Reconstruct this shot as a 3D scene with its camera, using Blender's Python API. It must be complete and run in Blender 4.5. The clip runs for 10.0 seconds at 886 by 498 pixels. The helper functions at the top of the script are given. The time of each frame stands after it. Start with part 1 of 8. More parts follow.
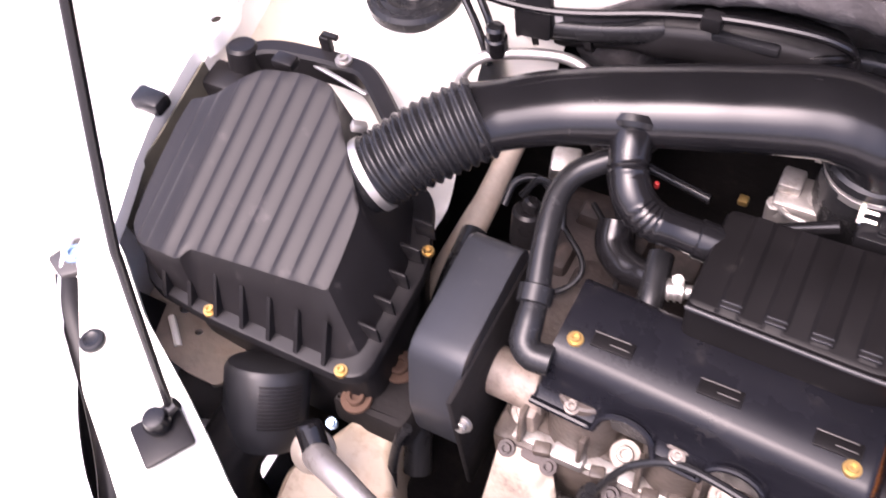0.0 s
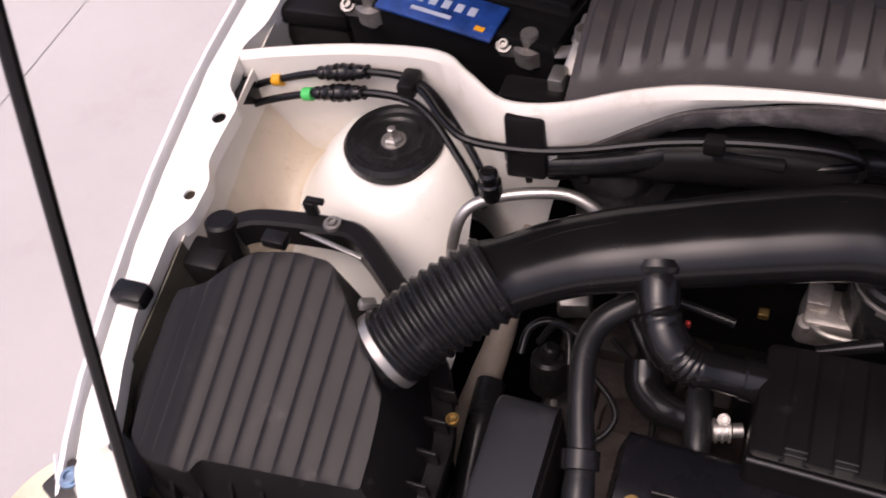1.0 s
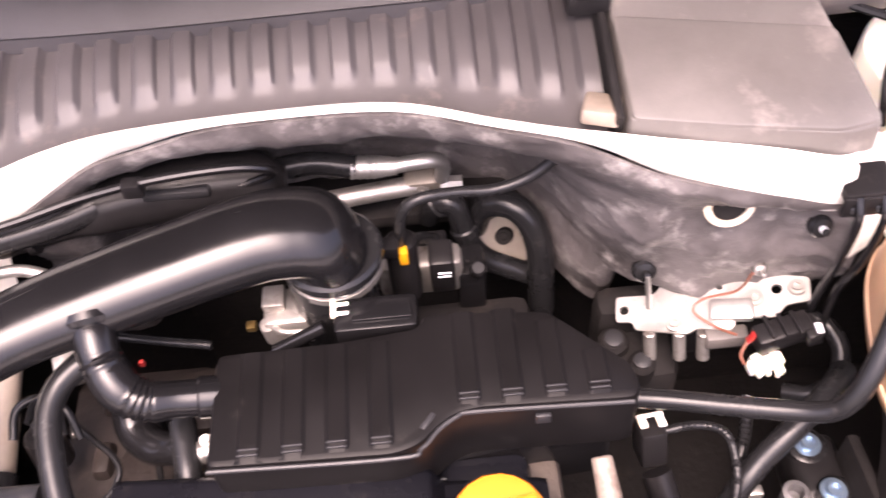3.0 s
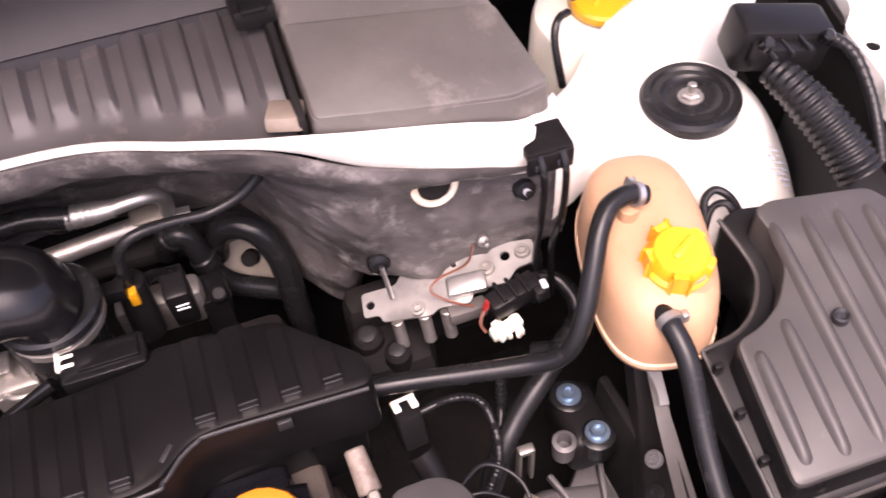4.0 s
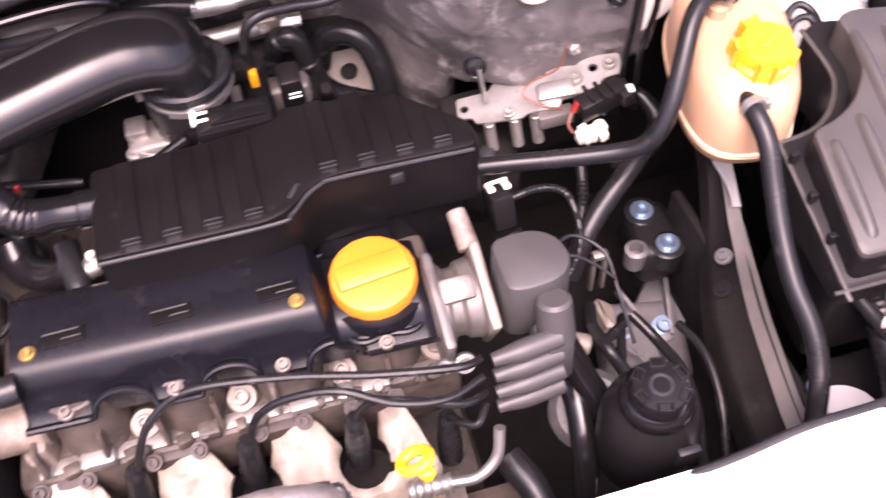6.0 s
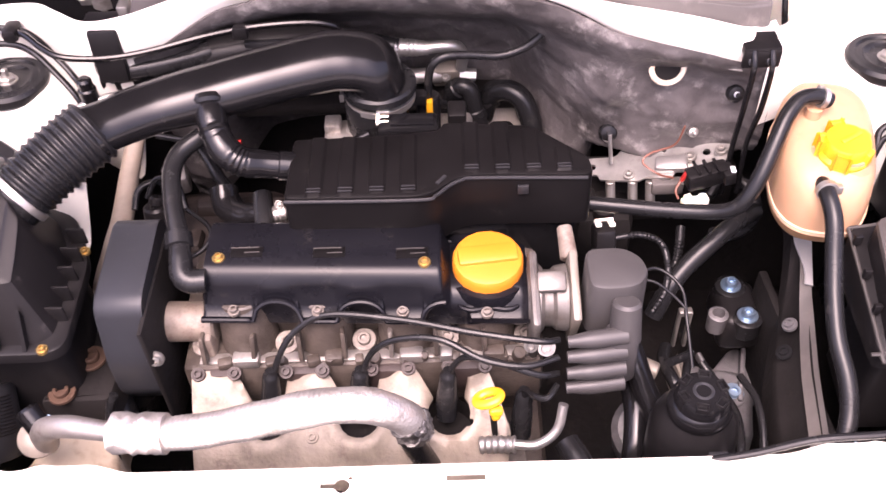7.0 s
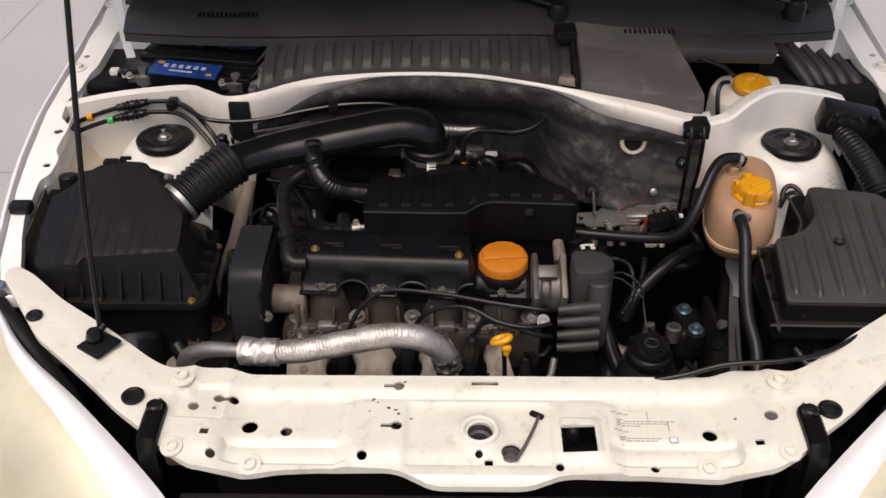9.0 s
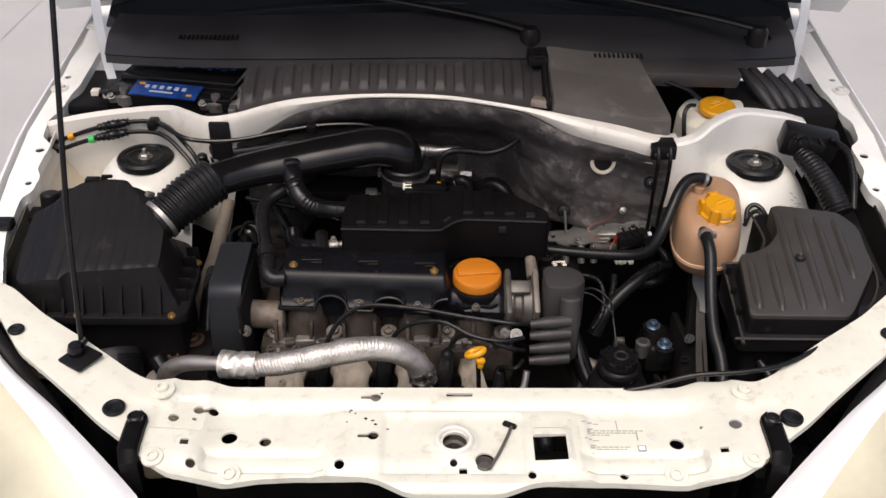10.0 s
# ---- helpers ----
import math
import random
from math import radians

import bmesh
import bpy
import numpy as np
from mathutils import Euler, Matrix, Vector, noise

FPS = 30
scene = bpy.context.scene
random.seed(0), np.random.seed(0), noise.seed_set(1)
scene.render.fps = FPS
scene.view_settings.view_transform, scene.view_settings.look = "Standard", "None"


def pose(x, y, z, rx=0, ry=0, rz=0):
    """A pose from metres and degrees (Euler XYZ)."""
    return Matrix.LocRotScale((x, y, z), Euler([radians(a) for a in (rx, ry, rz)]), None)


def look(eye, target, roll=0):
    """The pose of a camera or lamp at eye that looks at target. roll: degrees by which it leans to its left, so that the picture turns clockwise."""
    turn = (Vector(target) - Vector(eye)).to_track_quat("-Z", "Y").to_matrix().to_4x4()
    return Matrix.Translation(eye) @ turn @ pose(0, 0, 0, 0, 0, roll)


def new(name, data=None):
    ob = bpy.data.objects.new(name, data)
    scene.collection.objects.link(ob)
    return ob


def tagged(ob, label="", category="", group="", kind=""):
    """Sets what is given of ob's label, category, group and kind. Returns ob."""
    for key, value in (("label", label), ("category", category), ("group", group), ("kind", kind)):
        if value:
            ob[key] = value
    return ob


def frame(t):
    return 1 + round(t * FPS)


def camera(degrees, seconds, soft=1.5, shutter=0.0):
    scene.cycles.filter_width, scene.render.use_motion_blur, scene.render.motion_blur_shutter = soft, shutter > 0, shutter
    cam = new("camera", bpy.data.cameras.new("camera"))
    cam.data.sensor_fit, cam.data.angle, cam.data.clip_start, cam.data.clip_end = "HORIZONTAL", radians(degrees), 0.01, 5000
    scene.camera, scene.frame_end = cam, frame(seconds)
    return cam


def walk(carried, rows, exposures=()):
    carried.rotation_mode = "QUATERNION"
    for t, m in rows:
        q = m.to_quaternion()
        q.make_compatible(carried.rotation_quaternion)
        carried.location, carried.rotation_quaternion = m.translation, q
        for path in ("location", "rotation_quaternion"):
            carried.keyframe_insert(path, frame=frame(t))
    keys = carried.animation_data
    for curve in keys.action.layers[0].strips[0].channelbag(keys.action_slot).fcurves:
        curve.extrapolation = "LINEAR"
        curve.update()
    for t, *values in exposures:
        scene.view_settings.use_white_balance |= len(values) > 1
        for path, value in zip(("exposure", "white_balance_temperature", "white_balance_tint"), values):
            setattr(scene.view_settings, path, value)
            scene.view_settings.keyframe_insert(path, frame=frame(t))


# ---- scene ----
cam = camera(50.5, 10.0, 1.5, 0.3)
PATH = [
    (0, (-0.103, 0.003, 1.486), (-0.797, 0.899, -0.162), -11.8),
    (0.5, (-0.174, 0.04, 1.502), (-0.867, 0.975, -0.125), -14.5),
    (1, (-0.194, 0.067, 1.503), (-0.819, 1.118, -0.08), -13.8),
    (1.5, (-0.181, 0.082, 1.506), (-0.656, 1.193, -0.088), -11.2),
    (2, (-0.121, 0.087, 1.508), (-0.475, 1.238, -0.089), -9.6),
    (2.5, (-0.042, 0.084, 1.514), (-0.221, 1.255, -0.098), -7.1),
    (3, (0.02, 0.074, 1.504), (0.008, 1.271, -0.099), -6.0),
    (3.2, (0.042, 0.068, 1.503), (0.113, 1.265, -0.097), -5.2),
    (4.3, (0.12, 0.019, 1.498), (0.551, 1.159, -0.087), -2.5),
    (4.5, (0.118, 0.01, 1.495), (0.605, 1.12, -0.096), -1.2),
    (5, (0.11, -0.025, 1.485), (0.629, 1.014, -0.143), -1.4),
    (5.5, (0.062, -0.064, 1.478), (0.477, 0.964, -0.187), -2.1),
    (6, (0.01, -0.104, 1.477), (0.239, 0.99, -0.181), -4.6),
    (6.2, (-0.003, -0.132, 1.482), (0.129, 1.015, -0.151), -5.2),
    (7.3, (0.008, -0.442, 1.563), (-0.033, 0.995, 0.172), -2.2),
    (7.5, (-0.008, -0.509, 1.572), (-0.051, 0.966, 0.222), -2.0),
    (8, (-0.027, -0.666, 1.602), (-0.1, 0.878, 0.334), -2.3),
    (8.5, (-0.024, -0.762, 1.632), (-0.102, 0.833, 0.428), -1.9),
    (9, (-0.019, -0.816, 1.65), (-0.066, 0.803, 0.478), -0.8),
    (9.5, (-0.017, -0.845, 1.659), (-0.001, 0.794, 0.512), 0.6),
    (10, (-0.019, -0.855, 1.661), (-0.013, 0.796, 0.532), 0.3),
]
EXPOSURES = [(0.0, 2.58, 6100, 30), (0.5, 1.42, 6250, 33), (1.0, 0.66, 6350, 25), (1.5, 0.75, 6450, 26), (2.0, 1.75, 6500, 31), (2.5, 2.70, 6600, 30), (3.0, 2.80, 6650, 30), (4.5, 1.75, 6450, 34), (5.0, 1.92, 6500, 37), (5.5, 2.48, 6450, 39), (6.2, 2.57, 6400, 39), (7.5, 1.86, 6400, 30), (8.0, 0.65, 6550, 25), (8.5, 0.19, 6500, 19), (9.0, 0.15, 6400, 13), (10.0, 0.33, 6250, 11)]

walk(cam, [(t, look(eye, target, roll)) for t, eye, target, roll in PATH], EXPOSURES)

from mathutils import geometry

# ---- light ----
SUN_EL, SUN_ROT = 66, 196
world = bpy.data.worlds.new("sky")
scene.world = world
world.use_nodes = True
wn = world.node_tree.nodes
wl = world.node_tree.links
sky = wn.new("ShaderNodeTexSky")
sky.sky_type = "NISHITA"
sky.sun_disc = False
sky.sun_elevation = radians(SUN_EL)
sky.sun_rotation = radians(SUN_ROT)
sky.dust_density = 8.0
sky.air_density = 0.75
sky.ozone_density = 0.4
wl.new(sky.outputs[0], wn["Background"].inputs[0])
wn["Background"].inputs[1].default_value = 0.15
sun = new("sun", bpy.data.lights.new("sun", "SUN"))
sun.data.energy = 0.5
sun.data.angle = radians(60)
sun.data.color = (1.0, 0.95, 0.88)
sun.matrix_world = look((-0.6, -1.4, 5.0), (0, 0.5, 0.8))


# ---- materials ----
def mat(name, color, rough=0.5, metal=0.0, spread=0.15, grain=300.0, bump=0.05, stain=None, stain_amount=0.0,
        stain_scale=12.0, coat=0.0, spec=0.5):
    """A surface with fine grain, broad variation and stains of their own shape."""
    m = bpy.data.materials.new(name)
    m.use_nodes = True
    nt = m.node_tree
    b = nt.nodes["Principled BSDF"]
    b.inputs["Metallic"].default_value = metal
    b.inputs["Coat Weight"].default_value = coat
    b.inputs["Coat Roughness"].default_value = 0.12
    b.inputs["Specular IOR Level"].default_value = spec
    co = nt.nodes.new("ShaderNodeTexCoord")
    n1 = nt.nodes.new("ShaderNodeTexNoise")
    n1.inputs["Scale"].default_value = stain_scale
    n1.inputs["Detail"].default_value = 6
    n1.inputs["Roughness"].default_value = 0.65
    n2 = nt.nodes.new("ShaderNodeTexNoise")
    n2.inputs["Scale"].default_value = grain
    n2.inputs["Detail"].default_value = 2
    for n in (n1, n2):
        nt.links.new(co.outputs["Object"], n.inputs["Vector"])
    ramp = nt.nodes.new("ShaderNodeValToRGB")
    lo = [c * (1 - spread) for c in color]
    hi = [min(1, c * (1 + spread)) for c in color]
    ramp.color_ramp.elements[0].position, ramp.color_ramp.elements[1].position = 0.3, 0.7
    ramp.color_ramp.elements[0].color = (*lo, 1)
    ramp.color_ramp.elements[1].color = (*hi, 1)
    nt.links.new(n1.outputs["Fac"], ramp.inputs["Fac"])
    col = ramp.outputs["Color"]
    if stain:
        n3 = nt.nodes.new("ShaderNodeTexNoise")
        n3.inputs["Scale"].default_value = stain_scale * 2.3
        n3.inputs["Detail"].default_value = 8
        n3.inputs["Roughness"].default_value = 0.7
        nt.links.new(co.outputs["Object"], n3.inputs["Vector"])
        r3 = nt.nodes.new("ShaderNodeValToRGB")
        r3.color_ramp.elements[0].position = 0.62 - 0.25 * stain_amount
        r3.color_ramp.elements[1].position = 0.78 - 0.15 * stain_amount
        nt.links.new(n3.outputs["Fac"], r3.inputs["Fac"])
        mul = nt.nodes.new("ShaderNodeMath")
        mul.operation = "MULTIPLY"
        mul.inputs[1].default_value = min(1.0, 0.35 + stain_amount)
        nt.links.new(r3.outputs["Color"], mul.inputs[0])
        mix = nt.nodes.new("ShaderNodeMix")
        mix.data_type = "RGBA"
        nt.links.new(mul.outputs[0], mix.inputs["Factor"])
        nt.links.new(col, mix.inputs["A"])
        mix.inputs["B"].default_value = (*stain, 1)
        col = mix.outputs["Result"]
    nt.links.new(col, b.inputs["Base Color"])
    rr = nt.nodes.new("ShaderNodeMapRange")
    rr.inputs["To Min"].default_value = max(0.02, rough - 0.1)
    rr.inputs["To Max"].default_value = min(1, rough + 0.12)
    nt.links.new(n1.outputs["Fac"], rr.inputs["Value"])
    nt.links.new(rr.outputs[0], b.inputs["Roughness"])
    if bump:
        bp = nt.nodes.new("ShaderNodeBump")
        bp.inputs["Strength"].default_value = bump
        bp.inputs["Distance"].default_value = 0.3 / grain
        nt.links.new(n2.outputs["Fac"], bp.inputs["Height"])
        nt.links.new(bp.outputs[0], b.inputs["Normal"])
    return m


WHITE = mat("white_paint", (0.68, 0.665, 0.605), 0.32, spread=0.05, bump=0.02, stain=(0.42, 0.35, 0.26), stain_amount=0.15, coat=0.2)
WHITE_PANEL = mat("scuffed_white_paint", (0.655, 0.645, 0.555), 0.34, spread=0.06, grain=60, bump=0.03, stain=(0.40, 0.35, 0.26), stain_amount=0.28, stain_scale=19, coat=0.2)
WHITE_DUSTY = mat("dusty_white_paint", (0.67, 0.64, 0.575), 0.42, spread=0.06, bump=0.03, stain=(0.36, 0.29, 0.20), stain_amount=0.22, stain_scale=9)
RUSTY_CREAM = mat("rust_stained_cream_paint", (0.56, 0.49, 0.385), 0.42, spread=0.10, bump=0.03, stain=(0.27, 0.175, 0.085), stain_amount=0.42, stain_scale=9)
WHITE_OUT = mat("gloss_white_paint", (0.74, 0.74, 0.74), 0.15, spread=0.02, bump=0.0, coat=0.6)
PLASTIC = mat("black_plastic", (0.0085, 0.008, 0.0083), 0.31, spread=0.25, grain=900, bump=0.12, stain=(0.07, 0.06, 0.055), stain_amount=0.05, spec=0.13)
PLASTIC_LID = mat("ribbed_black_plastic", (0.0088, 0.0080, 0.0082), 0.39, spread=0.2, grain=900, bump=0.10, stain=(0.10, 0.09, 0.085), stain_amount=0.05, spec=0.16)
PLASTIC_PALER = mat("paler_black_plastic", (0.038, 0.035, 0.0325), 0.40, spread=0.15, grain=900, bump=0.10, stain=(0.11, 0.10, 0.09), stain_amount=0.06, spec=0.32)
PLASTIC_GLOSS = mat("glossy_black_plastic", (0.0055, 0.0053, 0.0057), 0.19, spread=0.2, grain=600, bump=0.03, stain=(0.05, 0.045, 0.04), stain_amount=0.03, spec=0.30)
PLASTIC_GREY = mat("grey_black_plastic", (0.015, 0.015, 0.0162), 0.40, spread=0.2, grain=900, bump=0.15, stain=(0.06, 0.055, 0.05), stain_amount=0.06, spec=0.26)
TRAY_PL = mat("dusty_tray_plastic", (0.092, 0.084, 0.077), 0.5, spread=0.3, grain=500, bump=0.2, stain=(0.24, 0.21, 0.19), stain_amount=0.25, stain_scale=6)
PAD = mat("dark_bounce_pad", (0.010, 0.010, 0.010), 0.85, spread=0.3, grain=160, bump=0.4)
COWL_PL = mat("faded_cowl_plastic", (0.038, 0.034, 0.034), 0.48, spread=0.25, grain=500, bump=0.2, stain=(0.16, 0.13, 0.11), stain_amount=0.16, stain_scale=8)
RUBBER = mat("black_rubber", (0.009, 0.009, 0.0095), 0.25, spread=0.25, grain=500, bump=0.15, stain=(0.08, 0.075, 0.07), stain_amount=0.08, spec=0.22)
FELT = mat("sound_deadening_felt", (0.066, 0.060, 0.059), 0.5, spread=0.55, grain=160, bump=0.5, stain=(0.27, 0.255, 0.242), stain_amount=0.34, stain_scale=13, spec=0.28)
# near-black for grimy metal, and for painted deep shade low in the bay
DARK = mat("grimy_black_and_shade", (0.0095, 0.0085, 0.0082), 0.75, spread=0.4, grain=80, bump=0.3, stain=(0.035, 0.028, 0.023), stain_amount=0.2, spec=0.12)
ALU = mat("cast_aluminium", (0.36, 0.34, 0.315), 0.44, 0.85, spread=0.2, grain=350, bump=0.35, stain=(0.10, 0.075, 0.055), stain_amount=0.4, stain_scale=16)
ALU_CLEAN = mat("aluminium", (0.42, 0.41, 0.39), 0.40, 0.9, spread=0.2, grain=500, bump=0.15, stain=(0.20, 0.17, 0.14), stain_amount=0.2, stain_scale=24)
STEEL = mat("zinc_steel", (0.36, 0.345, 0.32), 0.44, 0.9, spread=0.15, grain=400, bump=0.1, stain=(0.25, 0.18, 0.1), stain_amount=0.08)
BLUE_STEEL = mat("blue_zinc_bolt", (0.24, 0.33, 0.43), 0.33, 0.85, spread=0.15)
BRASS = mat("yellow_zinc", (0.42, 0.28, 0.10), 0.38, 0.85, spread=0.2)
RUST = mat("rusty_steel", (0.068, 0.038, 0.024), 0.7, 0.4, spread=0.35, bump=0.3)
HEAD = mat("oily_cast_head", (0.053, 0.043, 0.035), 0.48, 0.0, spread=0.5, grain=220, bump=0.5, stain=(0.018, 0.012, 0.009), stain_amount=0.42, stain_scale=20, spec=0.35)
SHIELD = mat("stained_steel", (0.17, 0.15, 0.13), 0.5, 0.5, spread=0.4, grain=250, bump=0.4, stain=(0.06, 0.04, 0.03), stain_amount=0.4, stain_scale=30)
FOIL = mat("aluminised_sleeve", (0.47, 0.445, 0.415), 0.42, 0.8, spread=0.35, grain=330, bump=1.0, stain=(0.24, 0.19, 0.145), stain_amount=0.34, stain_scale=17)
ORANGE = mat("orange_plastic", (0.46, 0.150, 0.008), 0.42, spread=0.06, bump=0.05)
YELLOW = mat("yellow_plastic", (0.62, 0.285, 0.006), 0.36, spread=0.06, bump=0.04)
# dark olive holds the shade that lies over the wing's white paint
SHADED_WING = mat("shaded_wing_paint", (0.085, 0.078, 0.058), 0.5, spread=0.3, grain=120, bump=0.15, stain=(0.03, 0.026, 0.02), stain_amount=0.4, stain_scale=11)
TANK = mat("aged_translucent_plastic", (0.34, 0.205, 0.120), 0.42, spread=0.16, grain=200, bump=0.05, spec=0.3, stain=(0.25, 0.135, 0.068), stain_amount=0.25, stain_scale=5)
TANK_LOW = mat("aged_tank_lower_half", (0.24, 0.138, 0.070), 0.45, spread=0.2, grain=200, bump=0.05, spec=0.3)
TANK_WHITE = mat("milky_plastic", (0.74, 0.70, 0.60), 0.4, spread=0.06, bump=0.03)
for tm in (TANK, TANK_LOW, TANK_WHITE):
    tb_ = tm.node_tree.nodes["Principled BSDF"]
    tb_.inputs["Subsurface Weight"].default_value = 0.25
    tb_.inputs["Subsurface Radius"].default_value = (0.02, 0.01, 0.005)
TANK_SEAM = mat("pale_tank_seam", (0.52, 0.34, 0.215), 0.42, spread=0.06, bump=0.03)
FOOT = mat("dusty_grey_paint", (0.28, 0.275, 0.27), 0.5, spread=0.1, stain=(0.2, 0.17, 0.14), stain_amount=0.2)
VALVE = mat("satin_black_cover", (0.005, 0.005, 0.0065), 0.25, spread=0.2, grain=700, bump=0.1, stain=(0.05, 0.045, 0.04), stain_amount=0.03, spec=0.17)
MATT = mat("matt_black_plastic", (0.0048, 0.0044, 0.0045), 0.33, spread=0.25, grain=900, bump=0.15, stain=(0.05, 0.045, 0.04), stain_amount=0.03, spec=0.07)
MAROON = mat("brown_rubber_boot", (0.017, 0.010, 0.008), 0.58, spread=0.5, grain=250, bump=0.4, stain=(0.045, 0.034, 0.027), stain_amount=0.3)
BEIGE = mat("heat_bleached_steel", (0.178, 0.150, 0.116), 0.50, 0.2, spread=0.4, grain=250, bump=0.4, stain=(0.065, 0.042, 0.030), stain_amount=0.38, stain_scale=17)
BEIGE_CAST = mat("pale_cast_metal", (0.165, 0.145, 0.12), 0.5, 0.3, spread=0.2, grain=350, bump=0.2, stain=(0.16, 0.12, 0.09), stain_amount=0.2, stain_scale=22)
BROWN_WIRE = mat("brown_wire", (0.14, 0.05, 0.03), 0.4)
RED = mat("red_plastic", (0.26, 0.015, 0.012), 0.4)
GREEN = mat("green_plastic", (0.05, 0.45, 0.10), 0.4)
BLUE = mat("blue_label", (0.010, 0.042, 0.19), 0.3, spread=0.6, stain_scale=30, stain=(0.05, 0.16, 0.5), stain_amount=0.2)
LABEL_INK = mat("label_ink", (0.34, 0.38, 0.46), 0.4)
MOUNT = mat("cast_mount_grey", (0.098, 0.095, 0.097), 0.5, 0.2, spread=0.3, grain=200, bump=0.35, stain=(0.03, 0.026, 0.022), stain_amount=0.35)
PALE = mat("pale_label", (0.72, 0.74, 0.78), 0.4)
PRINT = mat("printed_ink", (0.30, 0.29, 0.28), 0.5)
STICKER = mat("clear_sticker", (0.67, 0.655, 0.555), 0.3, spread=0.03)
TAN = mat("dusty_tan_metal", (0.20, 0.165, 0.13), 0.6, spread=0.3, grain=120, bump=0.25, stain=(0.16, 0.10, 0.06), stain_amount=0.25)
GREYPAINT = mat("grey_frame_paint", (0.070, 0.063, 0.058), 0.55, spread=0.3, stain=(0.10, 0.085, 0.072), stain_amount=0.3)
SCUTTLE_PL = mat("black_scuttle_plastic", (0.025, 0.0235, 0.025), 0.42, spread=0.25, grain=500, bump=0.2, stain=(0.05, 0.045, 0.042), stain_amount=0.12, stain_scale=8, spec=0.38)
SPECKLED = mat("rust_speckled_cast", (0.15, 0.122, 0.098), 0.55, spread=0.35, grain=200, bump=0.3, stain=(0.05, 0.028, 0.018), stain_amount=0.5, stain_scale=34)
CAST_DIRTY = mat("dirty_machined_aluminium", (0.115, 0.106, 0.096), 0.46, 0.5, spread=0.4, grain=350, bump=0.2, stain=(0.06, 0.045, 0.035), stain_amount=0.45, stain_scale=28)
DISTRIBUTOR = mat("dark_grey_bakelite", (0.036, 0.034, 0.0335), 0.42, spread=0.15, grain=700, bump=0.1, stain=(0.06, 0.055, 0.05), stain_amount=0.08, spec=0.3)
TIMING = mat("blue_grey_plastic", (0.0145, 0.0155, 0.0180), 0.36, spread=0.2, grain=900, bump=0.15, stain=(0.07, 0.066, 0.062), stain_amount=0.06, spec=0.26)
LEG = mat("rust_streaked_leg_paint", (0.36, 0.295, 0.215), 0.5, spread=0.15, bump=0.05, stain=(0.15, 0.095, 0.05), stain_amount=0.42, stain_scale=11)
TORN = mat("torn_dark_foil", (0.10, 0.095, 0.09), 0.42, 0.6, spread=0.8, grain=160, bump=1.0, stain=(0.42, 0.40, 0.37), stain_amount=0.3, stain_scale=60)
BROWN_BLOCK = mat("brown_stained_block", (0.019, 0.0145, 0.0125), 0.6, spread=0.5, grain=120, bump=0.4, stain=(0.06, 0.045, 0.036), stain_amount=0.3, stain_scale=18, spec=0.25)
CONCRETE = mat("pale_concrete", (0.378, 0.366, 0.354), 0.85, spread=0.08, grain=60, bump=0.2, stain=(0.31, 0.275, 0.26), stain_amount=0.16, stain_scale=1.1)
LENS_BASE = mat("headlamp_reflector", (0.60, 0.56, 0.40), 0.35, 0.3, spread=0.12, stain_scale=8, coat=0.6)
# brighter copy of the white paint, making up for light the bonnet blocks
WHITE_BRIGHT = mat("brightened_white_paint", (0.80, 0.785, 0.73), 0.32, spread=0.05, bump=0.02, stain=(0.5, 0.43, 0.33), stain_amount=0.12, coat=0.2)
GLASS_DARK = mat("dark_windscreen", (0.012, 0.014, 0.016), 0.06, spread=0.1, bump=0.0, coat=0.5)


# ---- mesh helpers ----
def finish(name, bm, material, angle=35):
    bmesh.ops.remove_doubles(bm, verts=bm.verts, dist=1e-6)
    bmesh.ops.recalc_face_normals(bm, faces=bm.faces)
    me = bpy.data.meshes.new(name)
    bm.to_mesh(me)
    bm.free()
    me.polygons.foreach_set("use_smooth", [True] * len(me.polygons))
    me.set_sharp_from_angle(angle=radians(angle))
    me.materials.append(material)
    return me


def part(name, bm, material, parent=None, label="", angle=35):
    ob = new(name, finish(name, bm, material, angle))
    if parent:
        ob.parent = parent
        ob.matrix_parent_inverse = Matrix.Translation(-Vector(BASE.get(parent.name, (0, 0, 0))))
    if label:
        ob["label"] = label
    return ob


BASE = {}


def thing(name, label, category, at=(0, 0, 0), group="", kind="", step=(0, 0, 0)):
    """An Empty at the base of a thing; its parts are built round at, and the whole then stands one step aside."""
    ob = new(name)
    BASE[ob.name] = at
    ob.location = Vector(at) + Vector(step)
    ob.empty_display_size = 0.02
    return tagged(ob, label, category, group, kind)


def moved(ob, dx, dy, dz):
    """Sets a finished thing into its place by a small step."""
    ob.location += Vector((dx, dy, dz))
    return ob


def box(bm, c, s, bevel=0.0, m=None, taper=1.0, seg=2):
    """A box round c with sizes s; taper shrinks its top."""
    r = bmesh.ops.create_cube(bm, size=1)
    vs = r["verts"]
    t = Matrix.Translation(c) @ (m or Matrix.Identity(4)) if m is None or m.translation.length == 0 else m
    for v in vs:
        k = taper if v.co.z > 0 else 1.0
        v.co = t @ Vector((v.co.x * s[0] * k, v.co.y * s[1] * k, v.co.z * s[2]))
    if bevel:
        es = list({e for v in vs for e in v.link_edges})
        bmesh.ops.bevel(bm, geom=es, offset=bevel, segments=seg, affect="EDGES", profile=0.5)
    return bm


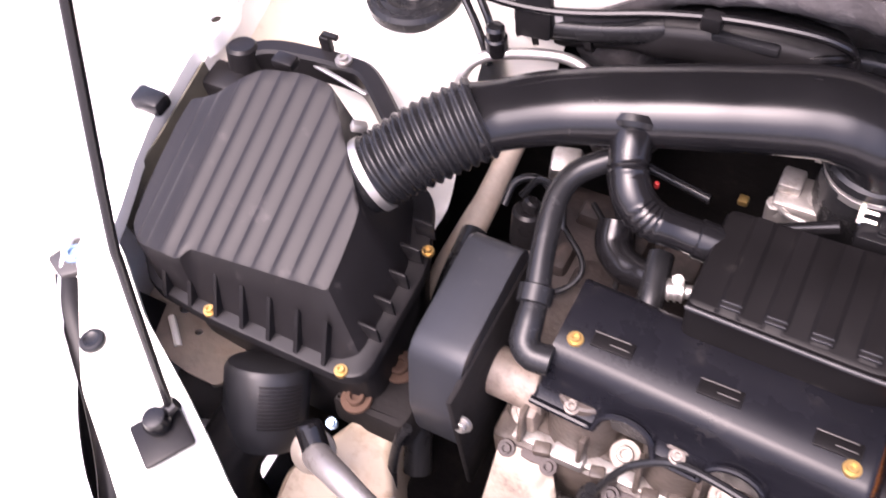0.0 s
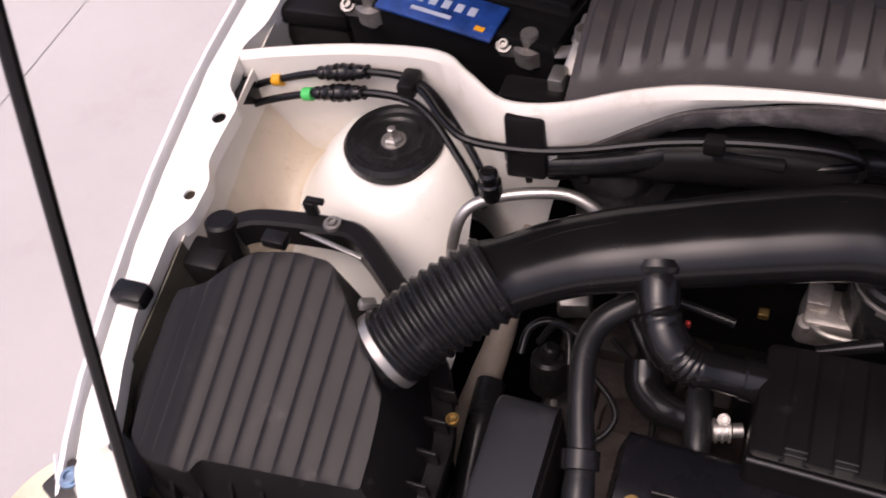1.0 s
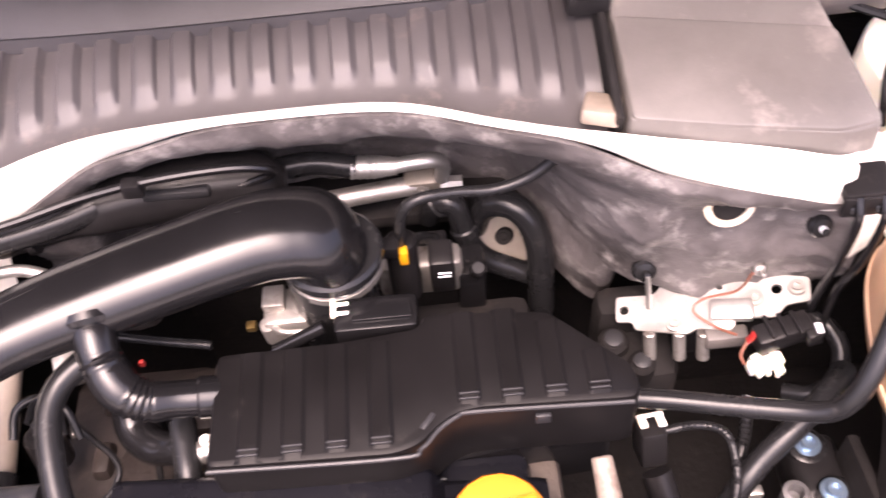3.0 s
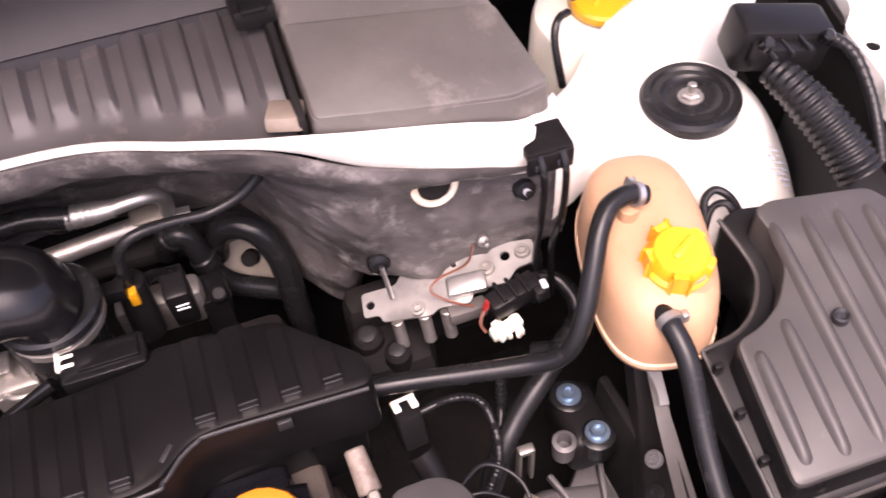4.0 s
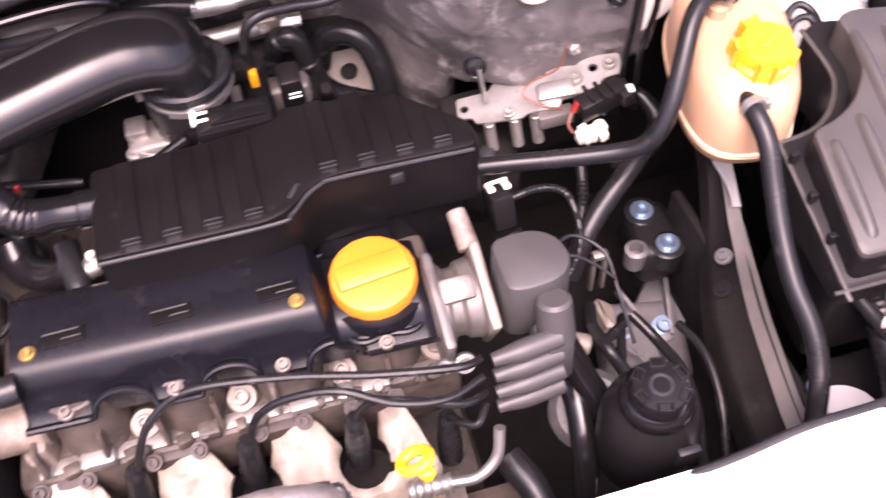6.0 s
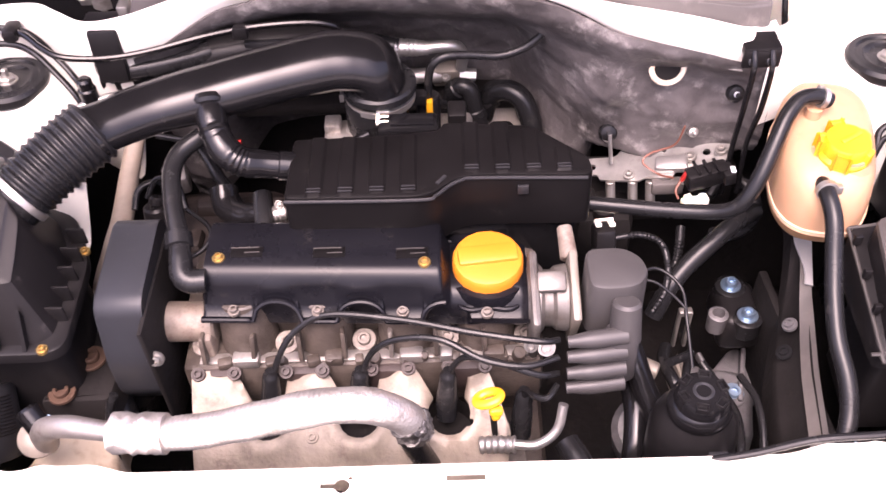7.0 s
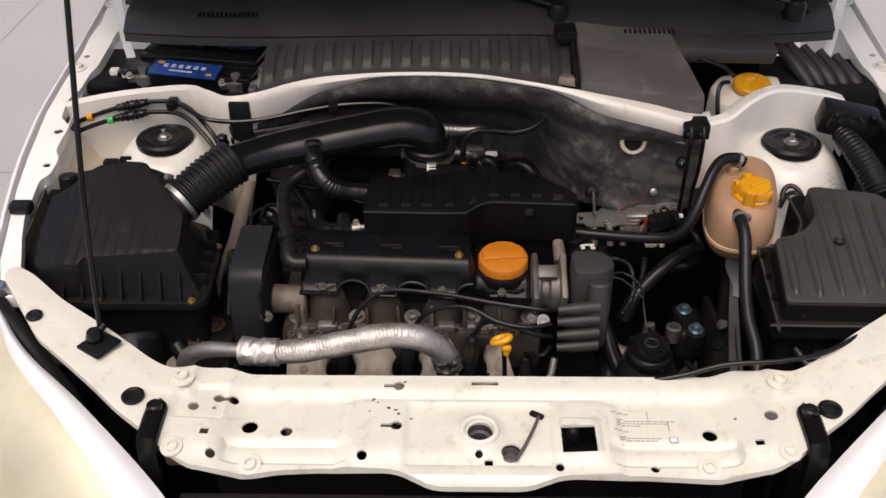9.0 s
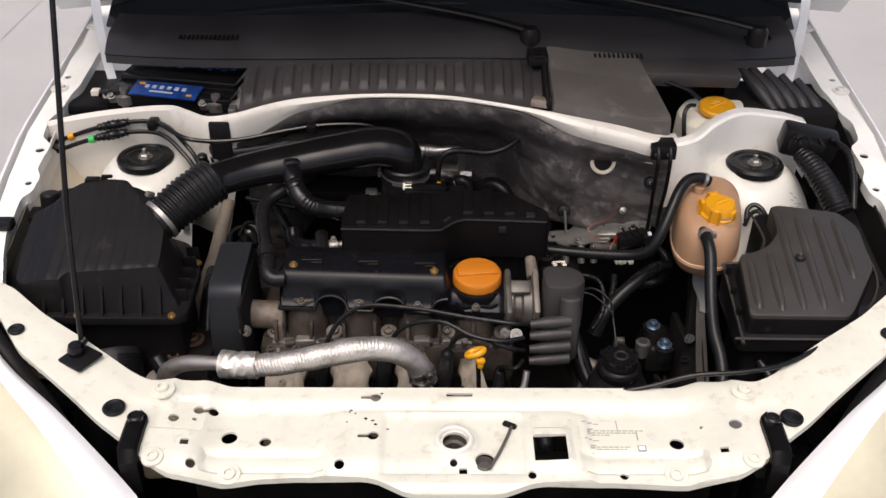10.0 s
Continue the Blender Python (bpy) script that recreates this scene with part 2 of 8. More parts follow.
def lathe(bm, prof, m=None, seg=28, wave=None, caps=True):
    """Turns (radius, height) pairs round z; wave(angle) scales the radius."""
    m = m or Matrix.Identity(4)
    rings = []
    for r, z in prof:
        if r < 1e-6:
            rings.append([bm.verts.new(m @ Vector((0, 0, z)))])
        else:
            rings.append([bm.verts.new(m @ Vector((r * (wave(a) if wave else 1) * math.cos(a), r * (wave(a) if wave else 1) * math.sin(a), z)))
                          for a in (2 * math.pi * i / seg for i in range(seg))])
    for p, q in zip(rings, rings[1:]):
        for i in range(seg):
            j = (i + 1) % seg
            f = [p[i % len(p)], p[j % len(p)], q[j % len(q)], q[i % len(q)]]
            f = list(dict.fromkeys(f))
            if len(f) > 2:
                bm.faces.new(f)
    for ring in (rings[0], rings[-1]) if caps else ():
        if len(ring) > 2:
            bm.faces.new(ring)
    return bm


def along(p, q, roll=0):
    """A pose at p whose z points to q."""
    d = Vector(q) - Vector(p)
    return Matrix.Translation(p) @ d.to_track_quat("Z", "Y").to_matrix().to_4x4() @ Matrix.Rotation(roll, 4, "Z")


def cyl(bm, p, q, r, r2=None, seg=20, edge=0.0):
    h = (Vector(q) - Vector(p)).length
    r2 = r if r2 is None else r2
    if edge:
        prof = [(r - edge, 0), (r, edge), (r2, h - edge), (r2 - edge, h)]
    else:
        prof = [(r, 0), (r2, h)]
    return lathe(bm, prof, along(p, q), seg)


def spline(pts, n=10):
    """Points of a smooth curve through pts."""
    P = [Vector(p) for p in pts]
    P = [2 * P[0] - P[1]] + P + [2 * P[-1] - P[-2]]
    out = []
    for i in range(1, len(P) - 2):
        a, b, c, d = P[i - 1:i + 3]
        for k in range(n):
            t = k / n
            out.append(0.5 * ((2 * b) + (c - a) * t + (2 * a - 5 * b + 4 * c - d) * t * t + (3 * b - a - 3 * c + d) * t ** 3))
    out.append(P[-2])
    return out


def tube(bm, pts, r, seg=14, n=10, flat=1.0, ripple=None, caps=True):
    """A tube along pts; r is a radius or one for each point; flat squashes it upright; ripple(s) scales the radius at length s."""
    C = spline(pts, n)
    rs = r if isinstance(r, (list, tuple)) else [r] * len(pts)
    rad = []
    for i in range(len(C)):
        u = i / n
        k = min(int(u), len(rs) - 2)
        f = min(1, u - k)
        f = f * f * (3 - 2 * f)
        rad.append(rs[k] * (1 - f) + rs[k + 1] * f)
    up = Vector((0, 0, 1))
    rings, s = [], 0.0
    side = None
    for i, c in enumerate(C):
        d = (C[min(i + 1, len(C) - 1)] - C[max(i - 1, 0)]).normalized()
        if side is None:
            side = d.cross(up)
            if side.length < 0.1:
                side = Vector((1, 0, 0))
        side = (side - d * side.dot(d)).normalized()
        nrm = side.cross(d)
        if i:
            s += (C[i] - C[i - 1]).length
        rr = rad[i] * (ripple(s) if ripple else 1)
        rings.append([bm.verts.new(c + side * rr * math.cos(a) + nrm * rr * flat * math.sin(a)) for a in (2 * math.pi * j / seg for j in range(seg))])
    for p, q in zip(rings, rings[1:]):
        for j in range(seg):
            bm.faces.new((p[j], p[(j + 1) % seg], q[(j + 1) % seg], q[j]))
    if caps:
        bm.faces.new(rings[0])
        bm.faces.new(rings[-1])
    return bm


def rounded(pts, r=0.01, n=4):
    """A flat outline with its corners rounded."""
    out = []
    m = len(pts)
    for i in range(m):
        p, a, b = Vector(pts[i][:2]), Vector(pts[i - 1][:2]), Vector(pts[(i + 1) % m][:2])
        ra = min(r, (a - p).length * 0.45)
        rb = min(r, (b - p).length * 0.45)
        s, e = p + (a - p).normalized() * ra, p + (b - p).normalized() * rb
        for k in range(n + 1):
            t = k / n
            out.append((1 - t) ** 2 * s + 2 * t * (1 - t) * p + t * t * e)
    return out


def prism(bm, pts, z0, z1, inset=0.0, edge=0.002, top=None, m=None):
    """An upright body over a flat outline, narrower at the top by inset, with a small rounded rim. z1 or top(x, y) is its upper face."""
    m = m or Matrix.Identity(4)

    def ring(dz, ins, zf):
        out = []
        k = len(pts)
        for i in range(k):
            p, a, b = Vector(pts[i]), Vector(pts[i - 1]), Vector(pts[(i + 1) % k])
            t = (b - a)
            nrm = Vector((t.y, -t.x))
            if nrm.length > 1e-9:
                nrm.normalize()
            q = p - nrm * ins * orient
            z = zf(q.x, q.y) if zf else None
            out.append(bm.verts.new(m @ Vector((q.x, q.y, (z if z is not None else z0) + dz))))
        return out
    area = sum(Vector(pts[i - 1]).cross(Vector(pts[i])) for i in range(len(pts)))
    orient = 1 if area > 0 else -1
    tf = top or (lambda x, y: z1)
    rings = [ring(0, 0, None), ring(-edge * 1.2, inset, tf), ring(-edge * 0.35, inset + edge * 0.35, tf), ring(0, inset + edge * 1.2, tf)]
    for p, q in zip(rings, rings[1:]):
        for j in range(len(p)):
            k = (j + 1) % len(p)
            bm.faces.new((p[j], p[k], q[k], q[j]))
    bm.faces.new(rings[0])
    bm.faces.new(rings[-1])
    return bm


def sheet(bm, f, nu, nv, thick=0.0):
    """A surface of points f(u, v), u and v from 0 to 1."""
    g = [[bm.verts.new(f(i / nu, j / nv)) for j in range(nv + 1)] for i in range(nu + 1)]
    fs = [bm.faces.new((g[i][j], g[i + 1][j], g[i + 1][j + 1], g[i][j + 1])) for i in range(nu) for j in range(nv)]
    if thick:
        bmesh.ops.recalc_face_normals(bm, faces=bm.faces)
        bmesh.ops.solidify(bm, geom=fs, thickness=thick)
    return bm


def plate(outline, holes, zf, thick=0.003, skirt=0.015, step=0.012):
    """Sheet metal over a flat outline with openings; zf(x, y) is its relief."""
    loops = [outline] + holes
    vs, es = [], []
    for lp in loops:
        b = len(vs)
        vs += [Vector(p) for p in lp]
        es += [(b + i, b + (i + 1) % len(lp)) for i in range(len(lp))]
    x0, x1 = min(p[0] for p in outline), max(p[0] for p in outline)
    y0, y1 = min(p[1] for p in outline), max(p[1] for p in outline)
    edge_pts = np.array([tuple(v) for v in vs])
    for i in range(int((x1 - x0) / step)):
        for j in range(int((y1 - y0) / step)):
            q = np.array((x0 + (i + 0.5 + 0.25 * (j % 2)) * step, y0 + (j + 0.5) * step))
            if np.min(np.sum((edge_pts - q) ** 2, axis=1)) > (0.35 * step) ** 2:
                vs.append(Vector(q))
    V, E, F, *_ = geometry.delaunay_2d_cdt(vs, es, [], 0, 1e-7)
    bm = bmesh.new()
    bv = [bm.verts.new((v.x, v.y, zf(v.x, v.y))) for v in V]
    def inside(lp, x, y):
        k = False
        for i in range(len(lp)):
            (ax, ay), (bx, by) = lp[i - 1], lp[i]
            if (ay > y) != (by > y) and x < (bx - ax) * (y - ay) / (by - ay) + ax:
                k = not k
        return k
    for f in F:
        mx, my = sum(V[i].x for i in f) / len(f), sum(V[i].y for i in f) / len(f)
        if not inside(outline, mx, my) or any(inside(h, mx, my) for h in holes):
            continue
        try:
            bm.faces.new([bv[i] for i in f])
        except ValueError:
            pass
    bmesh.ops.delete(bm, geom=[v for v in bm.verts if not v.link_faces], context="VERTS")
    be = [e for e in bm.edges if len(e.link_faces) == 1]
    g = bmesh.ops.extrude_edge_only(bm, edges=be)
    nv = [x for x in g["geom"] if isinstance(x, bmesh.types.BMVert)]
    ol = [Vector(p) for p in outline]
    for v in nv:
        near = min((Vector(v.co[:2]) - p).length for p in ol)
        v.co.z -= skirt if near < 1e-4 else thick
    return bm


def disc_pts(x, y, r, n=16, sy=1.0):
    return [(x + r * math.cos(2 * math.pi * i / n), y + r * sy * math.sin(2 * math.pi * i / n)) for i in range(n)]


def smooth(a, b, x):
    t = max(0.0, min(1.0, (x - a) / (b - a)))
    return t * t * (3 - 2 * t)


def bolt(at, up=(0, 0, 1), r=0.006, h=0.005, washer=0.010, material=STEEL, parent=None, name="bolt", label="", dome=False):
    """A hexagon bolt head on its washer."""
    bm = bmesh.new()
    m = along(at, Vector(at) + Vector(up), 0.4)
    lathe(bm, [(washer, -0.002), (washer, 0.001), (washer * 0.95, 0.0018), (r, 0.0018)], m, 20)
    if dome:
        lathe(bm, [(r, 0), (r, h * 0.8), (r * 0.85, h), (0, h * 1.25)], m, 20)
    else:
        lathe(bm, [(r, 0), (r, h * 0.85), (r * 0.9, h), (r * 0.58, h), (r * 0.52, h * 0.45), (0, h * 0.4)], m, 12)
    return part(name, bm, material, parent, label)


def clamp(parent, p, d, r, material=STEEL, width=0.007, label="steel hose clamp"):
    """A spring band round a hose at p along d."""
    bm = bmesh.new()
    d = Vector(d).normalized()
    m = along(Vector(p) - d * width / 2, Vector(p) + d * width)
    lathe(bm, [(r, 0), (r + 0.0012, 0.0004), (r + 0.0012, width - 0.0004), (r, width)], m, 24)
    box(bm, (0, 0, 0), (0.006, 0.010, width * 1.1), 0.001, m @ Matrix.Translation((r + 0.003, 0, width / 2)))
    return part("hose_clamp", bm, material, parent, label)


def run_line(name, pts, r, label, material=RUBBER, corrugated=False):
    """A single hose or cable along a line of points."""
    bm = bmesh.new()
    tube(bm, pts, r, 12, 14 if corrugated else 10, 1.0, ripple=(lambda s: 1 + 0.12 * math.sin(2 * math.pi * s / 0.005)) if corrugated else None)
    return tagged(part(name, bm, material), label, "wiring" if name == "wiring" else "hose")


# ---- ground ----
bm = bmesh.new()
for i in range(-12, 12):
    for j in range(-12, 12):
        x0, y0 = 0.35 + i * 2.4, -0.5 + j * 2.4
        g = 0.0018
        vs = [bm.verts.new((x, y, 0)) for x, y in ((x0 + g, y0 + g), (x0 + 2.4 - g, y0 + g), (x0 + 2.4 - g, y0 + 2.4 - g), (x0 + g, y0 + 2.4 - g))]
        bm.faces.new(vs)
w = 400
vs = [bm.verts.new((x, y, -0.003)) for x, y in ((-w, -w), (w, -w), (w, w), (-w, w))]
bm.faces.new(vs)
tagged(part("ground", bm, CONCRETE), "pale pinkish concrete yard with slab joints", "ground", kind="structure")

# ---- car body ----
body = thing("car_body", "white car front with its bonnet raised over the engine bay", "car", (0, 0.5, 0))


def rail_z(y):
    return 0.838 + 0.165 * (y - 0.285)


def panel_z(x, y):
    a = abs(x)
    w = smooth(0.34, 0.42, a)
    z = 0.762 + 0.010 * smooth(0.060, 0.085, y) * (1 - smooth(0.30, 0.36, a)) + 0.016 * smooth(0.30, 0.345, a)
    z = z * (1 - w) + w * (0.780 + 0.215 * max(0, a - 0.40) + 0.10 * min(0.06, max(-0.05, y - 0.6 * (a - 0.40))))
    # pressed fields, stiffening lines and a shallow dish round the latch
    z += 0.0025 * math.exp(-((y - 0.064) / 0.004) ** 2) * (1 - smooth(0.15, 0.17, a))
    # long pressed channel, upright ridge, broad step and the field round the paired holes
    z -= 0.0065 * smooth(-0.001, -0.006, y) * smooth(-0.037, -0.032, y) * smooth(0.160, 0.170, a) * (1 - smooth(0.319, 0.325, a))
    z += 0.0022 * math.exp(-((x + 0.228) / 0.0035) ** 2) * smooth(0.002, 0.008, y) * (1 - smooth(0.072, 0.078, y))
    z += 0.0055 * smooth(0.182, 0.170, a) * smooth(-0.060, -0.054, y) * (1 - smooth(0.058, 0.066, y))
    z -= 0.0045 * smooth(0.398, 0.391, a) * smooth(0.330, 0.336, -x) * smooth(0.020, 0.025, y) * (1 - smooth(0.076, 0.081, y)) * (x < 0)
    z += 0.0045 * smooth(0.372, 0.380, a) * smooth(0.056, 0.062, y) * (1 - smooth(0.36, 0.46, a))
    z -= 0.0050 * smooth(0.096, 0.090, a) * smooth(0.062, 0.056, y) * smooth(-0.040, -0.034, y)
    z += 0.0040 * smooth(0.100, 0.106, x) * (1 - smooth(0.148, 0.154, x)) * smooth(-0.032, -0.026, y) * (1 - smooth(0.030, 0.036, y))
    d = math.hypot(x, y - 0.012)
    z += 0.004 * smooth(0.034, 0.027, d)
    z -= 0.009 * smooth(-0.016, -0.046, y) * (1 - smooth(0.34, 0.40, a))
    return z


half = [(-0.310, 0.106), (-0.345, 0.112), (-0.378, 0.110), (-0.400, 0.103), (-0.414, 0.099), (-0.440, 0.111), (-0.474, 0.134), (-0.515, 0.160), (-0.585, 0.200),
        (-0.640, 0.244), (-0.668, 0.256), (-0.676, 0.230), (-0.594, 0.124), (-0.544, 0.087), (-0.500, 0.053), (-0.463, 0.022), (-0.424, -0.004), (-0.387, -0.034),
        (-0.356, -0.050), (-0.282, -0.050), (-0.252, -0.043), (-0.195, -0.040), (-0.106, -0.044), (-0.054, -0.066)]
outline = half + [(-x, y - 0.007 * smooth(0.30, 0.25, -x) * smooth(0.07, 0.10, -x) * (y < 0)) for x, y in reversed(half)]
outline = [tuple(p) for p in rounded(outline, 0.012, 3)]


def keyhole(x, y):
    return [(x - 0.020, y - 0.003)] + [(x + 0.0075 * math.cos(a), y + 0.0075 * math.sin(a)) for a in np.linspace(-2.7, 2.7, 13)] + [(x - 0.020, y + 0.003)]


def rect(x, y, sx, sy):
    return [(x - sx / 2, y - sy / 2), (x + sx / 2, y - sy / 2), (x + sx / 2, y + sy / 2), (x - sx / 2, y + sy / 2)]


holes = [disc_pts(*h) for h in ((-0.370, 0.043, 0.007), (-0.343, 0.043, 0.003), (-0.294, 0.020, 0.0105),
                                (-0.246, 0.013, 0.0078), (-0.333, -0.031, 0.006), (-0.146, -0.027, 0.0065), (0.001, 0.011, 0.0165), (-0.001, -0.022, 0.005),
                                (0.039, -0.018, 0.0125), (0.098, -0.040, 0.0055), (0.215, -0.036, 0.006), (0.290, 0.011, 0.0095), (0.368, 0.030, 0.0085),
                                (0.240, 0.034, 0.0022), (0.325, 0.032, 0.0022))]
holes += [rect(-0.346, -0.001, 0.011, 0.010), rect(0.344, -0.013, 0.011, 0.009), rect(0.011, -0.033, 0.010, 0.009), rect(0.124, -0.002, 0.043, 0.042), rect(0.008, 0.092, 0.036, 0.007),
          [(-0.3315 + sg * (0.0095 + 0.0068 * math.cos(a)), 0.060 + sg * 0.0068 * math.sin(a)) for sg in (-1, 1) for a in np.linspace(-2.6, 2.6, 11)],
          keyhole(-0.106, 0.087), keyhole(-0.106, 0.020)]
panel = part("front_panel", plate(outline, holes, panel_z, skirt=0.009, step=0.0055), WHITE_PANEL, body, "white slam panel with round holes and old adhesive marks", 28)

for x in (-0.393, 0.392):
    bolt((x, 0.084, panel_z(x, 0.084)), (0, 0.05, 1), 0.009, 0.008, 0.017, WHITE_PANEL, panel)
for x in (-0.285, 0.281):
    bolt((x, -0.036, panel_z(x, -0.036)), (0, -0.25, 1), 0.009, 0.006, 0.015, WHITE_PANEL, panel)
for x in (-0.380, 0.377):
    bolt((x, -0.028, panel_z(x, -0.028)), (0.0, -0.15, 1), 0.008, 0.005, 0.014, WHITE_PANEL, panel)
for x, y, r_ in ((-0.446, 0.044, 0.015), (0.440, 0.031, 0.015), (-0.608, 0.160, 0.0112), (0.606, 0.157, 0.0112)):
    bm = bmesh.new()
    lathe(bm, [(r_, -0.001), (r_, 0.0025), (r_ - 0.001, 0.0038), (r_ - 0.004, 0.0042), (r_ - 0.006, 0.003), (0, 0.003)], Matrix.Translation((x, y, panel_z(x, y))), 26)
    part("blanking_plug", bm, RUBBER, panel, "round black rubber blanking plug")

# latch ring and its pressed rim
bm = bmesh.new()
lathe(bm, [(0.0168, -0.006), (0.0175, 0.000), (0.019, 0.0045), (0.0215, 0.0055), (0.024, 0.0045), (0.027, -0.001)], Matrix.Translation((0, 0.012, 0.7665)), 32, caps=False)
part("latch_ring", bm, WHITE, panel)
bm = bmesh.new()
lathe(bm, [(0.0160, -0.030), (0.0155, -0.008), (0.012, -0.010), (0.011, -0.030)], Matrix.Translation((0, 0.012, 0.760)), 24, caps=False)
cyl(bm, (0.004, 0.010, 0.715), (0.004, 0.010, 0.738), 0.006)
part("bonnet_latch", bm, GREYPAINT, panel, "dark grey steel bonnet latch sunk in its hole")
# lock cylinder and its release lever
bm = bmesh.new()
lathe(bm, [(0.0125, -0.012), (0.0125, 0.002), (0.010, 0.004), (0.008, -0.004), (0, -0.004)], Matrix.Translation((0.038, -0.020, 0.757)), 24)
part("lock_cylinder", bm, GREYPAINT, panel)
bm = bmesh.new()
tube(bm, [(0.044, -0.034, 0.764), (0.056, -0.012, 0.766), (0.068, 0.016, 0.766), (0.076, 0.038, 0.766)], 0.0022, 8)
part("release_rod", bm, GREYPAINT, panel)
bm = bmesh.new()
box(bm, (0.074, 0.042, 0.765), (0.020, 0.0085, 0.006), 0.003, pose(0, 0, 0, 0, 0, -28))
part("release_lever", bm, DARK, panel)
# inspection sticker with unreadable print
bm = bmesh.new()
sheet(bm, lambda u, v: Vector((0.165 + 0.088 * u, -0.012 + 0.062 * v, panel_z(0.165 + 0.088 * u, -0.012 + 0.062 * v) + 0.0012)), 20, 14)
stick = part("sticker", bm, STICKER, panel, "transparent service sticker with small unreadable print")
random.seed(5)
bm = bmesh.new()
for row, (x, y, n) in enumerate(((0.169, 0.045, 0.020), (0.175, 0.033, 0.070), (0.175, 0.029, 0.060), (0.175, 0.025, 0.030), (0.170, 0.015, 0.018), (0.176, 0.004, 0.050), (0.176, 0.000, 0.045), (0.178, -0.004, 0.050))):
    while n > 0:
        L = random.uniform(0.003, 0.008)
        box(bm, (x + L / 2, y, panel_z(x, y) + 0.0017), (L, 0.0013, 0.0004))
        x += L + 0.0015
        n -= L + 0.0015
box(bm, (0.216, 0.043, panel_z(0.216, 0.043) + 0.0017), (0.0012, 0.016, 0.0004))
box(bm, (0.240, 0.024, panel_z(0.24, 0.024) + 0.0017), (0.0014, 0.016, 0.0004))
box(bm, (0.243, 0.002, panel_z(0.243, 0.002) + 0.0017), (0.011, 0.010, 0.0004))
part("print", bm, PRINT, stick)
bm = bmesh.new()
box(bm, (0.243, 0.002, panel_z(0.243, 0.002) + 0.0021), (0.008, 0.007, 0.0004))
part("emblem", bm, PALE, stick)
# old paint chips and glue
random.seed(8)
for x, y in ((-0.140, 0.064), (-0.132, 0.060), (-0.138, 0.068), (-0.117, 0.050), (-0.108, 0.047), (-0.104, 0.040), (-0.142, 0.044), (-0.088, 0.036), (-0.098, 0.094)):
    r = random.uniform(0.0012, 0.0028)
    pts = [(x + r * random.uniform(0.6, 1.7) * math.cos(a), y + r * random.uniform(0.4, 1.0) * math.sin(a)) for a in np.linspace(0, 2 * math.pi, 8)[:-1]]
    bm = bmesh.new()
    prism(bm, [Vector(p) for p in pts], panel_z(x, y) - 0.0004, panel_z(x, y) + 0.0008, 0.0, 0.0002)
    part("paint_chip", bm, RUST, panel)

# bonnet buffers of rubber on the panel's corners
for sx in (-1, 1):
    b = thing("bonnet_buffer", "black rubber bonnet buffer arm bolted to the white panel", "buffer", (sx * 0.425, 0.02, 0.70), "bonnet buffers")
    bm = bmesh.new()
    x = sx * 0.412
    rows = []
    for i in range(25):
        y = 0.041 - 0.080 * (i / 24) ** 1.3
        w = 0.0130 * math.sqrt(max(0.02, 1 - max(0, (y - 0.028) / 0.0131) ** 2)) - 0.003 * smooth(-0.02, -0.06, y)
        cx = x - sx * 0.006 * smooth(-0.01, -0.065, y)
        zt = 0.793 - 0.08 * max(0, 0.010 - y) - 0.9 * max(0, -0.026 - y)
        rows.append([bm.verts.new((cx + a * w, y, zt + h)) for a, h in ((-1, -0.024 - 0.03 * (i > 20)), (-1, -0.004), (-0.72, -0.0008), (0, 0), (0.72, -0.0008), (1, -0.004), (1, -0.024 - 0.03 * (i > 20)))])
    for a, c in zip(rows, rows[1:]):
        for k in range(6):
            bm.faces.new((a[k], a[k + 1], c[k + 1], c[k]))
    bm.faces.new(rows[0])
    bm.faces.new(rows[-1])
    part("arm", bm, MATT, b)
    bm = bmesh.new()
    lathe(bm, [(0.010, 0), (0.010, 0.006), (0.0075, 0.008), (0.006, 0.005), (0, 0.005)], Matrix.Translation((x, 0.024, 0.792)), 20)
    part("stud", bm, RUBBER, b)
    bm = bmesh.new()
    box(bm, (x, 0.0385, 0.793), (0.004, 0.005, 0.004), 0.001)
    part("notch", bm, PALE, b)

